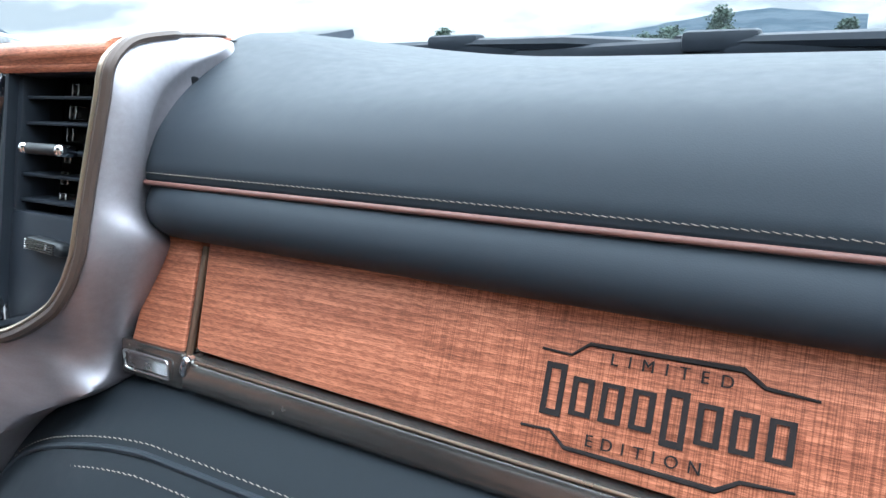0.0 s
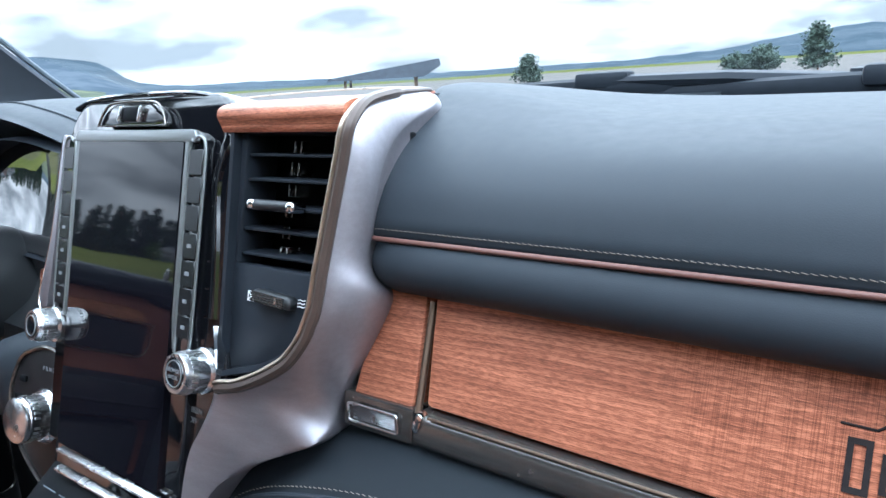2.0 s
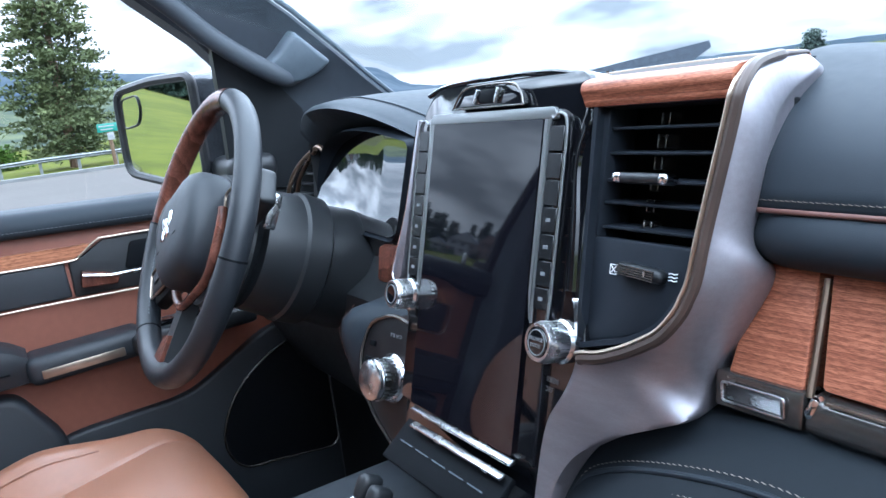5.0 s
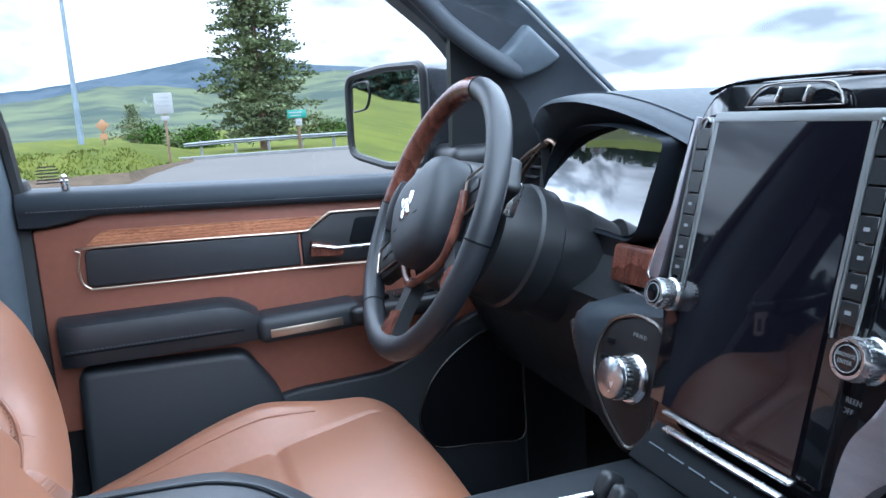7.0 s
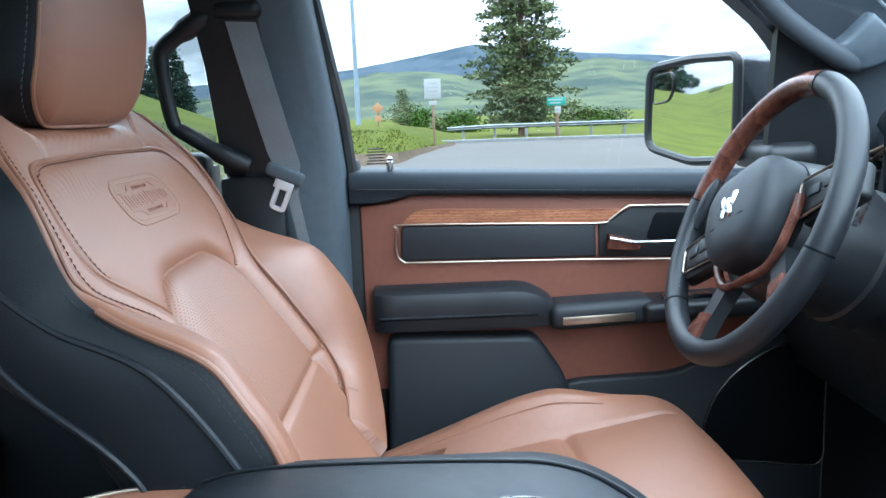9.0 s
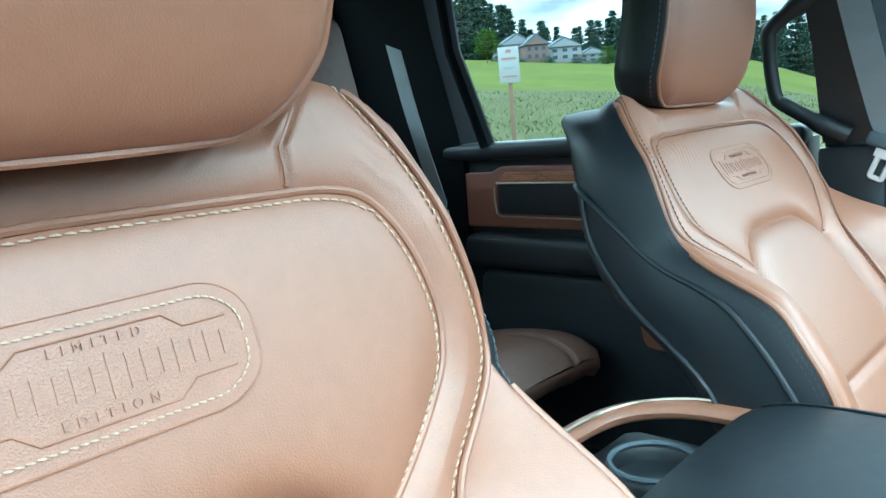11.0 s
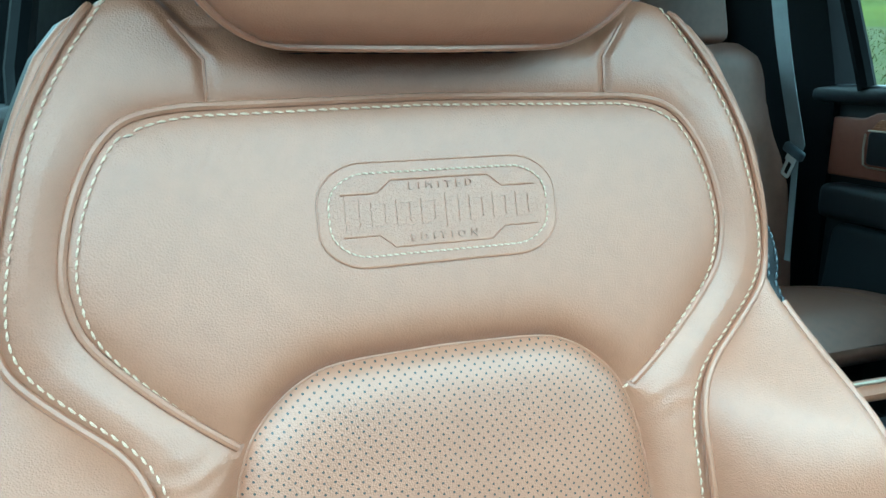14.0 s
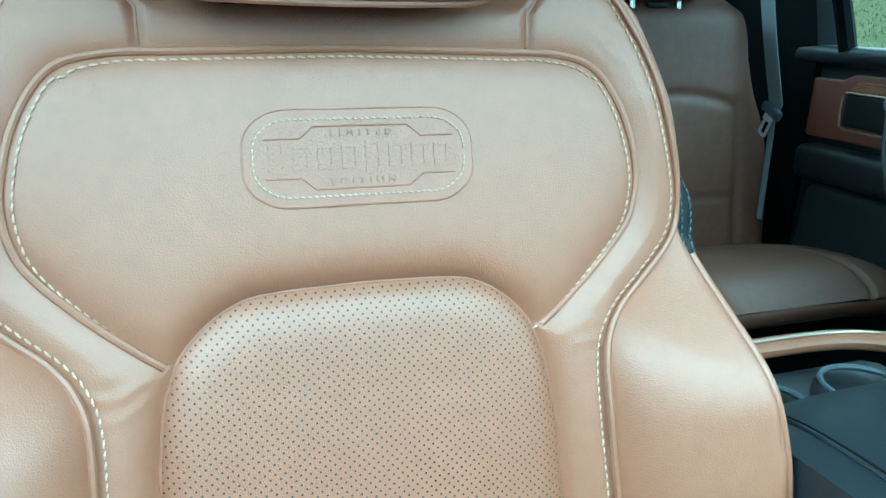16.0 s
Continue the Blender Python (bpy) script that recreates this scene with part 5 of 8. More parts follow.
def headrest(seat):
    n, m = 90, 90
    t = np.linspace(-1, 1, n)
    t = np.sign(t) * (1 - (1 - np.abs(t)) ** 1.8)
    A, V = np.meshgrid(t, t, indexing="ij")
    hw = np.interp(V, [-1, -0.6, -0.2, 0.2, 0.6, 1], [0.121, 0.129, 0.1305, 0.128, 0.121, 0.110])
    k = np.clip((np.abs(V) - 0.52) / 0.48, 0, 1)
    hw = hw - 0.048 * (1 - np.sqrt(np.maximum(0, 1 - k * k)))
    U, Z = A * hw, V * 0.105
    e = np.minimum((1 - np.abs(A)) * hw, (1 - np.abs(V)) * 0.105)
    H = 0.014 * (1 - np.exp(-e / 0.009)) + 0.016 * (1 - V ** 2) + 0.006 * (1 - A ** 2)
    P = np.stack([U, H + 0.02, Z], -1)
    head = grid_mesh("headrest", P, BROWN, seat, None, "saddle brown leather headrest")
    ring = [P[0, j] for j in range(m)] + [P[i, m - 1] for i in range(1, n)] + [P[n - 1, j] for j in range(m - 2, -1, -1)] + [P[i, 0] for i in range(n - 2, 0, -1)]
    ring = ring[::2]
    rings = []
    for depth, g in ((0.001, 1.0), (-0.005, 1.015), (-0.025, 1.03), (-0.050, 1.0), (-0.070, 0.9)):
        rings.append([(q[0] * g, q[1] + depth, q[2] * g) for q in ring])
    part("headrest_side", loft(rings), BLACK_LEATHER, head, "black sides of the headrest", sharp=2.0)
    part("headrest_edge", tube([Vector((q[0] * 1.004, q[1] + 0.001, q[2] * 1.004)) for q in ring], 0.0024, True, 8), BROWN, head, "rolled leather seam")
    part("headrest_stitching", stitches([Vector((q[0] * 1.022, q[1] - 0.009, q[2] * 1.022)) for q in ring + ring[:1]], 0.0075, 0.0052, 0.0008, (1, 0, 0)), GREY_THREAD, head)
    for x in (-0.055, 0.055):
        part("post", tube([(x, -0.02, -0.09), (x, -0.03, -0.155)], 0.0065, seg=12), CHROME, head, "chrome headrest post")
    part("post_guide", box(0.16, 0.03, 0.012, 0.005, m=pose(0, -0.030, -0.121)), BLACK_PLASTIC, head)
    return head


def cushion(seat):
    nx, ny = 150, 90
    a = np.linspace(-1, 1, nx)
    b = np.linspace(0, 1, ny)
    A, B = np.meshgrid(a, b, indexing="ij")
    Y = -0.05 + 0.56 * B
    hw = np.interp(B, [0, 0.2, 0.6, 0.74, 0.82, 0.88, 0.93, 0.97, 1.0], [0.235, 0.262, 0.270, 0.267, 0.259, 0.247, 0.230, 0.208, 0.180])
    X = A * hw
    bol = np.clip((np.abs(X) - 0.155) / 0.075, 0, 1)
    rise = 0.041 * np.exp(-np.where(B < 0.58, ((B - 0.58) / 0.30) ** 2, ((B - 0.58) / 0.17) ** 2))
    Z = -0.185 + 0.112 * B + rise * bol * bol * (3 - 2 * bol)
    Z -= 0.004 * np.exp(-((np.abs(X) - 0.214) / 0.004) ** 2) * np.clip((0.76 - B) * 12, 0, 1)
    Z -= 0.006 * np.exp(-((np.abs(X) - 0.160) / 0.005) ** 2) * np.clip((0.93 - B) * 10, 0, 1)
    Z -= 0.008 * np.exp(-((B - 0.62) / 0.012) ** 2) * (np.abs(X) < 0.158)
    Z += 0.010 * (1 - (X / 0.16) ** 2) * (np.abs(X) < 0.16)
    e = (1 - np.abs(A)) * hw
    r = 0.030
    Z -= np.where(e < r, r - np.sqrt(np.maximum(0, r * r - (r - np.minimum(e, r)) ** 2)), 0)
    f = (1 - B) * 0.56
    r = 0.085
    Z -= np.where(f < r, r - np.sqrt(np.maximum(0, r * r - (r - np.minimum(f, r)) ** 2)), 0)
    P = np.stack([X, Y, Z], -1)
    c = grid_mesh("cushion", P, BROWN, seat, None, "saddle brown leather seat cushion")
    ring = [P[0, j] for j in range(ny)] + [P[i, ny - 1] for i in range(1, nx)] + [P[nx - 1, j] for j in range(ny - 2, -1, -1)] + [P[i, 0] for i in range(nx - 2, 0, -1)]
    ring = ring[::2]
    rings = [[(q[0] * g, q[1] - 0.03 * (1 - g), q[2] * k + z * (1 - k)) for q in ring] for g, k, z in ((1.0, 1.0, 0), (1.01, 0.8, -0.22), (1.0, 0.3, -0.25), (0.96, 0.0, -0.29))]
    part("cushion_skirt", loft(rings), BROWN, c, "brown leather cushion sides", sharp=2.0)
    part("seat_base", box(0.46, 0.46, 0.12, 0.03, m=pose(0, 0.19, -0.345)), BLACK_PLASTIC, c, "black seat base")
    for sgn in (1, -1):
        i = 0
        line = [Vector((sgn * 0.207, y, float(np.interp(y, Y[0], Z[int(nx * (0.5 + 0.5 * 0.207 / 0.268)), :])) + 0.0008)) for y in np.linspace(0.03, 0.365, 24)]
        part("cushion_welt", tube(line, 0.0016), BROWN, c)
    return c


front_seat(pose(0.43, -0.416, 1.0), "saddle brown leather front seat with black sides and embossed patch", pose(0, 0, 0, 15.1), 0.0, 0.45, pose(0.010, -0.072, 0.539, -12, 0, 0), THREAD)
front_seat(pose(-0.46, -0.367, 1.067), "reclined saddle brown leather driver seat with black sides", pose(0, -0.0255, -0.021, 34.0), 0.58, 0.40, pose(-0.006, -0.285, 0.463, -8, 0, 0), BROWN_THREAD)


# ---- steering wheel and instruments ----
def steering_wheel():
    w = thing("steering_wheel", pose(-0.504, 0.146, 1.278, -24, 0, 0), "black leather and walnut steering wheel with padded hub", "steering wheel")
    R, r = 0.1765, 0.0152

    def arc(a0, a1, n=24, rad=R, y=0.0):
        return [(rad * math.sin(radians(a0 + (a1 - a0) * i / n)), y, rad * math.cos(radians(a0 + (a1 - a0) * i / n))) for i in range(n + 1)]

    part("rim_top", tube(arc(-90, 8), r, seg=14, up=(0, 1, 0)), WOOD_WHEEL, w, "polished walnut rim section")
    for a0, a1, k in ((8, 93, 1.02), (93, 215, 1.04), (215, 270, 1.05)):
        part("rim_leather", tube(arc(a0, a1), r * k, seg=14, up=(0, 1, 0)), BLACK_LEATHER, w, "black leather rim")
    for a in (8, 93, 215, 270):
        part("rim_seam", tube(arc(a - 0.4, a + 0.4, 2), r * 1.07, seg=14, up=(0, 1, 0)), DEEP_BLACK, w)
    part("rim_stitching", stitches(arc(222, 266, 20, R - r * 0.98, -0.004), 0.006, 0.005, 0.0008, (0, -1, 0)), GREY_THREAD, w)
    # hub and spokes stand turned with the wheel
    turned = pose(0, 0, 0, 0, -32, 0)
    hub = rounded([(-0.088, 0.046), (-0.058, 0.072), (0.058, 0.072), (0.088, 0.046), (0.086, -0.020), (0.050, -0.070), (-0.050, -0.070), (-0.086, -0.020)], 0.034, 6)
    hub = [(x * 0.86, z * 0.94) for x, z in hub]
    part("hub", loft([[(x * g, y, z * g) for x, z in hub] for g, y in ((0.97, 0.030), (1.0, 0.010), (1.0, -0.006), (0.975, -0.015), (0.92, -0.022), (0.82, -0.0275), (0.6, -0.032), (0.3, -0.0335))]), BLACK_SOFT, w, "padded black hub cover", sharp=1.2)
    part("hub_back", lathe([(0.085, 0.02), (0.092, 0.05), (0.07, 0.075)], 28), BLACK_PLASTIC, w)
    # walnut collar under the hub, from spoke to spoke
    low = [q for q in spline([(0.100, -0.004, 0), (0.094, -0.030, 0), (0.058, -0.082, 0), (0.0, -0.088, 0), (-0.058, -0.082, 0), (-0.094, -0.030, 0), (-0.100, -0.004, 0)], 6)]
    part("hub_collar", tube([(p.x * 0.86, 0.006, p.y * 0.93) for p in low], 0.0060, seg=10, up=(0, 1, 0)), WOOD_WHEEL, w, "walnut collar under the hub")
    for sx in (-1, 1):
        sink, end = (0.016, 0.162) if sx > 0 else (0.0, 0.176)
        part("spoke", prism(rounded([(sx * 0.070, 0.026), (sx * end, 0.016), (sx * end, -0.030), (sx * 0.070, -0.034)], 0.008), 0.022, pose(0, 0.004 + sink, 0), 0.006), BLACK_PLASTIC, w, "")
        sw = part("switch_pad", prism(rounded([(sx * 0.080, 0.020), (sx * 0.156, 0.014), (sx * 0.150, -0.022), (sx * 0.080, -0.026)], 0.008), 0.010, pose(0, -0.004 + sink, 0), 0.003), BLACK_PLASTIC, w, "black switch pad")
        part("switch_rim", tube([(x, -0.0035 + sink, z) for x, z in rounded([(sx * 0.076, 0.023), (sx * 0.161, 0.016), (sx * 0.154, -0.026), (sx * 0.076, -0.030)], 0.008)], 0.0018, True, 6), GOLD, sw, "champagne rim")
        for i in range(2):
            part("switch", box(0.020, 0.003, 0.013, 0.003, m=pose(sx * (0.104 + 0.026 * i), -0.0050 + sink, -0.002, 0, sx * 5, 0)), BLACK_SOFT, sw)
    part("thumb_grip", tube(arc(-104 + 32, -76 + 32, 8, R - r * 1.3, 0.0), [0.004, 0.007, 0.009, 0.010, 0.010, 0.010, 0.009, 0.007, 0.004], seg=10, up=(0, 1, 0)), BLACK_LEATHER, w)
    for sx in (-1, 1):
        part("spoke_arm", loft([[(sx * 0.040, 0.010, -0.070), (sx * 0.066, 0.010, -0.060), (sx * 0.066, 0.030, -0.060), (sx * 0.040, 0.030, -0.070)], [(sx * 0.060, 0.004, -0.110), (sx * 0.084, 0.004, -0.100), (sx * 0.084, 0.022, -0.100), (sx * 0.060, 0.022, -0.110)], [(sx * 0.076, -0.004, -0.158), (sx * 0.114, -0.004, -0.138), (sx * 0.114, 0.014, -0.138), (sx * 0.076, 0.014, -0.158)]]), BLACK_PLASTIC, w, "black spoke")
        part("spoke_trim", loft([[(sx * 0.062, -0.001, -0.112), (sx * 0.084, -0.001, -0.104), (sx * 0.084, 0.008, -0.104), (sx * 0.062, 0.008, -0.112)], [(sx * 0.077, -0.008, -0.152), (sx * 0.110, -0.008, -0.134), (sx * 0.110, 0.004, -0.134), (sx * 0.077, 0.004, -0.152)]]), WOOD_WHEEL, w, "walnut spoke inlay")
    # emblem drawn as a plain pale shield
    b = bmesh.new()
    for sx in (-1, 1):
        box(0.011, 0.004, 0.020, 0.003, m=pose(sx * 0.0115, -0.0335, 0.011, 0, sx * 22, 0), bm=b)
        box(0.010, 0.004, 0.014, 0.003, m=pose(sx * 0.0075, -0.0345, -0.006, 0, -sx * 18, 0), bm=b)
    box(0.011, 0.004, 0.012, 0.003, m=pose(0, -0.0345, 0.008), bm=b)
    part("emblem", b, CHROME, w, "plain chrome emblem")
    for x in (-0.030, 0.030):
        part("hub_mark", box(0.011, 0.0012, 0.0012, 0, m=pose(x, -0.0325, -0.018)), DEEP_BLACK, w)
    for o in w.children:
        if not o.name.startswith("rim"):
            o.matrix_basis = turned
    return w


steering_wheel()


def steering_column():
    c = thing("steering_column", pose(-0.485, 0.20, 1.254, -24, 0, 0), "black steering column shroud with shift paddle", "steering column")
    part("shroud", lathe([(0.056, 0.0), (0.078, 0.004), (0.083, 0.05), (0.079, 0.09), (0.084, 0.15), (0.088, 0.24)], 40), BLACK_PLASTIC, c, "black column shroud")
    part("collar", lathe([(0.083, 0.052), (0.0865, 0.056), (0.0865, 0.085), (0.080, 0.09)], 40), BLACK_PLASTIC, c)
    part("paddle", box(0.010, 0.016, 0.044, 0.004, m=pose(0.098, -0.008, 0.052)), SATIN_CHROME, c, "satin shift paddle")
    return c


steering_column()


def instrument_cluster():
    c = thing("instrument_cluster", pose(-0.44, 0.33, 1.33), "hooded instrument cluster with reflective lens", "instrument cluster")
    # hood: a deep rolled brim over an arch, leather on top
    xs = np.linspace(-0.150, 0.265, 41)
    crest = spline([(-0.170, 0.040, 0), (-0.150, 0.066, 0), (-0.125, 0.082, 0), (-0.084, 0.091, 0), (-0.02, 0.0925, 0), (0.034, 0.088, 0), (0.10, 0.075, 0), (0.156, 0.057, 0), (0.198, 0.040, 0), (0.265, 0.012, 0)], 6)
    arch = spline([(-0.235, -0.10, 0), (-0.18, -0.050, 0), (-0.142, 0.006, 0), (-0.085, 0.038, 0), (-0.006, 0.051, 0), (0.060, 0.053, 0), (0.125, 0.042, 0), (0.172, 0.025, 0), (0.265, -0.03, 0)], 6)
    rings, seam = [], []
    for x in xs:
        t = (x - 0.015) / 0.25
        top = float(np.interp(x, [q.x for q in crest], [q.y for q in crest]))
        under = float(np.interp(x, [q.x for q in arch], [q.y for q in arch]))
        lip = -0.006 + 0.045 * t * t
        rings.append([(x, lip, 0.82 * top + 0.18 * under), (x, lip + 0.002, top - 0.006), (x, lip + 0.010, top - 0.002), (x, lip + 0.030, top + 0.001), (x, lip + 0.09, top + 0.003), (x, 0.24, top), (x, 0.32, min(top - 0.02, 0.05)), (x, 0.32, under - 0.02), (x, 0.08, under - 0.006), (x, lip + 0.036, under), (x, lip + 0.016, 0.5 * top + 0.5 * under)])
        seam.append(Vector((x, lip + 0.045, top + 0.0022)))
    part("hood", loft(rings), DASH_LEATHER, c, "stitched black leather hood", sharp=1.2)
    part("hood_seam", tube(seam[2:-2], 0.0012, seg=6), DASH_LEATHER, c)
    part("hood_stitching", stitches([q + Vector((0, 0.004, 0)) for q in seam[2:-2]], 0.006, 0.0042, 0.0005, (0, 0, 1)), GREY_THREAD, c)
    # lens: hollow from top to bottom, so that it mirrors the side window upside down
    lens = rounded([(-0.140, -0.078), (-0.122, -0.012), (-0.088, 0.030), (-0.02, 0.050), (0.070, 0.052), (0.172, 0.036), (0.112, -0.078)][::-1], [0.02, 0.012, 0.05, 0.05, 0.04, 0.03, 0.02], 6)
    b = bmesh.new()
    z0, z1, rows, cols = -0.078, 0.0505, 40, 24
    grid = []
    for i in range(rows + 1):
        z = z0 + (z1 - z0) * i / rows
        cross = []
        for (ax, az), (bx, bz) in zip(lens, lens[1:] + lens[:1]):
            if (az > z) != (bz > z):
                cross.append(ax + (bx - ax) * (z - az) / (bz - az))
        lo, hi = (min(cross), max(cross)) if len(cross) > 1 else (-0.1, 0.06)
        u = z - z0
        across = [lo + (hi - lo) * j / cols for j in range(cols + 1)]
        grid.append([b.verts.new((x, 0.018 + 0.540 * u - 2.15 * u * u - 0.11 * x - 1.0 * max(0.0, 0.05 - x) ** 2, z)) for x in across])
    for i in range(rows):
        for j in range(cols):
            b.faces.new((grid[i][j], grid[i][j + 1], grid[i + 1][j + 1], grid[i + 1][j]))
    part("lens", b, CLUSTER_LENS, c, "glossy hollow lens mirroring the window", m=pose(0.0, 0.0, 0.0), sharp=2.0)
    rings = [[Vector((x * g + 0.001, y + 0.10 * min(0.15, max(0.0, 0.05 - x)), z * g)) for x, z in lens] for g, y in ((0.985, 0.044), (1.0, 0.030), (1.02, 0.012), (1.05, 0.004), (1.09, 0.012), (1.12, 0.06))]
    part("lens_frame", loft(rings, cap=False), VENT_BLACK, c, "black lens frame", sharp=1.2)
    part("back_plate", prism([(x * 1.08, z * 1.08) for x, z in lens], 0.01, pose(0, 0.065, 0)), DEEP_BLACK, c)
    part("nameplate", box(0.036, 0.002, 0.006, 0.001, m=pose(0.095, 0.030, 0.043, -6, 0, 0)), SATIN_CHROME, c)
    hump = [Vector((0.03 + 0.085 * math.cos(a), 0.016, -0.112 + 0.036 * math.sin(a))) for a in [math.pi * i / 16 for i in range(17)]]
    part("column_hump", loft([[p, p + Vector((0, 0.10, 0)), Vector((p.x, 0.116, -0.125)), Vector((p.x, 0.016, -0.125))] for p in hump]), BLACK_PLASTIC, c, "black hump over the column")
    # cheeks beside the lens, down to the column
    for x, sgn, out in ((-0.142, -1, 0.010), (0.205, 1, 0.075)):
        low = 0.028 if sgn > 0 else 0.004
        part("cheek", loft([[(x + sgn * out, 0.035, 0.060), (x + sgn * out, 0.2, 0.060), (x + sgn * 0.01, 0.2, 0.050), (x + sgn * 0.01, 0.025, 0.050)],
                            [(x + sgn * 0.8 * out, 0.025, 0.0), (x + sgn * 0.8 * out, 0.2, 0.0), (x - sgn * 0.5 * low, 0.2, 0.0), (x - sgn * 0.5 * low, 0.020, 0.0)],
                            [(x + sgn * 0.02, 0.020, -0.085), (x + sgn * 0.02, 0.2, -0.085), (x - sgn * low, 0.2, -0.085), (x - sgn * low, 0.025, -0.085)]]), BLACK_PLASTIC, c)
    return c


instrument_cluster()


def driver_vent():
    v = thing("driver_vent", pose(-0.655, 0.360, 1.310, 0, 0, 0), "tall slanted driver air vent with bronze rim", "air vent")
    ring = rounded([(-0.090, -0.050), (-0.052, -0.004), (0.000, 0.025), (0.085, 0.053), (0.104, 0.046), (0.070, -0.010), (0.040, -0.055)], [0.004, 0.03, 0.04, 0.01, 0.008, 0.03, 0.006], 4)
    part("body", prism(ring, 0.05, pose(0, 0.006, 0)), DEEP_BLACK, v)
    part("rim", tube([(x, 0.0, z) for x, z in ring], 0.0038, True, 8), BRONZE, v, "bronze rim")
    part("centre_blade", tube(spline([(-0.036, -0.003, -0.048), (0.000, -0.003, 0.002), (0.082, -0.003, 0.048)], 6), 0.0040, flat=0.6), BRONZE, v, "bronze centre blade")
    for i in range(5):
        z = -0.038 + 0.016 * i
        part("slat", box(0.076 - 0.008 * i, 0.010, 0.003, 0.001, m=pose(0.004 + 0.9 * z + 0.010, 0.004, z)), BLACK_PLASTIC, v)
    part("slide_tab", box(0.010, 0.008, 0.006, 0.002, m=pose(-0.040, -0.003, -0.028)), CHROME, v)
    return v


driver_vent()


def driver_dash():
    d = thing("driver_dash", pose(0, 0, 0), "black driver side dashboard with walnut insert and knee panel", "dashboard")
    top = [(0.47, 1.375), (0.48, 1.390), (0.62, 1.395), (0.86, 1.385), (0.86, 1.30), (0.47, 1.30)]
    part("top_pad", sweep_profile(top, [-0.80, -0.6, -0.3, -0.1, 0.1, 0.22]), DASH_LEATHER, d, "black leather top pad")
    mid = [(0.365, 1.245), (0.33, 1.20), (0.30, 1.18), (0.30, 1.10), (0.36, 0.98), (0.40, 0.98), (0.47, 1.31), (0.47, 1.25)]
    part("mid_panel", sweep_profile(mid, [-0.80, -0.5, -0.3, -0.15]), BLACK_PLASTIC, d, "black knee panel")
    part("walnut_insert", box(0.100, 0.02, 0.046, 0.006, m=pose(-0.290, 0.330, 1.224, -12, 0, 6)), WOOD_WHEEL, d, "small walnut insert")
    part("insert_rail", tube(spline([(-0.318, 0.316, 1.200), (-0.284, 0.312, 1.199), (-0.240, 0.304, 1.197)], 6), 0.0025), SATIN_CHROME, d)
    rings = []
    for x in np.linspace(-0.345, -0.150, 14):
        e = max(0.0, (-0.275 - x) / 0.07)
        g = min(1.0, max(0.0, (x + 0.262) / 0.04))
        k = 0.075 * e * e + 0.030 * g * g * (3 - 2 * g)
        rings.append([(x, 0.275 + k, 1.200 - 0.02 * e), (x, 0.250 + k, 1.198 - 0.02 * e), (x, 0.236 + k, 1.186 - 0.01 * e), (x, 0.232 + k, 1.165), (x, 0.238 + k, 1.120), (x, 0.255 + k, 1.070), (x, 0.285 + k, 1.020), (x, 0.40, 1.020), (x, 0.40, 1.200)])
    part("knee_bolster", loft(rings), DASH_LEATHER, d, "stitched black knee pad", sharp=1.3)
    part("bolster_stitching", stitches(spline([(-0.278, 0.250, 1.199), (-0.284, 0.236, 1.184), (-0.288, 0.234, 1.165), (-0.284, 0.241, 1.115)], 8), 0.006, 0.0042, 0.0005, (-0.5, -0.8, 0)), BROWN_THREAD, d)
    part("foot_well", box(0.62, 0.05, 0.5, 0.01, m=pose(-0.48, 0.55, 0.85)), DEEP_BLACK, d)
    part("column_lever", tube([(-0.335, 0.262, 1.160), (-0.285, 0.242, 1.146)], [0.005, 0.007]), DARK_METAL, d)
    return d


driver_dash()


def gear_selector():
    g = thing("gear_selector", pose(-0.176, 0.243, 1.158, -14, 0, 6), "rotary gear selector on a satin black panel", "gear selector")
    oval = rounded([(-0.066, 0.002), (-0.050, 0.036), (-0.012, 0.049), (0.026, 0.043), (0.034, 0.0), (0.030, -0.062), (0.008, -0.084), (-0.034, -0.058), (-0.060, -0.030)], 0.014, 5)
    part("panel", prism(oval, 0.03, pose(0, 0, 0), 0.003), GEAR_BLACK, g, "satin black panel")
    part("panel_rim", tube([(x, -0.001, z) for x, z in oval], 0.0022, True, 6), DARK_METAL, g)
    k = knob("dial", g, pose(-0.004, 0.0, -0.014), 0.0205, 0.028, face=None)
    part("dial_cap", lathe([(0.0203, -0.026), (0.0198, -0.0285), (0.0180, -0.0298), (0.001, -0.0303)], 32, pose(-0.004, 0, -0.014)), SATIN_CHROME, k, "domed satin cap")
    part("dial_ring", lathe([(0.0240, 0.0), (0.0250, -0.003), (0.0230, -0.006)], 32, pose(-0.004, 0, -0.014)), CHROME, k)
    lettering("gear_letters", "PRND", 0.0058, pose(-0.004, -0.0006, 0.028), GREY_PRINT, g, 0.0002, 1.5)
    for x, z in ((-0.044, 0.014), (-0.050, -0.004)):
        part("mode_button", box(0.010, 0.003, 0.006, 0.001, m=pose(x, -0.0012, z)), DEEP_BLACK, g)
    return g


gear_selector()


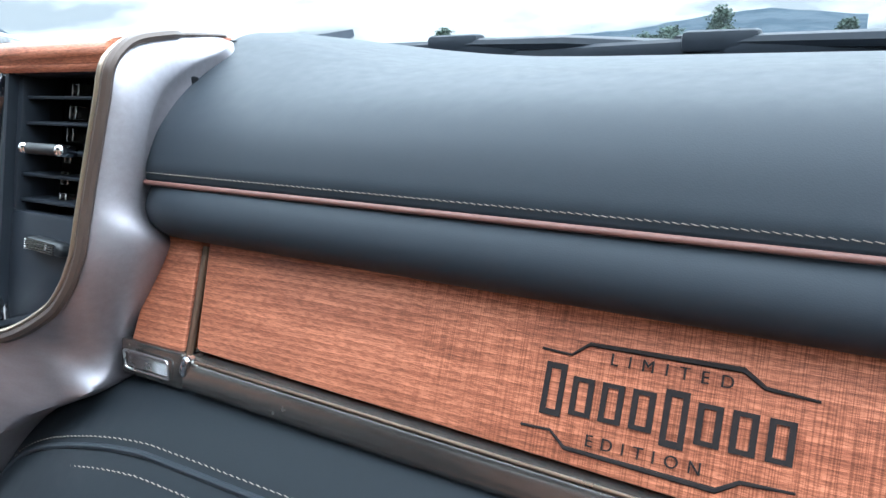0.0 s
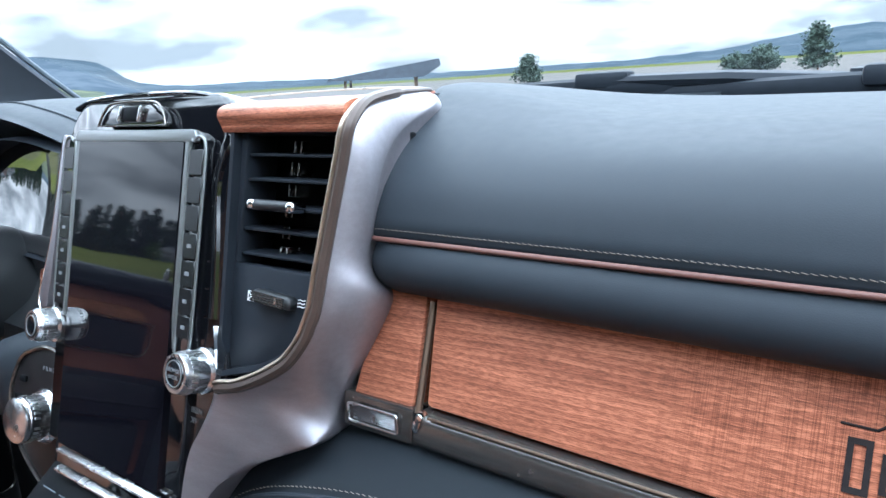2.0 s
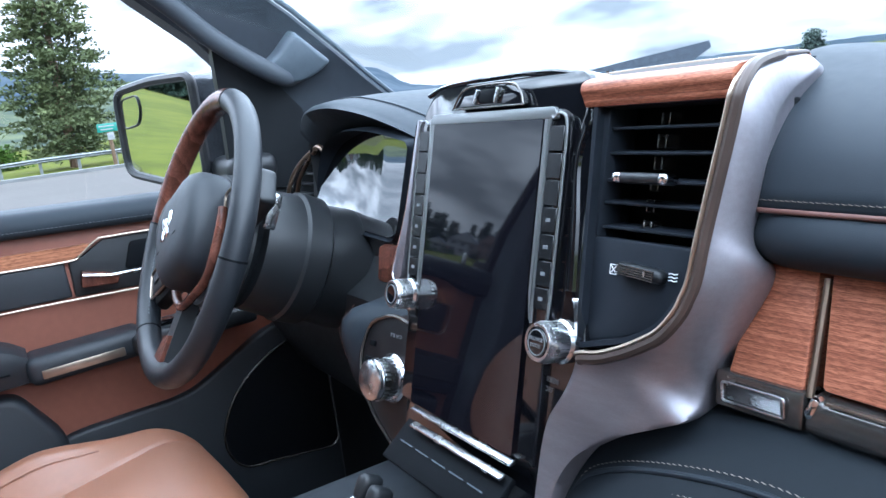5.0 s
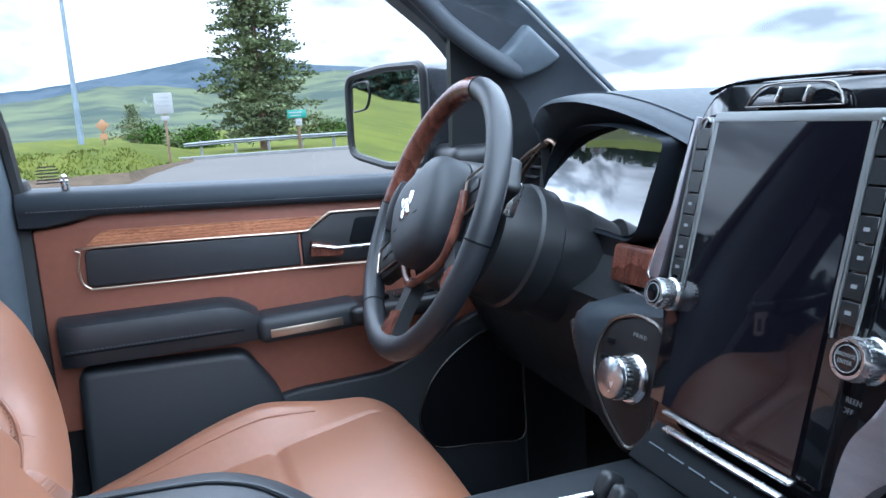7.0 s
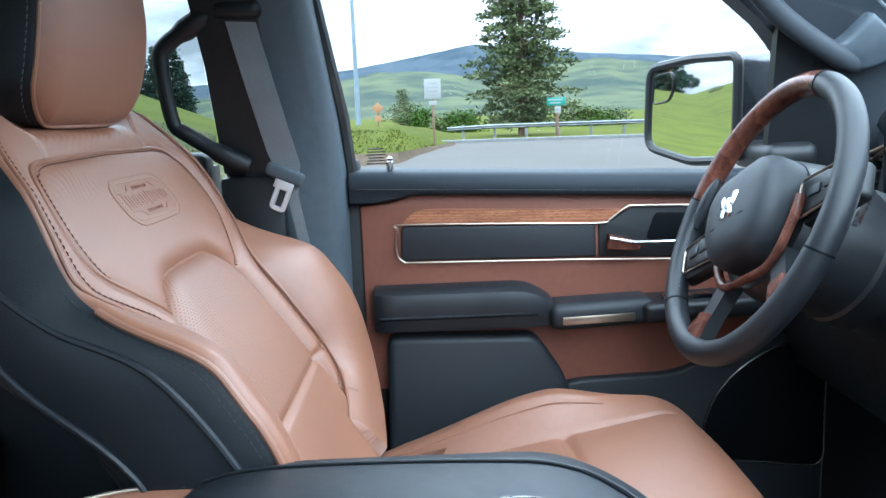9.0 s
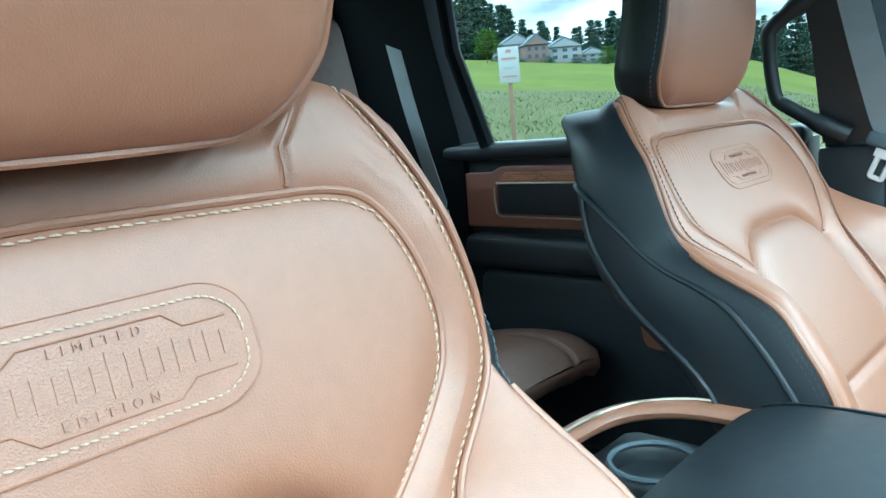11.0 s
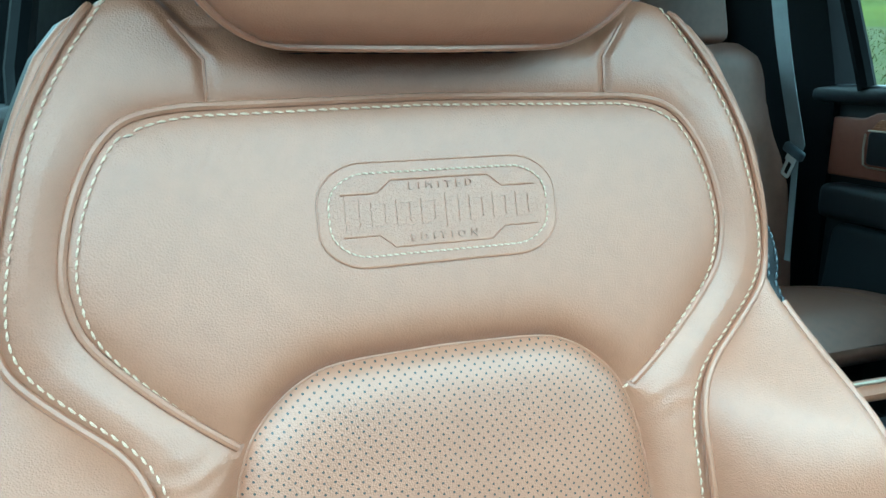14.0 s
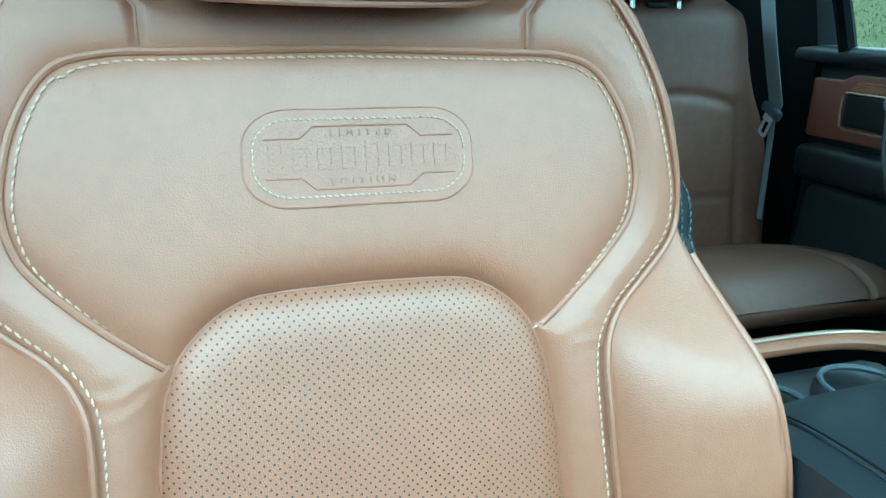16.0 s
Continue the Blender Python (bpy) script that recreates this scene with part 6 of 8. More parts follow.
# ---- driver door ----
def driver_door():
    d = thing("driver_door", pose(0, 0, 0), "driver door trim in brown, black and walnut with armrest", "door")
    X = -0.83

    def slab(poly, x0, depth, r=0.004, seg=3):
        """A plate in the door's plane: outline in (y, z), front face at x0, reaching outward."""
        b = prism(poly, depth, None, r, seg)
        for v in b.verts:
            v.co = Vector((x0 - v.co.y, v.co.x, v.co.z))
        return b

    # carrier
    part("carrier", slab([(-0.395, 0.66), (0.60, 0.66), (0.60, 1.24), (0.33, 1.300), (-0.385, 1.325)], X - 0.022, 0.06), BLACK_PLASTIC, d)
    part("brown_panel", slab(rounded([(-0.372, 0.95), (0.36, 0.95), (0.36, 1.275), (-0.28, 1.290), (-0.315, 1.277), (-0.372, 1.272)], [0.01, 0.01, 0.01, 0.02, 0.02, 0.006], 4), X - 0.006, 0.02), DOOR_BROWN, d, "brown leather door panel")
    # black sill roll with its stitched seam
    sec = [(p.x, p.y) for p in spline([(-0.012, -0.020), (0.008, -0.018), (0.016, -0.009), (0.014, 0.006), (0.002, 0.018), (-0.02, 0.022)], 5)] + [(-0.06, 0.022), (-0.06, -0.02)]
    rings = []
    for y in np.linspace(-0.385, 0.36, 24):
        z = 1.3115 - 0.030 * (y + 0.385) / 0.745
        drop = 0.016 * (1 / (1 + math.exp((y + 0.315) / 0.012)))
        rings.append([(X + sx, y, z + sz - (drop if sz < -0.014 else 0)) for sx, sz in sec])
    part("sill_roll", loft(rings), DASH_LEATHER, d, "black stitched leather sill")
    part("sill_stitching", stitches([(X + 0.0165, y, 1.3035 - 0.030 * (y + 0.385) / 0.745) for y in np.linspace(-0.37, 0.3, 10)], 0.006, 0.0042, 0.0006, (1, 0, 0)), GREY_THREAD, d)
    part("lock_pin", lathe([(0.006, 0.0), (0.006, -0.014), (0.0035, -0.016), (0.005, -0.020), (0.001, -0.024)], 12, pose(X - 0.012, -0.318, 1.330, -90, 0, 0)), SATIN_CHROME, d, "chrome lock pin")
    # walnut strip, black panel and its bright frame
    part("walnut_strip", slab(rounded([(-0.303, 1.2405), (0.034, 1.2305), (0.066, 1.2515), (-0.262, 1.2640), (-0.282, 1.2610)], [0.004, 0.01, 0.004, 0.01, 0.01], 4), X + 0.002, 0.02, 0.0012, 1), WOOD_DOOR, d, "walnut veneer strip")
    frame_line = spline([(-0.300, 1.176), (-0.311, 1.186), (-0.314, 1.208), (-0.310, 1.232), (-0.298, 1.2395), (-0.10, 1.2345), (0.025, 1.2305), (0.045, 1.237), (0.072, 1.2555), (0.10, 1.2575), (0.30, 1.251)], 6)
    part("bright_line", tube([(X + 0.004, p.x, p.y) for p in frame_line], 0.0018), GOLD, d, "champagne trim line")
    part("bright_line", tube([(X + 0.004, y, z) for y, z in ((-0.302, 1.1755), (0.0, 1.170), (0.30, 1.160))], 0.0018), GOLD, d, "champagne trim line")
    part("black_insert", slab(rounded([(-0.306, 1.1785), (0.022, 1.1735), (0.020, 1.2280), (-0.304, 1.2365)], [0.010, 0.003, 0.003, 0.010], 4), X + 0.002, 0.02, 0.004), BLACK_LEATHER, d, "black leather insert")
    # handle recess
    part("handle_recess", slab(rounded([(0.026, 1.172), (0.30, 1.163), (0.30, 1.250), (0.080, 1.2545), (0.048, 1.234), (0.026, 1.229)], 0.004), X - 0.001, 0.02, 0.003), BLACK_PLASTIC, d)
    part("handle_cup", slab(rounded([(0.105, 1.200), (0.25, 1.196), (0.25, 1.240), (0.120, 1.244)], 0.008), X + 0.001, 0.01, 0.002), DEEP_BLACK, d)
    h = part("door_handle", slab(rounded([(0.036, 1.188), (0.088, 1.184), (0.094, 1.196), (0.078, 1.203), (0.040, 1.213)], 0.003), X + 0.022, 0.022, 0.003), WOOD_WHEEL, d, "walnut and chrome door handle")
    part("handle_lever", tube([(X + 0.022, 0.040, 1.2075), (X + 0.024, 0.080, 1.1995), (X + 0.02, 0.20, 1.1975)], 0.003), SATIN_CHROME, h)
    # armrest
    arm = []
    for y in np.linspace(-0.352, -0.058, 16):
        t = max(0, (y + 0.12) / 0.062)
        out = 0.055 - 0.010 * t * t
        zt = 1.138 - 0.026 * t * t
        e = max(0, (-0.335 - y) / 0.017)
        out *= 1 - 0.25 * e * e
        arm.append([(X - 0.02, y, zt - 0.002), (X + out * 0.6, y, zt), (X + out * 0.92, y, zt - 0.008), (X + out, y, zt - 0.022), (X + out * 0.97, y, 1.088), (X + out * 0.85, y, 1.068), (X + out * 0.5, y, 1.062), (X - 0.02, y, 1.062)])
    part("armrest", loft(arm), BLACK_LEATHER, d, "padded black leather armrest")
    part("armrest_seam", tube([(X + 0.0545, y, 1.0905) for y in (-0.345, -0.2, -0.085)], 0.0016, seg=6), DEEP_BLACK, d)
    part("armrest_stitching", stitches([(X + 0.0555, y, 1.0945) for y in (-0.34, -0.2, -0.09)], 0.006, 0.0042, 0.0006, (1, 0, 0)), GREY_THREAD, d)
    # pull grip ahead of it with its bright inlay
    part("pull_grip", box(0.075, 0.172, 0.044, 0.014, 3, m=pose(X + 0.022, 0.022, 1.086, 2, 0, 0)), BLACK_SOFT, d, "black pull grip")
    part("pull_inlay", box(0.004, 0.118, 0.0135, 0.0015, m=pose(X + 0.0595, 0.014, 1.081, 2, 0, 0)), GOLD, d, "brushed champagne inlay")
    part("switch_pod", box(0.095, 0.20, 0.032, 0.010, 3, m=pose(X + 0.030, 0.185, 1.092, 2, 0, 0)), BLACK_PLASTIC, d, "window switch pod")
    for i in range(3):
        part("window_switch", box(0.022, 0.032, 0.010, 0.003, m=pose(X + 0.045, 0.14 + 0.045 * i, 1.110, 2, 0, 0)), GLOSS_BLACK, d)
        part("switch_edge", box(0.024, 0.003, 0.006, 0.001, m=pose(X + 0.045, 0.122 + 0.045 * i, 1.110)), SATIN_CHROME, d)
    # lower pocket
    part("lower_bin", slab(rounded([(-0.345, 0.70), (0.00, 0.70), (-0.030, 0.965), (-0.085, 1.048), (-0.335, 1.054)], [0.02, 0.02, 0.03, 0.02, 0.02], 4), X + 0.030, 0.05, 0.012), BLACK_SOFT, d, "black lower door bin")
    part("front_bin", slab(rounded([(-0.045, 0.66), (0.42, 0.66), (0.42, 1.060), (0.318, 1.050), (0.232, 1.002), (0.165, 0.966), (0.0, 0.960), (-0.035, 0.955)], [0.01, 0.01, 0.01, 0.05, 0.05, 0.05, 0.02, 0.01], 5), X + 0.012, 0.03, 0.008), BLACK_SOFT, d, "black moulded lower panel")
    ring = rounded([(0.200, 0.86), (0.222, 0.925), (0.262, 0.972), (0.328, 1.012), (0.41, 1.02), (0.415, 0.785), (0.30, 0.800), (0.225, 0.805)], 0.03, 5)
    sp = part("speaker_grille", slab(ring, X + 0.016, 0.008, 0.003), DEEP_BLACK, d, "black speaker grille")
    part("grille_rim", tube([(X + 0.0165, y, z) for y, z in ring], 0.0022, True, 6), DARK_METAL, sp)
    # window frame uprights and glass
    part("window_channel", tube([(X - 0.012, -0.383, 1.315), (X - 0.005, -0.392, 1.42), (X + 0.04, -0.425, 1.62), (X + 0.075, -0.445, 1.74)], 0.012, seg=8), RUBBER, d, "black window channel")
    g = part("pane", slab([(-0.39, 1.31), (0.30, 1.29), (0.26, 1.40), (-0.42, 1.40)], X - 0.015, 0.004, 0), GLASS, d, "clear door glass")
    b = bmesh.new()
    vs = [b.verts.new(p) for p in ((X - 0.015, -0.39, 1.31), (X - 0.015, 0.30, 1.29), (X + 0.075, -0.03, 1.75), (X + 0.085, -0.44, 1.76))]
    b.faces.new(vs)
    g2 = part("pane", b, GLASS, d, "clear door glass")
    bpy.data.objects.remove(g)
    g2.visible_shadow = False
    # mirror sail
    part("sail", loft([[(X - 0.012, 0.305, 1.29), (X - 0.012, 0.50, 1.28), (X - 0.03, 0.50, 1.28), (X - 0.03, 0.305, 1.29)], [(X + 0.02, 0.300, 1.42), (X + 0.02, 0.44, 1.42), (X, 0.44, 1.42), (X, 0.300, 1.42)], [(X + 0.06, 0.288, 1.545), (X + 0.06, 0.32, 1.545), (X + 0.04, 0.32, 1.545), (X + 0.04, 0.288, 1.545)]]), BLACK_PLASTIC, d, "black mirror sail")
    # faded maker's label on the glass
    b = bmesh.new()
    for i in range(6):
        box(0.002, 0.034 - 0.004 * (i % 3), 0.0022, 0, m=pose(X - 0.012, -0.340, 1.342 + 0.0048 * i), bm=b)
    part("glass_label", b, DARK_METAL, d, "small printed label bars")
    return d


# Mirrored door on the unseen passenger side, added to cut the light from there.
copy_thing(driver_door(), Matrix.Diagonal((-1, 1, 1, 1)))


def front_pillar():
    p = thing("front_pillar", pose(0, 0, 0), "slate grey front pillar with a moulded grab handle", "pillar", kind="structure")
    rings = []
    # stations up the pillar: front edge at the glass, then the face, then the rear edge at the door
    for (fx, fy, fz), (rx, ry, rz) in (((-0.830, 0.690, 1.370), (-0.850, 0.44, 1.300)), ((-0.812, 0.610, 1.432), (-0.835, 0.40, 1.380)), ((-0.800, 0.568, 1.463), (-0.825, 0.370, 1.425)), ((-0.787, 0.512, 1.509), (-0.812, 0.335, 1.470)),
                                       ((-0.776, 0.461, 1.549), (-0.798, 0.300, 1.512)), ((-0.767, 0.426, 1.576), (-0.788, 0.270, 1.542)), ((-0.745, 0.330, 1.640), (-0.765, 0.185, 1.605)), ((-0.715, 0.210, 1.712), (-0.735, 0.090, 1.680)), ((-0.680, 0.09, 1.775), (-0.70, -0.02, 1.745))):
        f, r = Vector((fx, fy, fz)), Vector((rx, ry, rz))
        out = Vector((-0.05, 0, 0))
        rings.append([f, f + Vector((0.010, -0.008, -0.004)), f.lerp(r, 0.14) + Vector((0.004, 0, 0)), f.lerp(r, 0.5) + Vector((-0.004, 0, 0)), f.lerp(r, 0.9), r, r + out, f + out])
    part("cover", loft(rings), SHADED_SLATE, p, "slate pillar cover darkened for shade", sharp=0.9)
    # Edge and foot keep the paler slate, as the lit parts of the pillar.
    part("glass_edge", tube([q[0] + Vector((0.002, 0.004, 0.004)) for q in rings], 0.005, seg=8), GREY_TRIM, p, "pale edge along the glass")
    # grab handle: a bar standing off the pillar, its foot a broad wedge
    bar = spline([(-0.790, 0.425, 1.470), (-0.772, 0.398, 1.474), (-0.763, 0.369, 1.488), (-0.756, 0.328, 1.512), (-0.750, 0.282, 1.545), (-0.742, 0.240, 1.582), (-0.728, 0.185, 1.628), (-0.708, 0.135, 1.672), (-0.700, 0.095, 1.705)], 5)
    part("grab_handle", tube(bar, [0.012 + 0.005 * min(1.0, i / 8) for i in range(len(bar))], flat=0.8, seg=12, up=(1, 0, 0)), SHADED_SLATE, p, "grey grab handle")
    foot = rounded([(0.423, 1.546), (0.491, 1.493), (0.468, 1.476), (0.436, 1.463), (0.408, 1.463), (0.388, 1.473), (0.372, 1.497), (0.395, 1.510)], [0.006, 0.008, 0.02, 0.02, 0.02, 0.015, 0.01, 0.02], 4)
    b = loft([[Vector((-0.80 + 0.28 * (z - 1.47) + dx, 0.430 + (y - 0.430) * g, 1.488 + (z - 1.488) * g)) for y, z in foot] for dx, g in ((-0.045, 1.12), (0.010, 1.05), (0.022, 1.0), (0.027, 0.93), (0.029, 0.8))])
    part("handle_foot", b, GREY_TRIM, p, "broad moulded foot of the handle", sharp=0.9)
    part("foot_seam", tube([(-0.757, 0.427, 1.532), (-0.762, 0.413, 1.512), (-0.770, 0.393, 1.482)], 0.0009, seg=6), DEEP_BLACK, p)
    top = loft([[(-0.715 + dx, 0.125 + a * 0.9, 1.690 + b) for a, b in ((-0.05, 0.03), (0.03, -0.035), (0.055, -0.02), (-0.01, 0.055))] for dx in (-0.05, 0.02)])
    part("handle_top", top, GREY_TRIM, p, "moulded upper end of the handle")


front_pillar()


def centre_pillar():
    p = thing("centre_pillar", pose(0, 0, 0), "slate grey centre pillar with belt slot and grab handle", "pillar", kind="structure")
    rings = []
    for z, y0, y1, x in ((0.64, -0.395, -0.60, -0.81), (1.0, -0.392, -0.585, -0.80), (1.30, -0.388, -0.575, -0.79), (1.335, -0.388, -0.575, -0.79), (1.45, -0.400, -0.58, -0.775), (1.60, -0.420, -0.595, -0.735), (1.78, -0.45, -0.62, -0.68)):
        rings.append([(x - 0.05, y0, z), (x - 0.002, y0 - 0.006, z), (x + 0.012, y0 - 0.030, z), (x + 0.014, y1 + 0.03, z), (x, y1, z), (x - 0.05, y1, z)])
    part("cover", loft(rings), GREY_TRIM, p, "slate grey pillar cover", sharp=1.0)
    part("door_seal", box(0.05, 0.05, 0.70, 0.01, m=pose(-0.862, -0.395, 1.0)), RUBBER, p, "black rubber door seal")
    part("lower_cover", box(0.03, 0.10, 0.56, 0.01, m=pose(-0.776, -0.530, 1.055, 0, 0, 0)), BLACK_PLASTIC, p, "black lower cover")
    part("slot_cover", loft([[(-0.768, -0.49, 1.34), (-0.768, -0.572, 1.34), (-0.80, -0.572, 1.34), (-0.80, -0.49, 1.34)], [(-0.742, -0.49, 1.50), (-0.742, -0.58, 1.50), (-0.78, -0.58, 1.50), (-0.78, -0.49, 1.50)], [(-0.690, -0.50, 1.70), (-0.690, -0.60, 1.70), (-0.73, -0.60, 1.70), (-0.73, -0.50, 1.70)]]), BLACK_PLASTIC, p, "black belt slot cover")
    line = [(-0.745, -0.545, 1.590), (-0.735, -0.580, 1.568), (-0.730, -0.632, 1.532), (-0.731, -0.641, 1.505), (-0.736, -0.634, 1.425), (-0.740, -0.618, 1.405), (-0.750, -0.560, 1.366), (-0.756, -0.530, 1.350)]
    part("grab_handle", tube(spline(line, 5), [0.017] * 8 + [0.013] * 8 + [0.0115] * 8 + [0.0125] * 5 + [0.016] * 7, seg=10, flat=0.9, up=(1, 0, 0)), BLACK_PLASTIC, p, "black moulded grab handle")
    return p


PILLAR = centre_pillar()
copy_thing(PILLAR, Matrix.Diagonal((-1, 1, 1, 1)))


def seat_belt(name, top, bottom, width, label, tongue=True, low=None, guide=True):
    s = thing(name, pose(0, 0, 0), label, "seat belt", "seat belts")
    t, b = Vector(top), Vector(bottom)
    side = Vector((0.0, 1.0, 0.0)) if abs(t.y - b.y) < 0.25 else Vector((1, 0, 0))
    pts = [t.lerp(b, i / 10) + Vector((0.006 * math.sin(i / 10 * math.pi), 0, 0)) for i in range(11)]
    if low:
        pts += [b.lerp(Vector(low), i / 6) for i in range(1, 7)]
    rings = []
    for i, p in enumerate(pts):
        w = width * (1 if i <= 10 else 0.35)
        d = side * w / 2 + Vector((0, 0, -0.2 * w * (1 if i < 11 else 0)))
        rings.append([p - d, p + d, p + d + Vector((0.0015, 0, 0)), p - d + Vector((0.0015, 0, 0))])
    part("webbing", loft(rings), BELT, s, "grey belt webbing")
    if guide:
        part("anchor", box(0.030, width * 1.5, 0.028, 0.012, 3, m=Matrix.Translation(t + Vector((-0.003, 0, 0.0))) @ pose(0, 0, 0, 0, 0, 0)), BLACK_PLASTIC, s, "black belt guide")
    if tongue:
        m = Matrix.Translation(b + Vector((0.008, 0.002, -0.024))) @ pose(0, 0, 0, -24, 0, 0)
        part("tongue_grip", box(0.014, width * 1.25, 0.022, 0.006, 3, m=m), GREY_TRIM, s, "grey tongue grip")
        part("tongue_neck", box(0.004, width * 0.62, 0.014, 0.0015, m=m @ pose(0.004, 0.004, -0.016)), BRIGHT_STEEL, s, "bright steel neck")
        ring = rounded([(-0.009, -0.017), (0.009, -0.017), (0.009, 0.017), (-0.009, 0.017)], 0.004, 3)
        part("tongue", tube([m @ Vector((0.004, x + 0.006, z - 0.036)) for x, z in ring], 0.0042, True, 6, flat=0.6, up=(1, 0, 0)), BRIGHT_STEEL, s, "bright steel belt tongue")
    return s


BELT_FRONT = seat_belt("seat_belt", (-0.728, -0.522, 1.580), (-0.738, -0.472, 1.362), 0.048, "grey seat belt with chrome tongue on the centre pillar", True, (-0.765, -0.42, 1.02))
copy_thing(BELT_FRONT, Matrix.Diagonal((-1, 1, 1, 1)))


# ---- centre console ----
def console():
    c = thing("centre_console", pose(0, 0, 0), "wide black centre console with padded armrest and cup holders", "console")
    part("body", box(0.335, 0.90, 0.44, 0.025, 3, m=pose(-0.025, -0.165, 0.845)), BLACK_SOFT, c, "black console body")
    # padded lid
    def lid(a, b):
        x = -0.192 + 0.334 * a
        y = -0.452 + 0.385 * b
        u, v = 2 * a - 1, 2 * b - 1
        front = 0.05 * max(0, b - 0.72) ** 2 / 0.08
        z = 1.1445 - 0.013 * abs(u) ** 4 - 0.016 * abs(v) ** 6 - front * 0.4 + 0.004 * (1 - u * u)
        y -= 0.030 * (abs(u) ** 3) * max(0, v) ** 2
        return (x, y, z)
    part("armrest_lid", solid_grid(lid, 28, 28, (0, 0, -0.055)), BLACK_LEATHER, c, "padded black leather lid")
    half = [(0.080, 0.02), (0.080, 0.25), (0.085, 0.45), (0.114, 0.69), (0.150, 0.80), (0.210, 0.878), (0.34, 0.935)]
    for inset, r, mat in ((0.0, 0.0018, BLACK_LEATHER), (0.010, 0.0012, DEEP_BLACK)):
        run = [(a + inset, b - inset * (b > 0.8)) for a, b in half]
        run = spline([Vector((a, b, 0)) for a, b in run + [(1 - a, b) for a, b in reversed(run)]], 6)
        part("lid_welt", tube([Vector(lid(q[0], q[1])) + Vector((0, 0, 0.0006)) for q in run], r, seg=6), mat, c)
    # pale badge drawn as a plain plate
    ring = rounded([(-0.029, -0.014), (-0.019, -0.0225), (0.019, -0.0225), (0.029, -0.014), (0.029, 0.014), (0.019, 0.0225), (-0.019, 0.0225), (-0.029, 0.014)], 0.006, 3)
    mm = pose(-0.051, -0.192, 1.1460, 90, 0, -4)
    bd = part("badge", prism(ring, 0.0055, mm, 0.0012), SATIN_CHROME, c, "pale satin metal badge")
    for i in range(4):
        part("badge_bar", box(0.0045, 0.0016, 0.020, 0.0005, m=mm @ pose(-0.014 + 0.0095 * i, 0.0058, 0)), DARK_METAL, bd)
    part("badge_rim", tube([mm @ Vector((x * 0.86, 0.0055, z * 0.84)) for x, z in ring], 0.0005, True, 5), DARK_METAL, bd)
    # rear tray with cup holders and its brown rim
    part("rear_tray", box(0.30, 0.16, 0.27, 0.02, 3, m=pose(-0.025, -0.535, 0.890)), BLACK_PLASTIC, c, "black rear tray")
    for x in (-0.085, 0.040):
        cup = part("cup_holder", lathe([(0.052, 0.055), (0.049, 0.004), (0.046, -0.001), (0.042, 0.0), (0.039, 0.006), (0.036, 0.046), (0.012, 0.048), (0.0008, 0.044)], 28, pose(x, -0.522, 1.078, -90, 0, 0)), BLACK_PLASTIC, c, "black cup holder")
        part("cup_rim", tube([(x + 0.043 * math.cos(q), -0.522 + 0.043 * math.sin(q), 1.0825) for q in [2 * math.pi * i / 28 for i in range(28)]], 0.003, True, 6), GREY_TRIM, cup)
    rim = spline([(-0.178, -0.448, 1.108), (-0.182, -0.54, 1.100), (-0.150, -0.612, 1.085), (-0.025, -0.628, 1.080), (0.10, -0.612, 1.085), (0.132, -0.54, 1.100), (0.128, -0.448, 1.108)], 7)
    part("brown_rim", tube(rim, 0.016, flat=0.7, seg=10), BROWN, c, "brown leather rim")
    part("bright_rim", tube([p + Vector((0, 0.006, 0.012)) for p in rim], 0.0022), GOLD, c, "champagne trim line")
    part("lid_edge", tube([(-0.185, -0.456, 1.105), (-0.025, -0.458, 1.114), (0.135, -0.456, 1.105)], 0.003), GOLD, c, "champagne trim line")
    # front tray with lids and rail under the stack
    part("front_tray", box(0.21, 0.20, 0.05, 0.012, 3, m=pose(-0.02, 0.10, 1.040, -8, 0, 0)), DEEP_BLACK, c, "black front tray")
    part("tray_rail", tube([(-0.150, -0.06, 1.062), (-0.140, 0.06, 1.062), (-0.118, 0.165, 1.070)], 0.004), SATIN_CHROME, c, "bright tray rail")
    part("tray_rail", tube([(0.098, -0.06, 1.062), (0.094, 0.06, 1.062), (0.082, 0.165, 1.070)], 0.004), SATIN_CHROME, c, "bright tray rail")
    for i in range(4):
        part("toggle", box(0.016, 0.022, 0.026, 0.006, 3, m=pose(-0.098 + 0.026 * i, 0.160 - 0.004 * i, 1.088, -30, 0, 0)), BLACK_PLASTIC, c, "dark toggle switch")
    part("tray_switch", box(0.040, 0.050, 0.012, 0.005, 3, m=pose(-0.03, 0.105, 1.072, -12, 0, 0)), BLACK_PLASTIC, c)
    return c


console()


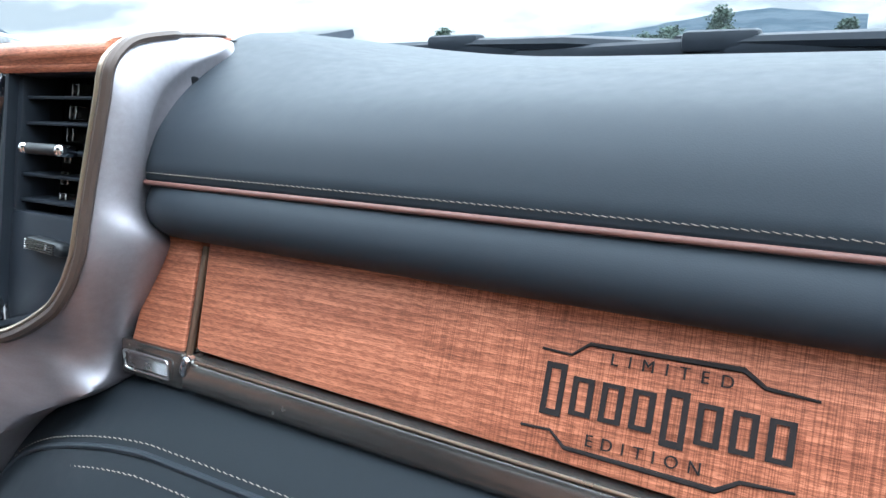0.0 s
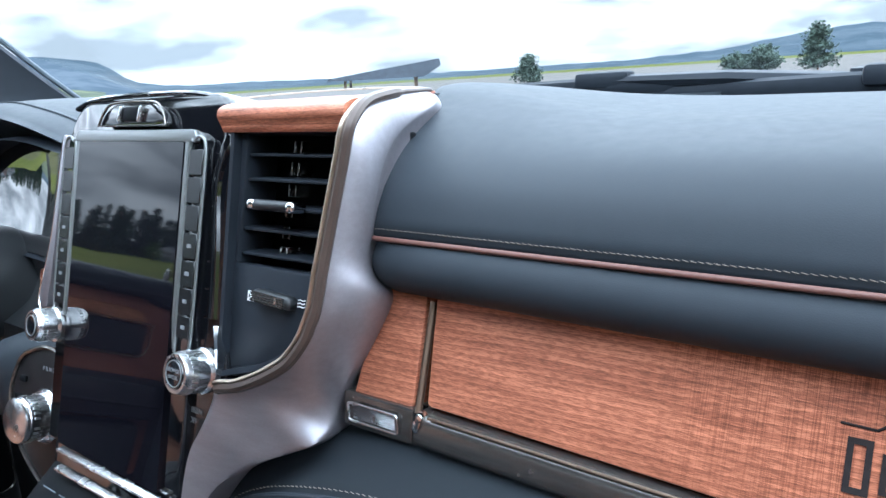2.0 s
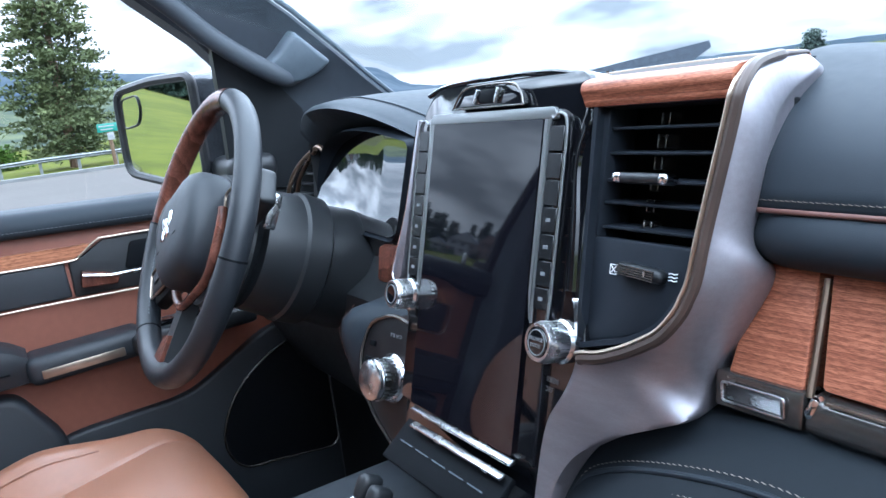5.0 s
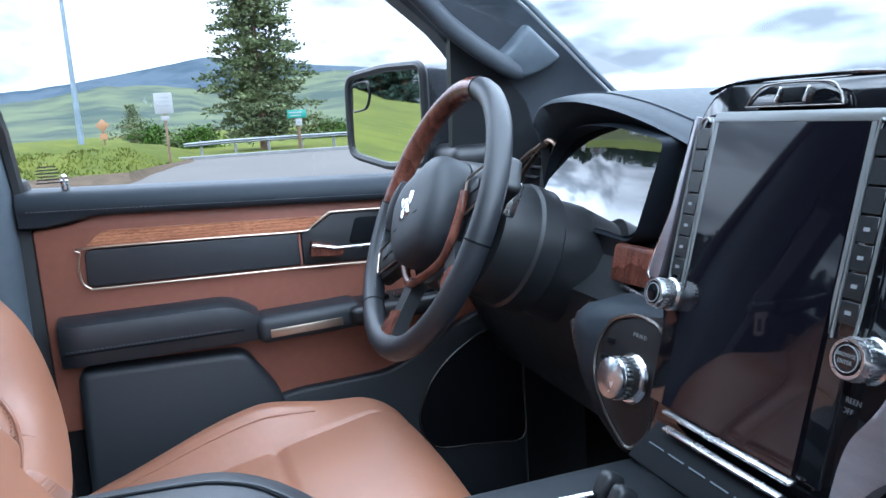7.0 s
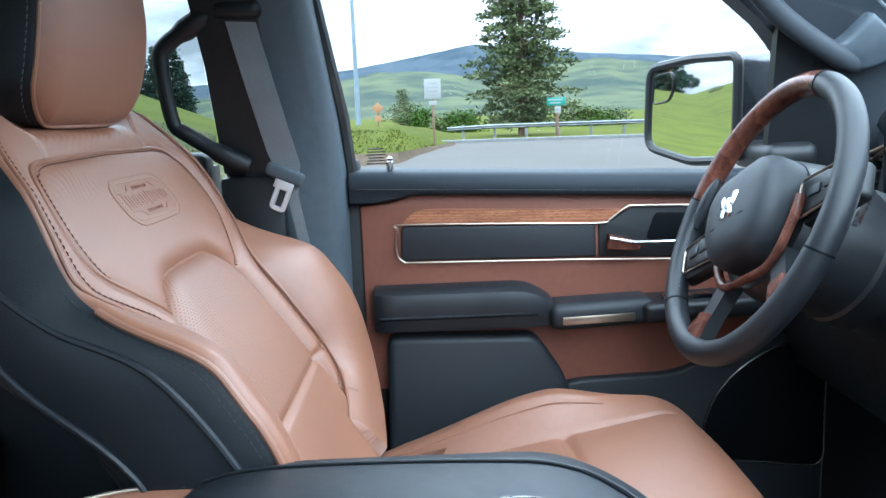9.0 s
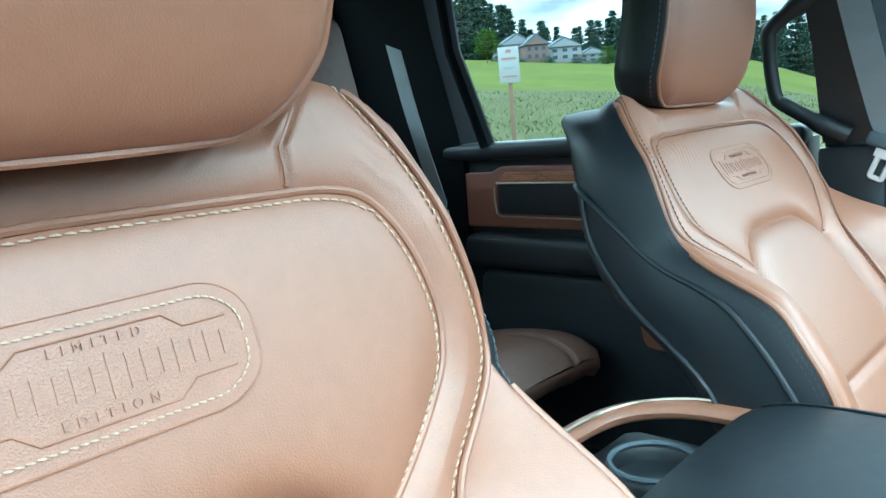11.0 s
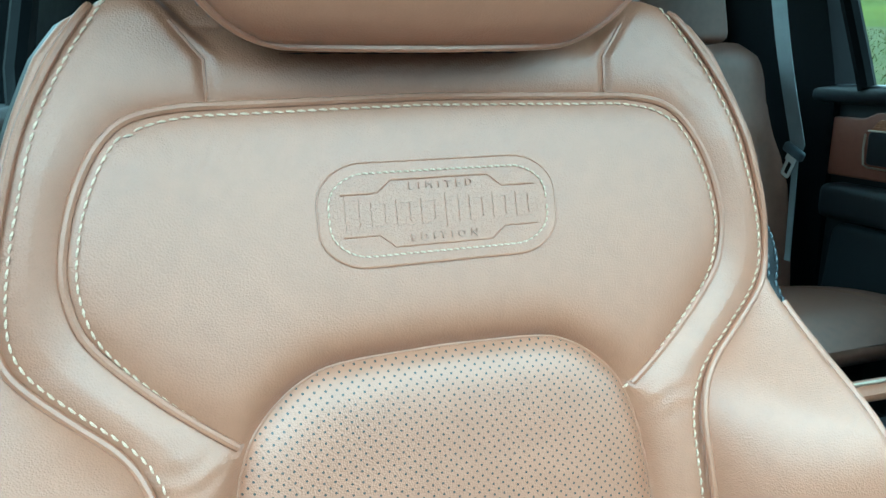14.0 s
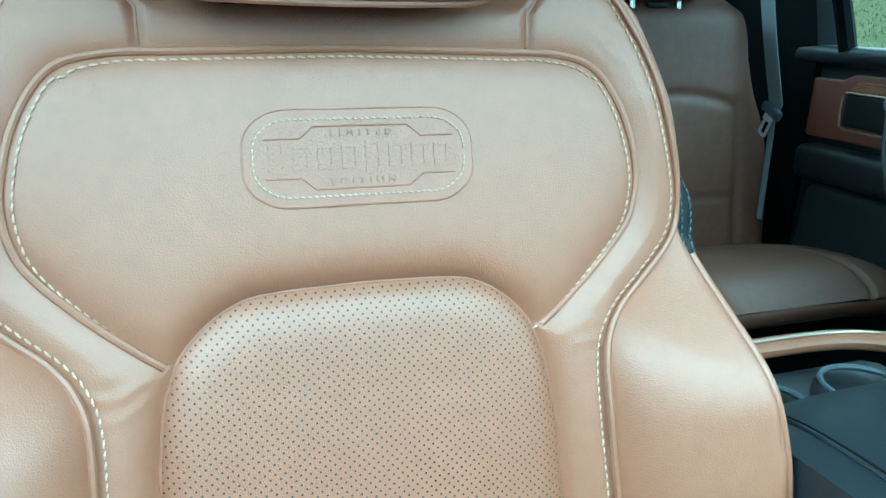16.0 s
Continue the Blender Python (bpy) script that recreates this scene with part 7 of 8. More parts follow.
# ---- rear seats ----
def rear_bench(x0, x1, name="rear_passenger_bench"):
    cx, hw = (x0 + x1) / 2, (x1 - x0) / 2
    s = thing(name, pose(cx, -1.33, 0.97), "brown leather rear bench section darkened for shade", "seat", "rear seats")
    n, m = 60, 60
    A, V = np.meshgrid(np.linspace(-1, 1, n), np.linspace(-0.06, 0.53, m), indexing="ij")
    W = hw * np.interp(V, [-0.06, 0.08, 0.22, 0.28, 0.33, 0.38, 0.45, 0.50, 0.53], [0.93, 0.95, 0.935, 0.88, 0.81, 0.77, 0.75, 0.71, 0.60])
    U = A * W
    H = 0.02 - 0.02 * np.abs(A) ** 8 - np.where(V > 0.47, ((V - 0.47) / 0.06) ** 2 * 0.03, 0)
    arch = 0.30 + 0.03 * (1 - (U / (0.62 * hw)) ** 2)
    H -= 0.008 * np.exp(-((np.abs(U) - 0.62 * hw) / 0.008) ** 2) * (V < 0.33) + 0.008 * np.exp(-((V - arch) / 0.008) ** 2) * (np.abs(U) < 0.62 * hw)
    H -= 0.006 * np.exp(-((V - 0.11) / 0.006) ** 2) * (np.abs(U) < 0.62 * hw)
    H += 0.012 * np.clip((np.abs(U) / hw - 0.68) / 0.3, 0, 1) * (V < 0.4)
    P = np.stack([U, H, V], -1)
    b = grid_mesh("backrest", P, BROWN_SHADED, s, None, "brown leather backrest darkened for shade")
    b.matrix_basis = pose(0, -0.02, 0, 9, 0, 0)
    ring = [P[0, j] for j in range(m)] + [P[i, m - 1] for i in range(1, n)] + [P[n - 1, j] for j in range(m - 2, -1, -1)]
    part("backrest_shell", loft([[(q[0] * g, q[1] + d, q[2]) for q in ring[::2]] for d, g in ((0, 1), (-0.02, 1.01), (-0.10, 1.0))], closed=False, cap=False), BROWN_SHADED, b, sharp=2.0)
    A, B = np.meshgrid(np.linspace(-1, 1, n), np.linspace(0, 1, m), indexing="ij")
    Y = 0.40 * B - 0.02
    X = A * hw * np.interp(B, [0, 0.8, 0.95, 1], [1, 1, 0.97, 0.88])
    Z = 0.058 * np.sin(np.minimum(B / 0.74, 1) * math.pi / 2) - 0.02 * np.abs(A) ** 8 - np.where(B > 0.74, ((B - 0.74) / 0.26) ** 2 * 0.035, 0) - 0.006 * np.exp(-((np.abs(A) - 0.62) / 0.02) ** 2)
    P = np.stack([X, Y, Z], -1)
    c = grid_mesh("cushion", P, BROWN_SHADED, s, None, "brown leather cushion darkened for shade")
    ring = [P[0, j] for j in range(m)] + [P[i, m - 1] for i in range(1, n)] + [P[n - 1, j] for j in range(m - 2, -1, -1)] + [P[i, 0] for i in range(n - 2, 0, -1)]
    part("cushion_skirt", loft([[(q[0] * g, q[1] + (0 if q[1] < 0.2 else d), q[2] + z) for q in ring[::2]] for g, d, z in ((1, 0, 0), (1.005, 0.0, -0.02), (0.99, -0.01, -0.035))]), BROWN_SHADED, c, sharp=2.0)
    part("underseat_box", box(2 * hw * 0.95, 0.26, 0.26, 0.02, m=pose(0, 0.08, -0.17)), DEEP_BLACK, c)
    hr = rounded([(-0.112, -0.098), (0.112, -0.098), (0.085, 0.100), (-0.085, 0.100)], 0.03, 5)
    h = part("headrest", prism(hr, 0.085, None, 0.014, 4), BROWN_SHADED, s, "brown leather headrest darkened for shade", m=pose(0.045, -0.145, 0.655, 5, 0, 0))
    for x in (-0.055, 0.055):
        part("post", tube([(x, 0.04, -0.09), (x, 0.04, -0.14)], 0.007, seg=10), CHROME, h, "chrome headrest post")
    part("post_guide", box(0.05, 0.035, 0.012, 0.004, m=pose(0.0, 0.035, -0.108)), BLACK_PLASTIC, h)
    return s


left = rear_bench(-0.70, -0.19)
left.location.z -= 0.03
for o in left.children:
    if o.name.startswith("headrest"):
        o.location.z -= 0.045
rear_bench(0.19, 0.70)
mid = rear_bench(-0.185, 0.185, "rear_middle_bench")
for o in list(mid.children):
    if o.name.startswith("headrest"):
        for k in list(o.children):
            bpy.data.objects.remove(k)
        bpy.data.objects.remove(o)
put(mid, "narrow brown leather middle rear seat darkened for shade", "seat")


def rear_door():
    d = thing("rear_door", pose(0, 0, 0), "rear door trim in brown, black and walnut below its window", "door")
    X = -0.775

    def slab(poly, x0, depth, r=0.004, seg=3):
        b = prism(poly, depth, None, r, seg)
        for v in b.verts:
            v.co = Vector((x0 - v.co.y, v.co.x, v.co.z))
        return b

    part("carrier", slab([(-1.42, 0.66), (-0.60, 0.66), (-0.60, 1.35), (-1.42, 1.35)], X - 0.012, 0.06), BLACK_PLASTIC, d)
    part("sill_roll", box(0.06, 0.82, 0.040, 0.014, 3, m=pose(X - 0.018, -1.01, 1.353)), BLACK_LEATHER, d, "black leather sill")
    part("brown_panel", slab(rounded([(-1.36, 1.18), (-0.62, 1.18), (-0.62, 1.318), (-1.25, 1.318), (-1.28, 1.305), (-1.36, 1.305)], 0.008), X, 0.02), DOOR_BROWN, d, "brown leather door panel")
    part("walnut_strip", slab(rounded([(-1.255, 1.283), (-0.62, 1.283), (-0.62, 1.305), (-1.235, 1.305)], 0.006), X + 0.006, 0.02, 0.003), WOOD_DOOR, d, "walnut veneer strip")
    part("black_insert", slab(rounded([(-1.26, 1.212), (-0.62, 1.205), (-0.62, 1.278), (-1.26, 1.280)], 0.010), X + 0.006, 0.02, 0.004), BLACK_LEATHER, d, "black leather insert")
    part("bright_line", tube([(X + 0.008, y, z) for y, z in ((-1.258, 1.282), (-0.9, 1.281), (-0.62, 1.281))], 0.002), GOLD, d)
    part("bright_line", tube([(X + 0.008, y, z) for y, z in ((-1.264, 1.275), (-1.266, 1.245), (-1.262, 1.212), (-1.25, 1.207), (-0.62, 1.20))], 0.002), GOLD, d)
    part("armrest", box(0.07, 0.70, 0.075, 0.02, 3, m=pose(X + 0.012, -0.99, 1.130)), BLACK_LEATHER, d, "black leather armrest")
    part("lower_bin", slab(rounded([(-1.36, 0.70), (-0.62, 0.70), (-0.62, 1.08), (-1.32, 1.08)], 0.03), X + 0.012, 0.03, 0.01), BLACK_SOFT, d, "black lower bin")
    part("lower_brown", slab(rounded([(-0.90, 0.95), (-0.72, 0.95), (-0.72, 1.05), (-0.92, 1.05)], 0.02), X + 0.022, 0.02, 0.006), DOOR_BROWN, d, "brown lower insert")
    part("window_frame", tube([(X, -1.28, 1.365), (X, -1.30, 1.42), (X + 0.03, -1.335, 1.58), (X + 0.05, -1.335, 1.74), (X + 0.06, -1.29, 1.79), (X + 0.07, -0.95, 1.80), (X + 0.07, -0.60, 1.80)], 0.018, seg=8), DEEP_BLACK, d, "black window seal")
    b = bmesh.new()
    b.faces.new([b.verts.new(p) for p in ((X - 0.012, -1.30, 1.36), (X - 0.012, -0.58, 1.36), (X + 0.075, -0.60, 1.81), (X + 0.075, -1.31, 1.81))])
    part("pane", b, TINTED, d, "tinted rear door glass")
    part("lock_pin", lathe([(0.006, 0.0), (0.006, -0.014), (0.001, -0.020)], 12, pose(X - 0.012, -0.66, 1.372, -90, 0, 0)), SATIN_CHROME, d)
    return d


copy_thing(rear_door(), Matrix.Diagonal((-1, 1, 1, 1)))


def rear_pillar():
    rings = []
    for z, y, x in ((0.66, -1.36, -0.78), (1.35, -1.345, -0.775), (1.40, -1.35, -0.770), (1.6, -1.37, -0.735), (1.86, -1.37, -0.68)):
        rings.append([(x - 0.06, y, z), (x + 0.004, y - 0.01, z), (x + 0.012, y - 0.08, z), (x + 0.05, -1.64, z), (x - 0.06, -1.64, z)])
    structure("rear_pillar", loft(rings), DEEP_BLACK, "black rear quarter pillar", "pillar", sharp=1.0)
    rings = [[(-q[0], q[1], q[2]) for q in r] for r in rings]
    structure("rear_pillar", loft(rings), DEEP_BLACK, "black rear quarter pillar", "pillar", sharp=1.0)
    b = bmesh.new()
    for y0, y1 in ((-1.34, -0.58), (-0.60, 0.30)):
        box(0.10, abs(y1 - y0), 0.06, 0.02, m=pose(-0.72, (y0 + y1) / 2, 1.835 if y1 < 0 else 1.80), bm=b)
    structure("roof_rail", b, GREY_CLOTH, "dark roof rail over the doors", "trim")
    seat_belt("seat_belt", (-0.655, -1.43, 1.60), (-0.655, -1.33, 1.262), 0.046, "grey rear seat belt with chrome tongue", True, (-0.66, -1.33, 1.0), False)


rear_pillar()


def door_mirror():
    m = thing("door_mirror", pose(-1.03, 0.255, 1.408, 0, 0, 0), "black door mirror with blind-spot glass", "mirror")
    face = rounded([(-0.135, -0.075), (0.0, -0.098), (0.12, -0.090), (0.12, 0.092), (0.0, 0.095), (-0.13, 0.085)], [0.03, 0.02, 0.02, 0.02, 0.02, 0.03], 4)

    # outline in (sideways, z); the glass faces the cabin and rearwards
    turn = pose(0, 0, 0, 0, 0, 21)
    def ring(s, y, dz=0.0):
        return [turn @ Vector((x * s, y, z * s + dz)) for x, z in face]
    part("housing", loft([ring(1.0, -0.012), ring(1.03, 0.0), ring(1.06, 0.03), ring(1.08, 0.08), ring(1.05, 0.14), ring(0.92, 0.20), ring(0.6, 0.235)]), PAINT, m, "dark painted housing")
    part("bezel", tube(ring(0.985, -0.012), 0.009, True, 8), BLACK_PLASTIC, m, "black bezel")
    b = bmesh.new()
    b.faces.new([b.verts.new(v) for v in ring(0.94, -0.0135)])
    part("mirror_glass", b, MIRROR, m, "mirror glass")
    spot = rounded([(-0.115, 0.012), (-0.065, 0.018), (-0.050, 0.045), (-0.055, 0.073), (-0.110, 0.068)], 0.012, 4)
    b = bmesh.new()
    b.faces.new([b.verts.new(turn @ Vector((x, -0.0150, z))) for x, z in spot])
    sp = part("blind_spot_mirror", b, MIRROR, m, "small convex mirror")
    part("spot_rim", tube([turn @ Vector((x, -0.0150, z)) for x, z in spot], 0.002, True, 6), BLACK_PLASTIC, sp)
    part("arm", box(0.16, 0.09, 0.05, 0.02, 3, m=pose(0.14, 0.085, -0.080)), BLACK_PLASTIC, m, "black mirror arm")
    return m


door_mirror()


# ---- outside ----
def at(az, dist, z=0.0):
    """A place by its bearing from the cab (degrees to the left of straight ahead) and distance."""
    return Vector((0.4 - dist * math.sin(radians(az)), -0.2 + dist * math.cos(radians(az)), z))


def slope_height(x, y):
    """The lie of the land: flat by the car, a rising field behind it."""
    d = Vector((x - 0.4, y + 0.2))
    az = math.degrees(math.atan2(-d.x, d.y)) % 360
    r = d.length
    k = min(1.0, max(0.0, (az - 103) / 9)) * min(1.0, max(0.0, (262 - az) / 25))
    slope = min(0.10, 0.0647 + max(-5.0, az - 122) * 0.00228)
    rise = max(0.0, min(r, 195.0) - 9.7) * slope + 0.22 * min(1.0, max(0.0, (az - 142) / 25)) * max(0, min(r - 17, 60))
    rise *= 1 - 0.86 * math.exp(-((az - 150) / 8.5) ** 2)
    return k * rise - (0.0 if r < 60 else min(3.0, (r - 60) * 0.02)) * (1 - k)


def land():
    ns, rs = 120, [0.0, 3, 6, 9, 12, 16, 20, 25, 30, 36, 44, 55, 70, 90, 120, 155, 195, 205, 250, 400, 700, 1200, 2500, 4200]
    verts, faces = [(0.4, -0.2, 0.0)], []
    for r in rs[1:]:
        for i in range(ns):
            a = 2 * math.pi * i / ns
            x, y = 0.4 - r * math.sin(a), -0.2 + r * math.cos(a)
            verts.append((x, y, slope_height(x, y) - (0.02 if r < 200 else 0.02)))
    for i in range(ns):
        faces.append((0, 1 + i, 1 + (i + 1) % ns))
    for k in range(len(rs) - 2):
        for i in range(ns):
            a, b = 1 + k * ns + i, 1 + k * ns + (i + 1) % ns
            faces.append((a, a + ns, b + ns, b))
    me = bpy.data.meshes.new("ground")
    me.from_pydata(verts, [], faces)
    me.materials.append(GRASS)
    me.polygons.foreach_set("use_smooth", [True] * len(me.polygons))
    bm = bmesh.new()
    bm.from_mesh(me)
    bmesh.ops.recalc_face_normals(bm, faces=bm.faces)
    if sum(f.normal.z for f in bm.faces) < 0:
        bmesh.ops.reverse_faces(bm, faces=bm.faces)
    bm.to_mesh(me)
    bm.free()
    tagged(new("ground", me), "bright green spring grass field", "ground", "", "structure")


land()


def sector(az0, az1, r0, r1, dz, n=40, k=6, follow=True):
    b = bmesh.new()
    g = []
    for i in range(n + 1):
        row = []
        for j in range(k + 1):
            p = at(az0 + (az1 - az0) * i / n, r0 + (r1 - r0) * j / k)
            row.append(b.verts.new((p.x, p.y, (slope_height(p.x, p.y) if follow else 0) + dz)))
        g.append(row)
    for i in range(n):
        for j in range(k):
            b.faces.new((g[i][j], g[i + 1][j], g[i + 1][j + 1], g[i][j + 1]))
    return b


structure("road", sector(-150, 104, 0.05, 34, 0.012, 70, 10), ASPHALT, "grey asphalt lot running to the road", "road")
structure("far_road", sector(-70, 58, 34, 900, 0.25, 30, 14), ASPHALT, "grey asphalt running on ahead of the car", "road")
structure("near_road", sector(104, 210, 0.05, 7.2, 0.012, 40, 4), ASPHALT, "grey asphalt beside the parked car", "road")
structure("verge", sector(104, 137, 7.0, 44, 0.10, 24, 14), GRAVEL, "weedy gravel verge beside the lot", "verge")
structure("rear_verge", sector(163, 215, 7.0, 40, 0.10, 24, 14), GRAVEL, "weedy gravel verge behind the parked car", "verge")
structure("kerb", loft([[at(a, r, z) for r, z in ((33.6, 0.0), (33.6, 0.14), (34.0, 0.15), (34.1, 0.0))] for a in np.linspace(40, 91, 30)]), CONCRETE, "pale kerb along the road edge", "kerb")


def berm():
    """The low grass bank with its earth edge."""
    b = bmesh.new()
    n, k = 40, 10
    g = []
    for i in range(n + 1):
        az = 88.6 + 17.5 * i / n
        s = min(1, i / 10)
        near, far = 33.0 - 11 * s, 48.0
        row = []
        for j in range(k + 1):
            t = j / k
            p = at(az, near + (far - near) * t)
            h = 0.78 * s * math.sin(min(1, t * 3.0) * math.pi / 2) + 0.12 * math.sin(i * 0.9 + j) * s * min(1, 3 * t)
            row.append(b.verts.new((p.x, p.y, h + 0.01)))
        g.append(row)
    for i in range(n):
        for j in range(k):
            b.faces.new((g[i][j], g[i + 1][j], g[i + 1][j + 1], g[i][j + 1]))
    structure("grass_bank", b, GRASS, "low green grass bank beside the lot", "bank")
    b = bmesh.new()
    rows = []
    for i in range(n + 1):
        az = 88.6 + 17.5 * i / n
        s = min(1, i / 10)
        r = 33.0 - 11 * s
        rows.append([at(az, r - 0.6 - 0.25 * math.sin(i * 1.7), 0.015), at(az, r - 0.1, 0.06), at(az, r + 0.7, 0.24 * s + 0.03), at(az, r + 0.9, 0.1)])
    structure("bank_edge", loft(rows, closed=False), EARTH, "bare earth edge of the bank", "bank")


berm()


def tufts():
    rnd = random.Random(5)
    vs, fs = [], []
    for _ in range(2600):
        az, r = rnd.uniform(88.5, 105), rnd.uniform(22, 30)
        p = at(az, r)
        s = min(1, (az - 88.6) / 4.4)
        near = 33 - 11 * s
        if r < near + 0.4:
            continue
        z = 0.78 * s * min(1, math.sin(min(1, (r - near) / (48 - near) * 3) * math.pi / 2))
        h, w = rnd.uniform(0.04, 0.13), rnd.uniform(0.02, 0.04)
        a = rnd.uniform(0, 6.28)
        i = len(vs)
        dx, dy = w * math.cos(a), w * math.sin(a)
        vs += [(p.x - dx, p.y - dy, z), (p.x + dx, p.y + dy, z), (p.x + rnd.uniform(-0.06, 0.06), p.y + rnd.uniform(-0.06, 0.06), z + h)]
        fs.append((i, i + 1, i + 2))
    me = bpy.data.meshes.new("grass_tufts")
    me.from_pydata(vs, [], fs)
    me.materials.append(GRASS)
    tagged(new("grass_tufts", me), "tufts of green grass and weeds", "grass", "", "stuff")


def verge_weeds():
    """Low weeds and dry stalks over the verge, thinning toward the lot."""
    rnd = random.Random(17)
    vs, fs = [], []
    for _ in range(15000):
        az, r = rnd.uniform(106, 137), 8.0 + 34 * rnd.random() ** 1.2
        p = at(az, r)
        z = slope_height(p.x, p.y) + 0.09
        h, w = rnd.uniform(0.02, 0.10) * rnd.choice((0.6, 1.0, 1.8)), rnd.uniform(0.008, 0.035)
        a = rnd.uniform(0, 6.28)
        i = len(vs)
        dx, dy = w * math.cos(a), w * math.sin(a)
        vs += [(p.x - dx, p.y - dy, z), (p.x + dx, p.y + dy, z), (p.x + rnd.uniform(-0.1, 0.1), p.y + rnd.uniform(-0.1, 0.1), z + h)]
        fs.append((i, i + 1, i + 2))
    me = bpy.data.meshes.new("verge_weeds")
    me.from_pydata(vs, [], fs)
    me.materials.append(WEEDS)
    tagged(new("verge_weeds", me), "low olive weeds and dry stalks on the verge", "weeds", "", "stuff")


verge_weeds()

tufts()


def clump_tree(name, place, height, radius, base, label, mat, kind="conifer", seed=1, clumps=260, group="", tuft=0.5, leaf=0.11, per=26):
    """A trunk with limbs and a crown of many small ragged clumps."""
    rnd = random.Random(seed)
    t = thing(name, Matrix.Translation(place), label, "tree", group)
    part("trunk", tube([(0, 0, -0.3), (0.05, 0, height * 0.3), (0, 0.04, height * 0.7), (0, 0, height)], [height * 0.022, height * 0.017, height * 0.009, 0.01], seg=8), BARK, t)
    vs, fs = [], []
    limbs = bmesh.new()
    for i in range(clumps):
        if kind == "conifer":
            f = rnd.random() ** 0.8
            z = base + (height - base) * f
            reach = radius * (1 - f) ** 0.62 * (0.78 + 0.35 * math.sin(i * 2.4) * rnd.random()) * (1 if f > 0.12 else 0.75)
        else:
            f = rnd.random()
            z = base + (height - base) * f
            reach = radius * math.sqrt(max(0.05, 1 - (2 * f - 1) ** 2)) * rnd.uniform(0.8, 1.1)
        a = rnd.uniform(0, 6.283)
        out = reach * math.sqrt(rnd.uniform(0.12, 1))
        c = Vector((out * math.cos(a), out * math.sin(a), z - 0.10 * out))
        if i % 6 == 0:
            tube([(0, 0, z - 0.05 * reach), c], [0.02 * radius, 0.006 * radius], seg=4, bm=limbs, cap=False)
        size = tuft * rnd.uniform(0.6, 1.25)
        for _ in range(per):
            d = Vector((rnd.gauss(0, 1), rnd.gauss(0, 1), rnd.gauss(0, 0.55))) * size * 0.5
            p = c + d
            u = Vector((rnd.gauss(0, 1), rnd.gauss(0, 1), rnd.gauss(0.2, 0.6))).normalized() * size * rnd.uniform(0.2, 0.45)
            w = u.cross(Vector((rnd.gauss(0, 1), rnd.gauss(0, 1), 1))).normalized() * size * leaf
            k = len(vs)
            vs += [tuple(p - w), tuple(p + w), tuple(p + u)]
            fs.append((k, k + 1, k + 2))
    part("limbs", limbs, BARK, t)
    me = bpy.data.meshes.new("crown")
    me.from_pydata(vs, [], fs)
    me.materials.append(mat)
    ob = new("crown", me)
    ob.parent = t
    return t


def pine(name, place, height, radius, base, label, mat, seed=1, whorls=24, group="", spire=1.0, blade=0.05, per=9):
    """A conifer: tiers of limbs, each with flat sprays of needles, gaps between the tiers."""
    rnd = random.Random(seed)
    t = thing(name, Matrix.Translation(place), label, "tree", group)
    part("trunk", tube([(0, 0, -0.3), (0.03, 0, height * 0.3), (0, 0.03, height * 0.7), (0, 0, height)], [height * 0.020, height * 0.016, height * 0.008, 0.01], seg=8), BARK, t)
    vs, fs = [], []
    limbs = bmesh.new()
    for k in range(whorls):
        f = (k + rnd.uniform(-0.3, 0.3)) / whorls
        f = min(0.985, max(0.0, f))
        z0 = base + (height - base) * f
        reach = radius * (1 - f) ** spire * (0.72 + 0.28 * min(1, f / 0.12))
        turn = rnd.uniform(0, 6.28)
        for q in range(rnd.choice((5, 6, 7))):
            a = turn + q * 6.283 / 6 + rnd.uniform(-0.35, 0.35)
            length = reach * rnd.uniform(0.55, 1.12)
            d = Vector((math.cos(a), math.sin(a), 0))
            lift, droop = rnd.uniform(-0.05, 0.18), rnd.uniform(0.05, 0.22)
            if q % 2 == 0:
                tube([(0, 0, z0), d * length * 0.6 + Vector((0, 0, z0 + lift * length * 0.6))], [0.010 * height * (1 - f) * 0.4 + 0.01, 0.01], seg=4, bm=limbs, cap=False)
            steps = max(3, int(length / (0.055 * radius) * 0.62))
            for i in range(steps):
                u = 0.18 + 0.82 * (i + rnd.random()) / steps
                c = d * length * u + Vector((0, 0, z0 + length * (lift * u - droop * u * u)))
                spread = radius * 0.10 * (1.15 - 0.6 * u)
                for _ in range(per):
                    p = c + Vector((rnd.gauss(0, spread), rnd.gauss(0, spread), rnd.gauss(0, spread * 0.45)))
                    g = (d * 0.7 + Vector((rnd.gauss(0, 0.7), rnd.gauss(0, 0.7), rnd.gauss(0.15, 0.45)))).normalized() * radius * rnd.uniform(0.045, 0.095)
                    w = g.cross(Vector((rnd.gauss(0, 1), rnd.gauss(0, 1), rnd.gauss(0, 1)))).normalized() * radius * blade * rnd.uniform(0.3, 0.6)
                    n = len(vs)
                    vs += [tuple(p - w), tuple(p + w), tuple(p + g)]
                    fs.append((n, n + 1, n + 2))
    part("limbs", limbs, BARK, t)
    me = bpy.data.meshes.new("crown")
    me.from_pydata(vs, [], fs)
    me.materials.append(mat)
    ob = new("crown", me)
    ob.parent = t
    return t


pine("pine_tree", at(83.6, 42, -0.1), 12.0, 3.5, 0.9, "tall ragged pine beyond the guard rail", NEEDLES, 4, 28, "", 0.78, 0.045, 20)
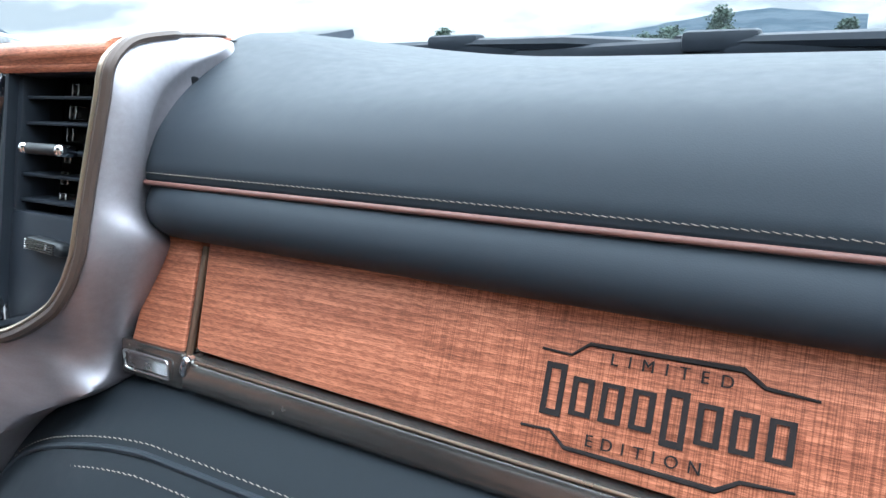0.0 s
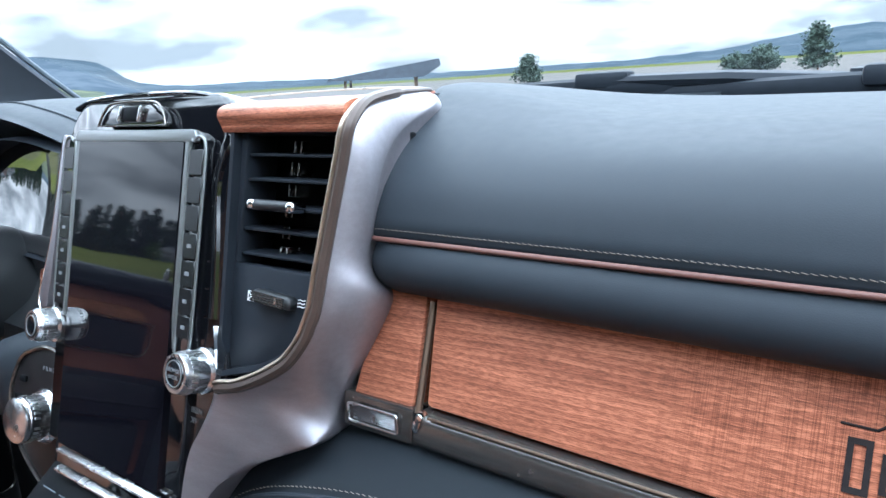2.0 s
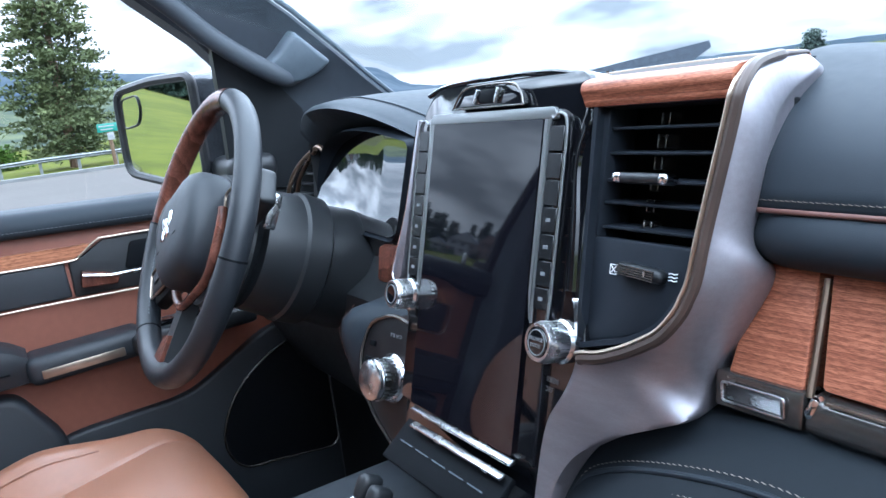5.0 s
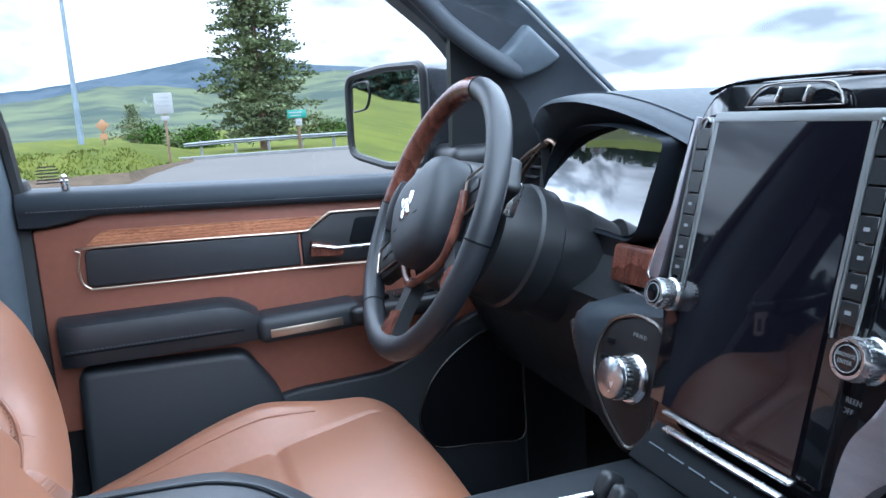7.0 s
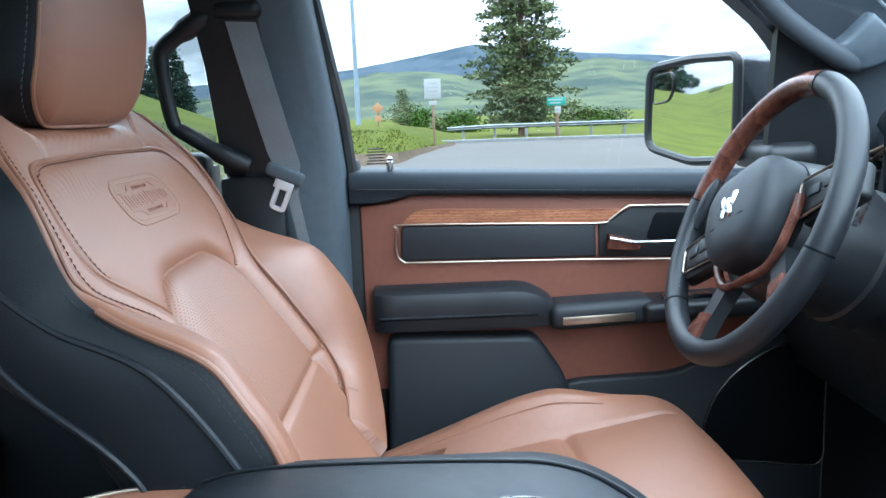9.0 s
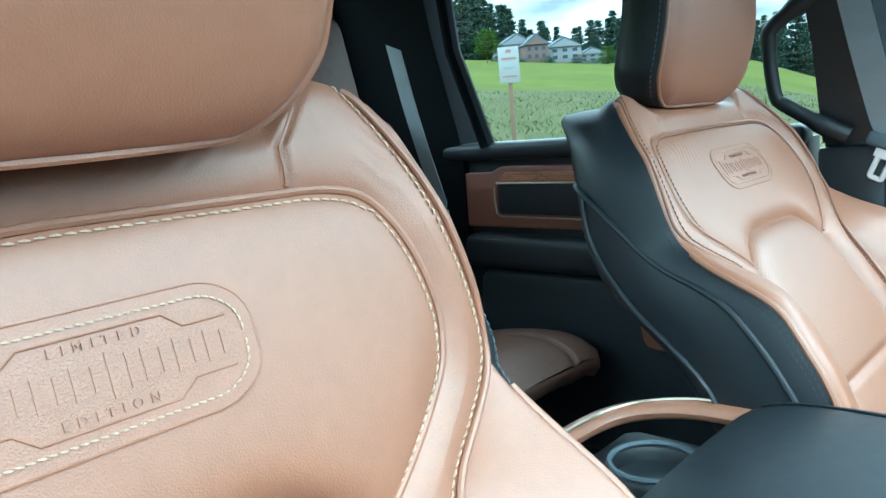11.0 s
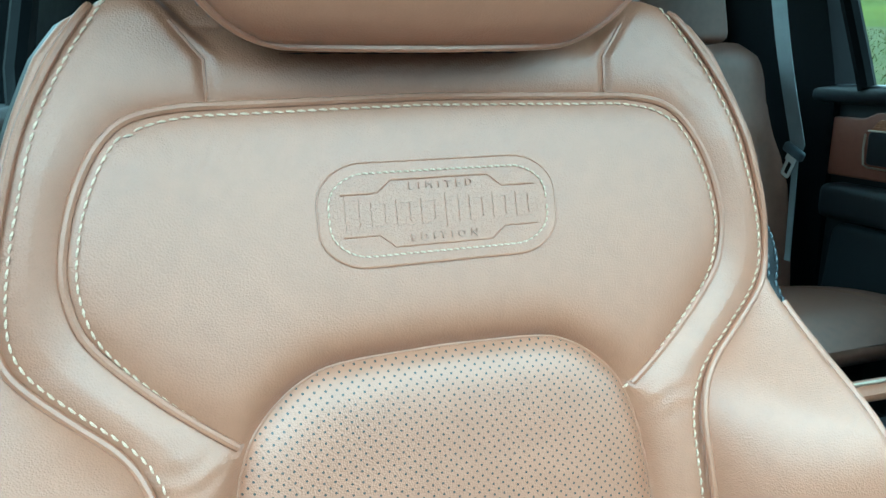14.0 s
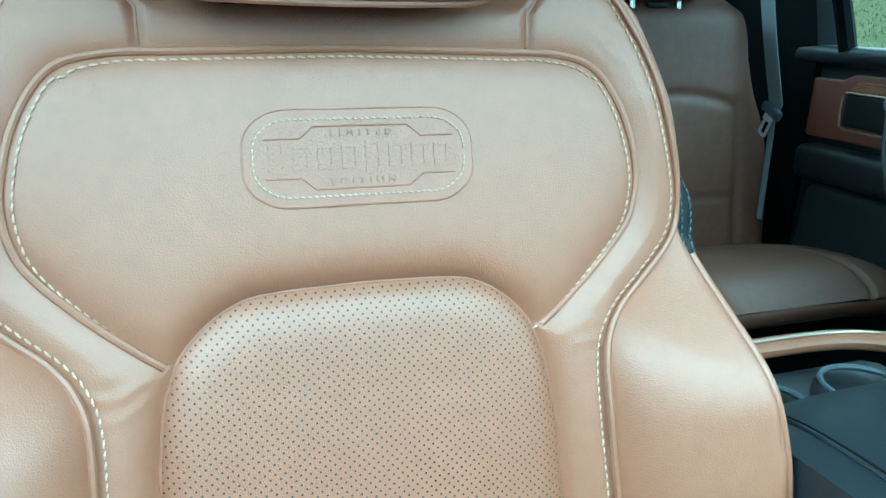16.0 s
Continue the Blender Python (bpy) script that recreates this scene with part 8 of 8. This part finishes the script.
# bushes behind the rail
for i, (az, r, h) in enumerate(((92.2, 60, 2.6), (90.9, 58, 2.0), (88.6, 56, 1.9), (87.9, 52, 1.7), (80.0, 60, 2.2), (78.6, 60, 1.8), (77.0, 62, 1.6), (91.6, 62, 1.9))):
    clump_tree("bush", at(az, r, -0.6), h, h * 0.9, 0.2, "green leafy bush by the road", LEAVES if i % 2 else NEEDLES, "round", 20 + i, 60, "roadside bushes", 0.7)
clump_tree("young_fir", at(92.4, 70, -0.5), 3.9, 1.1, 0.4, "small dark fir on the far field", NEEDLES, seed=9, clumps=70, group="far firs")
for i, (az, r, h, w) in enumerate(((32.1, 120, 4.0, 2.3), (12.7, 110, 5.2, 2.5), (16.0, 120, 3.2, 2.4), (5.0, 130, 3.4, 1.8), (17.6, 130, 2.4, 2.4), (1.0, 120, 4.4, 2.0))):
    clump_tree("fir_tree", at(az, r, -0.6), h, w, 0.3, "distant tree ahead of the car with haze in its colour", HAZY_LEAVES, "round" if i in (2, 4) else "conifer", 40 + i, 120, "trees ahead", 0.9, 0.25)


def guard_rail():
    g = thing("guard_rail", pose(0, 0, 0), "galvanised guard rail along the road", "guard rail")
    az = np.linspace(55, 89.2, 30)
    sec = [(0.0, 0.52), (0.05, 0.56), (0.0, 0.61), (0.05, 0.66), (0.0, 0.72), (-0.02, 0.72), (0.03, 0.66), (-0.02, 0.61), (0.03, 0.56), (-0.02, 0.52)]
    rings = []
    for a in az:
        t = max(0, (a - 86) / 3.2)
        rings.append([at(a, 37.0 - s, z - 0.06 * t) for s, z in sec])
    part("beam", loft(rings), GALV, g, "corrugated steel beam")
    for a in az[::2]:
        p = at(a, 37.15)
        part("post", box(0.12, 0.12, 0.75, m=pose(p.x, p.y, 0.35)), GALV, g)


guard_rail()


def sign(name, az, r, w, h, z_mid, board, label, bars=(), legs=1, back=0.0, tilt=0.0, face=None, ground=0.0):
    p = at(az, r)
    s = thing(name, Matrix.Translation((p.x, p.y, ground)) @ pose(0, 0, 0, 0, 0, az), label, "sign")
    for i in range(legs):
        x = 0 if legs == 1 else (-0.3 + 0.6 * i) * w
        part("post", box(0.09, 0.09, z_mid + h * 0.3, 0.01, m=pose(x, 0.06, (z_mid + h * 0.3) / 2)), POST, s, "weathered wooden post")
    part("board", box(w, 0.02, h, 0.004, m=pose(0, 0, z_mid, 0, tilt, 0)), board, s)
    for (x, z, bw, bh, mat) in bars:
        part("print_bar", box(bw, 0.006, bh, m=pose(x, -0.012, z_mid + z)), mat, s)
    return s


sign("notice_sign", 90.2, 30, 0.64, 0.75, 2.3, SIGN_WHITE, "tall white notice board on a wooden post", [(0, 0.2, 0.4, 0.03, GREY_PRINT), (0, 0.05, 0.45, 0.03, GREY_PRINT), (0, -0.1, 0.42, 0.03, GREY_PRINT)])
sign("small_notice_sign", 90.2, 29.9, 0.30, 0.16, 1.75, SIGN_WHITE, "small white plate under a notice board", [])
sign("warning_sign", 94.3, 40, 0.44, 0.44, 1.70, SIGN_YELLOW, "faded orange diamond warning sign", [(0, -0.52, 0.34, 0.28, SIGN_YELLOW)], tilt=45)
sign("road_sign", 81.1, 36, 0.86, 0.36, 1.68, SIGN_GREEN, "green road direction sign", [(-0.05, 0.07, 0.6, 0.05, SIGN_WHITE), (-0.05, -0.07, 0.5, 0.05, SIGN_WHITE)])
sign("route_sign", 81.0, 35.9, 0.28, 0.30, 1.30, SIGN_WHITE, "small white route shield plate", [(0, 0, 0.14, 0.10, GREY_PRINT)])
sign("parking_notice_sign", 128.2, 15, 0.40, 0.68, 1.95, SIGN_WHITE, "white notice sign with red and black print on a brown post", [(0, 0.26, 0.10, 0.06, SIGN_RED), (0, 0.12, 0.28, 0.035, SIGN_RED), (0, -0.06, 0.22, 0.03, GREY_PRINT), (0, -0.22, 0.28, 0.03, SIGN_RED)], ground=slope_height(*at(128.2, 15).xy))


def light_pole():
    p = at(95.75, 48)
    s = thing("light_pole", Matrix.Translation(p), "tall pale blue-grey lamp post", "lamp post")
    part("pole", tube([(0, 0, 0), (0, 0, 11)], [0.17, 0.09], seg=12), POLE_PAINT, s)
    part("base", lathe([(0.25, 0), (0.25, 0.3), (0.17, 0.4)], 12, pose(0, 0, 0, 90, 0, 0)), POLE_PAINT, s)


light_pole()


def ridge(name, az0, az1, dist, tops, mat, label, depth=300, seed=0, n=70):
    """A range of hills: its crest follows tops (bearing, degrees up)."""
    A = np.linspace(az0, az1, n)
    E = np.interp(A, [q[0] for q in tops], [q[1] for q in tops])
    rows = []
    k = 14
    for i, a in enumerate(A):
        row = []
        for j in range(k + 1):
            t = j / k
            crest = (E[i] + 0.10 * noise.noise((a * 0.9, seed, 0)) + 0.05 * noise.noise((a * 3.1, seed, 2))) * math.pi / 180 * dist
            r = dist - depth * (1 - t)
            z = crest * (t ** 1.15) * (r / dist) + dist * 0.0035 * noise.noise((a * 0.5, t * 3, seed)) * math.sin(math.pi * t)
            row.append(at(a, r, 1.4 + z - 6 * (1 - t)))
        rows.append(row)
    b = loft(rows, closed=False)
    return structure(name, b, mat, label, "hills")


ridge("backdrop_ridge", 4, 118, 3600, [(4, 1.0), (10, 1.7), (14, 1.3), (19, 0.6), (25, 0.3), (45, 0.3), (52, 0.5), (57, 0.5), (60, 0.9), (62.3, 2.4), (65.5, 2.9), (72, 3.2), (78, 3.7), (84, 4.3), (87, 4.75), (92, 3.9), (97, 3.1), (103, 2.6), (112, 2.2), (118, 1)], HILL_FAR, "forested ridge with distance haze in its colour", 1200, 1, 140)
ridge("backdrop_hills", 62, 112, 1500, [(62, 0.4), (66, 1.0), (70, 2.0), (74, 2.9), (78, 3.4), (82, 3.0), (86, 2.2), (90, 2.9), (94, 3.0), (98, 2.3), (104, 1.8), (112, 1.0)], HILL_GREEN, "rolling green hills with dark patches", 900, 5, 90)


def house(az, r, w, h, d, mat, label, roof=1.1):
    p = at(az, r)
    z = slope_height(p.x, p.y)
    s = thing("house", Matrix.Translation((p.x, p.y, z - 0.5)) @ pose(0, 0, 0, 0, 0, az + 14), label, "house", "houses on the hill")
    part("wall", box(w, d, h + 0.5, 0.02, m=pose(0, 0, (h + 0.5) / 2)), mat, s)
    g = [(-w / 2 - 0.35, h + 0.35), (w / 2 + 0.35, h + 0.35), (0, h + 0.5 + roof)]
    part("roof", prism(g, d + 0.7, pose(0, -d / 2 - 0.35, 0)), SHINGLE, s, "grey shingle roof")
    part("gable", prism([(-w / 2, h + 0.36), (w / 2, h + 0.36), (0, h + 0.36 + roof * 0.85)], 0.1, pose(0, -d / 2 - 0.38, 0)), mat, s)
    for i in range(3):
        for lvl in range(2):
            part("window", box(w * 0.14, 0.08, h * 0.22, m=pose((-0.3 + 0.3 * i) * w, -d / 2 - 0.02, 0.5 + h * (0.27 + 0.45 * lvl))), WINDOW_DARK, s)
    part("door", box(w * 0.12, 0.08, h * 0.36, m=pose(w * 0.42, -d / 2 - 0.02, 0.5 + h * 0.18)), SIDING_PINK, s)
    return s


house(127.6, 190, 8.2, 3.6, 9, SIDING, "pale two-storey house with blue-grey roof", 2.5)
house(126.2, 184, 5.6, 3.7, 8, SIDING_PINK, "dusty brick gabled house", 2.4)
house(124.2, 190, 8.0, 3.4, 9, SIDING, "pale gabled house with a deck", 2.2)
house(122.2, 196, 7.0, 2.0, 8, SIDING, "low pale house with grey roof", 1.5)


def tree_line():
    """Dark firs behind the houses: a few grown once, the rest alike but turned and scaled."""
    rnd = random.Random(11)
    tops = [(108, 5.2), (114, 5.6), (118, 6.2), (121.1, 6.9), (122.3, 6.0), (123.6, 5.7), (124.6, 6.2), (125.4, 6.8), (126.4, 7.0), (127.2, 7.6), (128.4, 8.3), (129.2, 8.4), (130.1, 9.6), (131, 9.2), (134, 8.5), (140, 9.0), (148, 9.0)]
    kinds = [pine("fir_tree", (-400.0 - 30 * k, -300.0, 0.0), 10.0, 2.1 + 0.25 * k, 0.3, "dark fir in the tree line behind the houses", NEEDLES_FAR, 60 + k, 20, "tree line", 0.85, 0.22, 8) for k in range(3)]
    for i in range(104):
        az = 108 + 40 * i / 103 + rnd.uniform(-0.5, 0.5)
        r = rnd.uniform(208, 250)
        p = at(az, r)
        up = float(np.interp(az, [q[0] for q in tops], [q[1] for q in tops])) - rnd.choice((0.0, 0.2, 0.5, 0.9))
        z = slope_height(p.x, p.y)
        h = max(7.0, r * math.tan(radians(up)) + 1.4 - z)
        m = Matrix.Translation((p.x, p.y, z - 0.3)) @ pose(0, 0, 0, 0, 0, rnd.uniform(0, 360)) @ Matrix.Diagonal((h / 10 * rnd.uniform(1.0, 1.45),) * 2 + (h / 10, 1))
        if i < 101:
            copy_thing(kinds[i % 3], m)
        else:
            kinds[i % 3].matrix_basis = m


tree_line()
p = at(129.5, 150)
clump_tree("leafy_tree", (p.x, p.y, slope_height(p.x, p.y) - 0.3), 6.4, 2.6, 1.6, "round light green tree beside the houses", LEAVES, "round", 77, 260, "", 0.7)
p = at(120.9, 170)
clump_tree("leafy_tree", (p.x, p.y, slope_height(p.x, p.y) - 0.3), 3.8, 1.8, 0.5, "round light green tree beside the houses", LEAVES, "round", 78, 120, "", 0.6)
for i, (az, r, size) in enumerate(((128.7, 176, 1.3), (126.9, 174, 1.0), (125.2, 176, 1.5), (124.9, 172, 0.9), (123.1, 178, 1.2), (122.6, 176, 1.6), (121.6, 182, 1.3))):
    p = at(az, r)
    clump_tree("bush", (p.x, p.y, slope_height(p.x, p.y) - 0.2), size, size * 1.3, 0.1, "low dark shrub in front of the houses", NEEDLES_FAR, "round", 500 + i, 30, "garden shrubs", 0.6)
for i in range(26):
    rnd = random.Random(300 + i)
    az, r = rnd.uniform(150, 200), rnd.uniform(45, 110)
    p = at(az, r)
    clump_tree("bush", (p.x, p.y, slope_height(p.x, p.y) - 0.1), rnd.uniform(0.7, 1.6), rnd.uniform(0.7, 1.5), 0.1, "small dark bush scattered on the hillside", NEEDLES, "round", 400 + i, 22, "hillside bushes", 0.5)


def shelter():
    p = at(39.5, 46)
    s = thing("shelter", Matrix.Translation((p.x, p.y, 0)) @ pose(0, 0, 0, 0, 0, 39), "roadside shelter with a shallow grey roof", "shelter")
    part("roof", prism([(-5.9, 1.52), (-0.1, 1.50), (0.96, 2.12), (0.88, 2.48), (-5.7, 1.68)], 4.0), SHINGLE, s, "grey sheet roof")
    for x in (-4.8, -0.6):
        for y in (0.5, 3.5):
            part("post", box(0.15, 0.15, 1.55, m=pose(x, y, 0.775)), POST, s)


shelter()
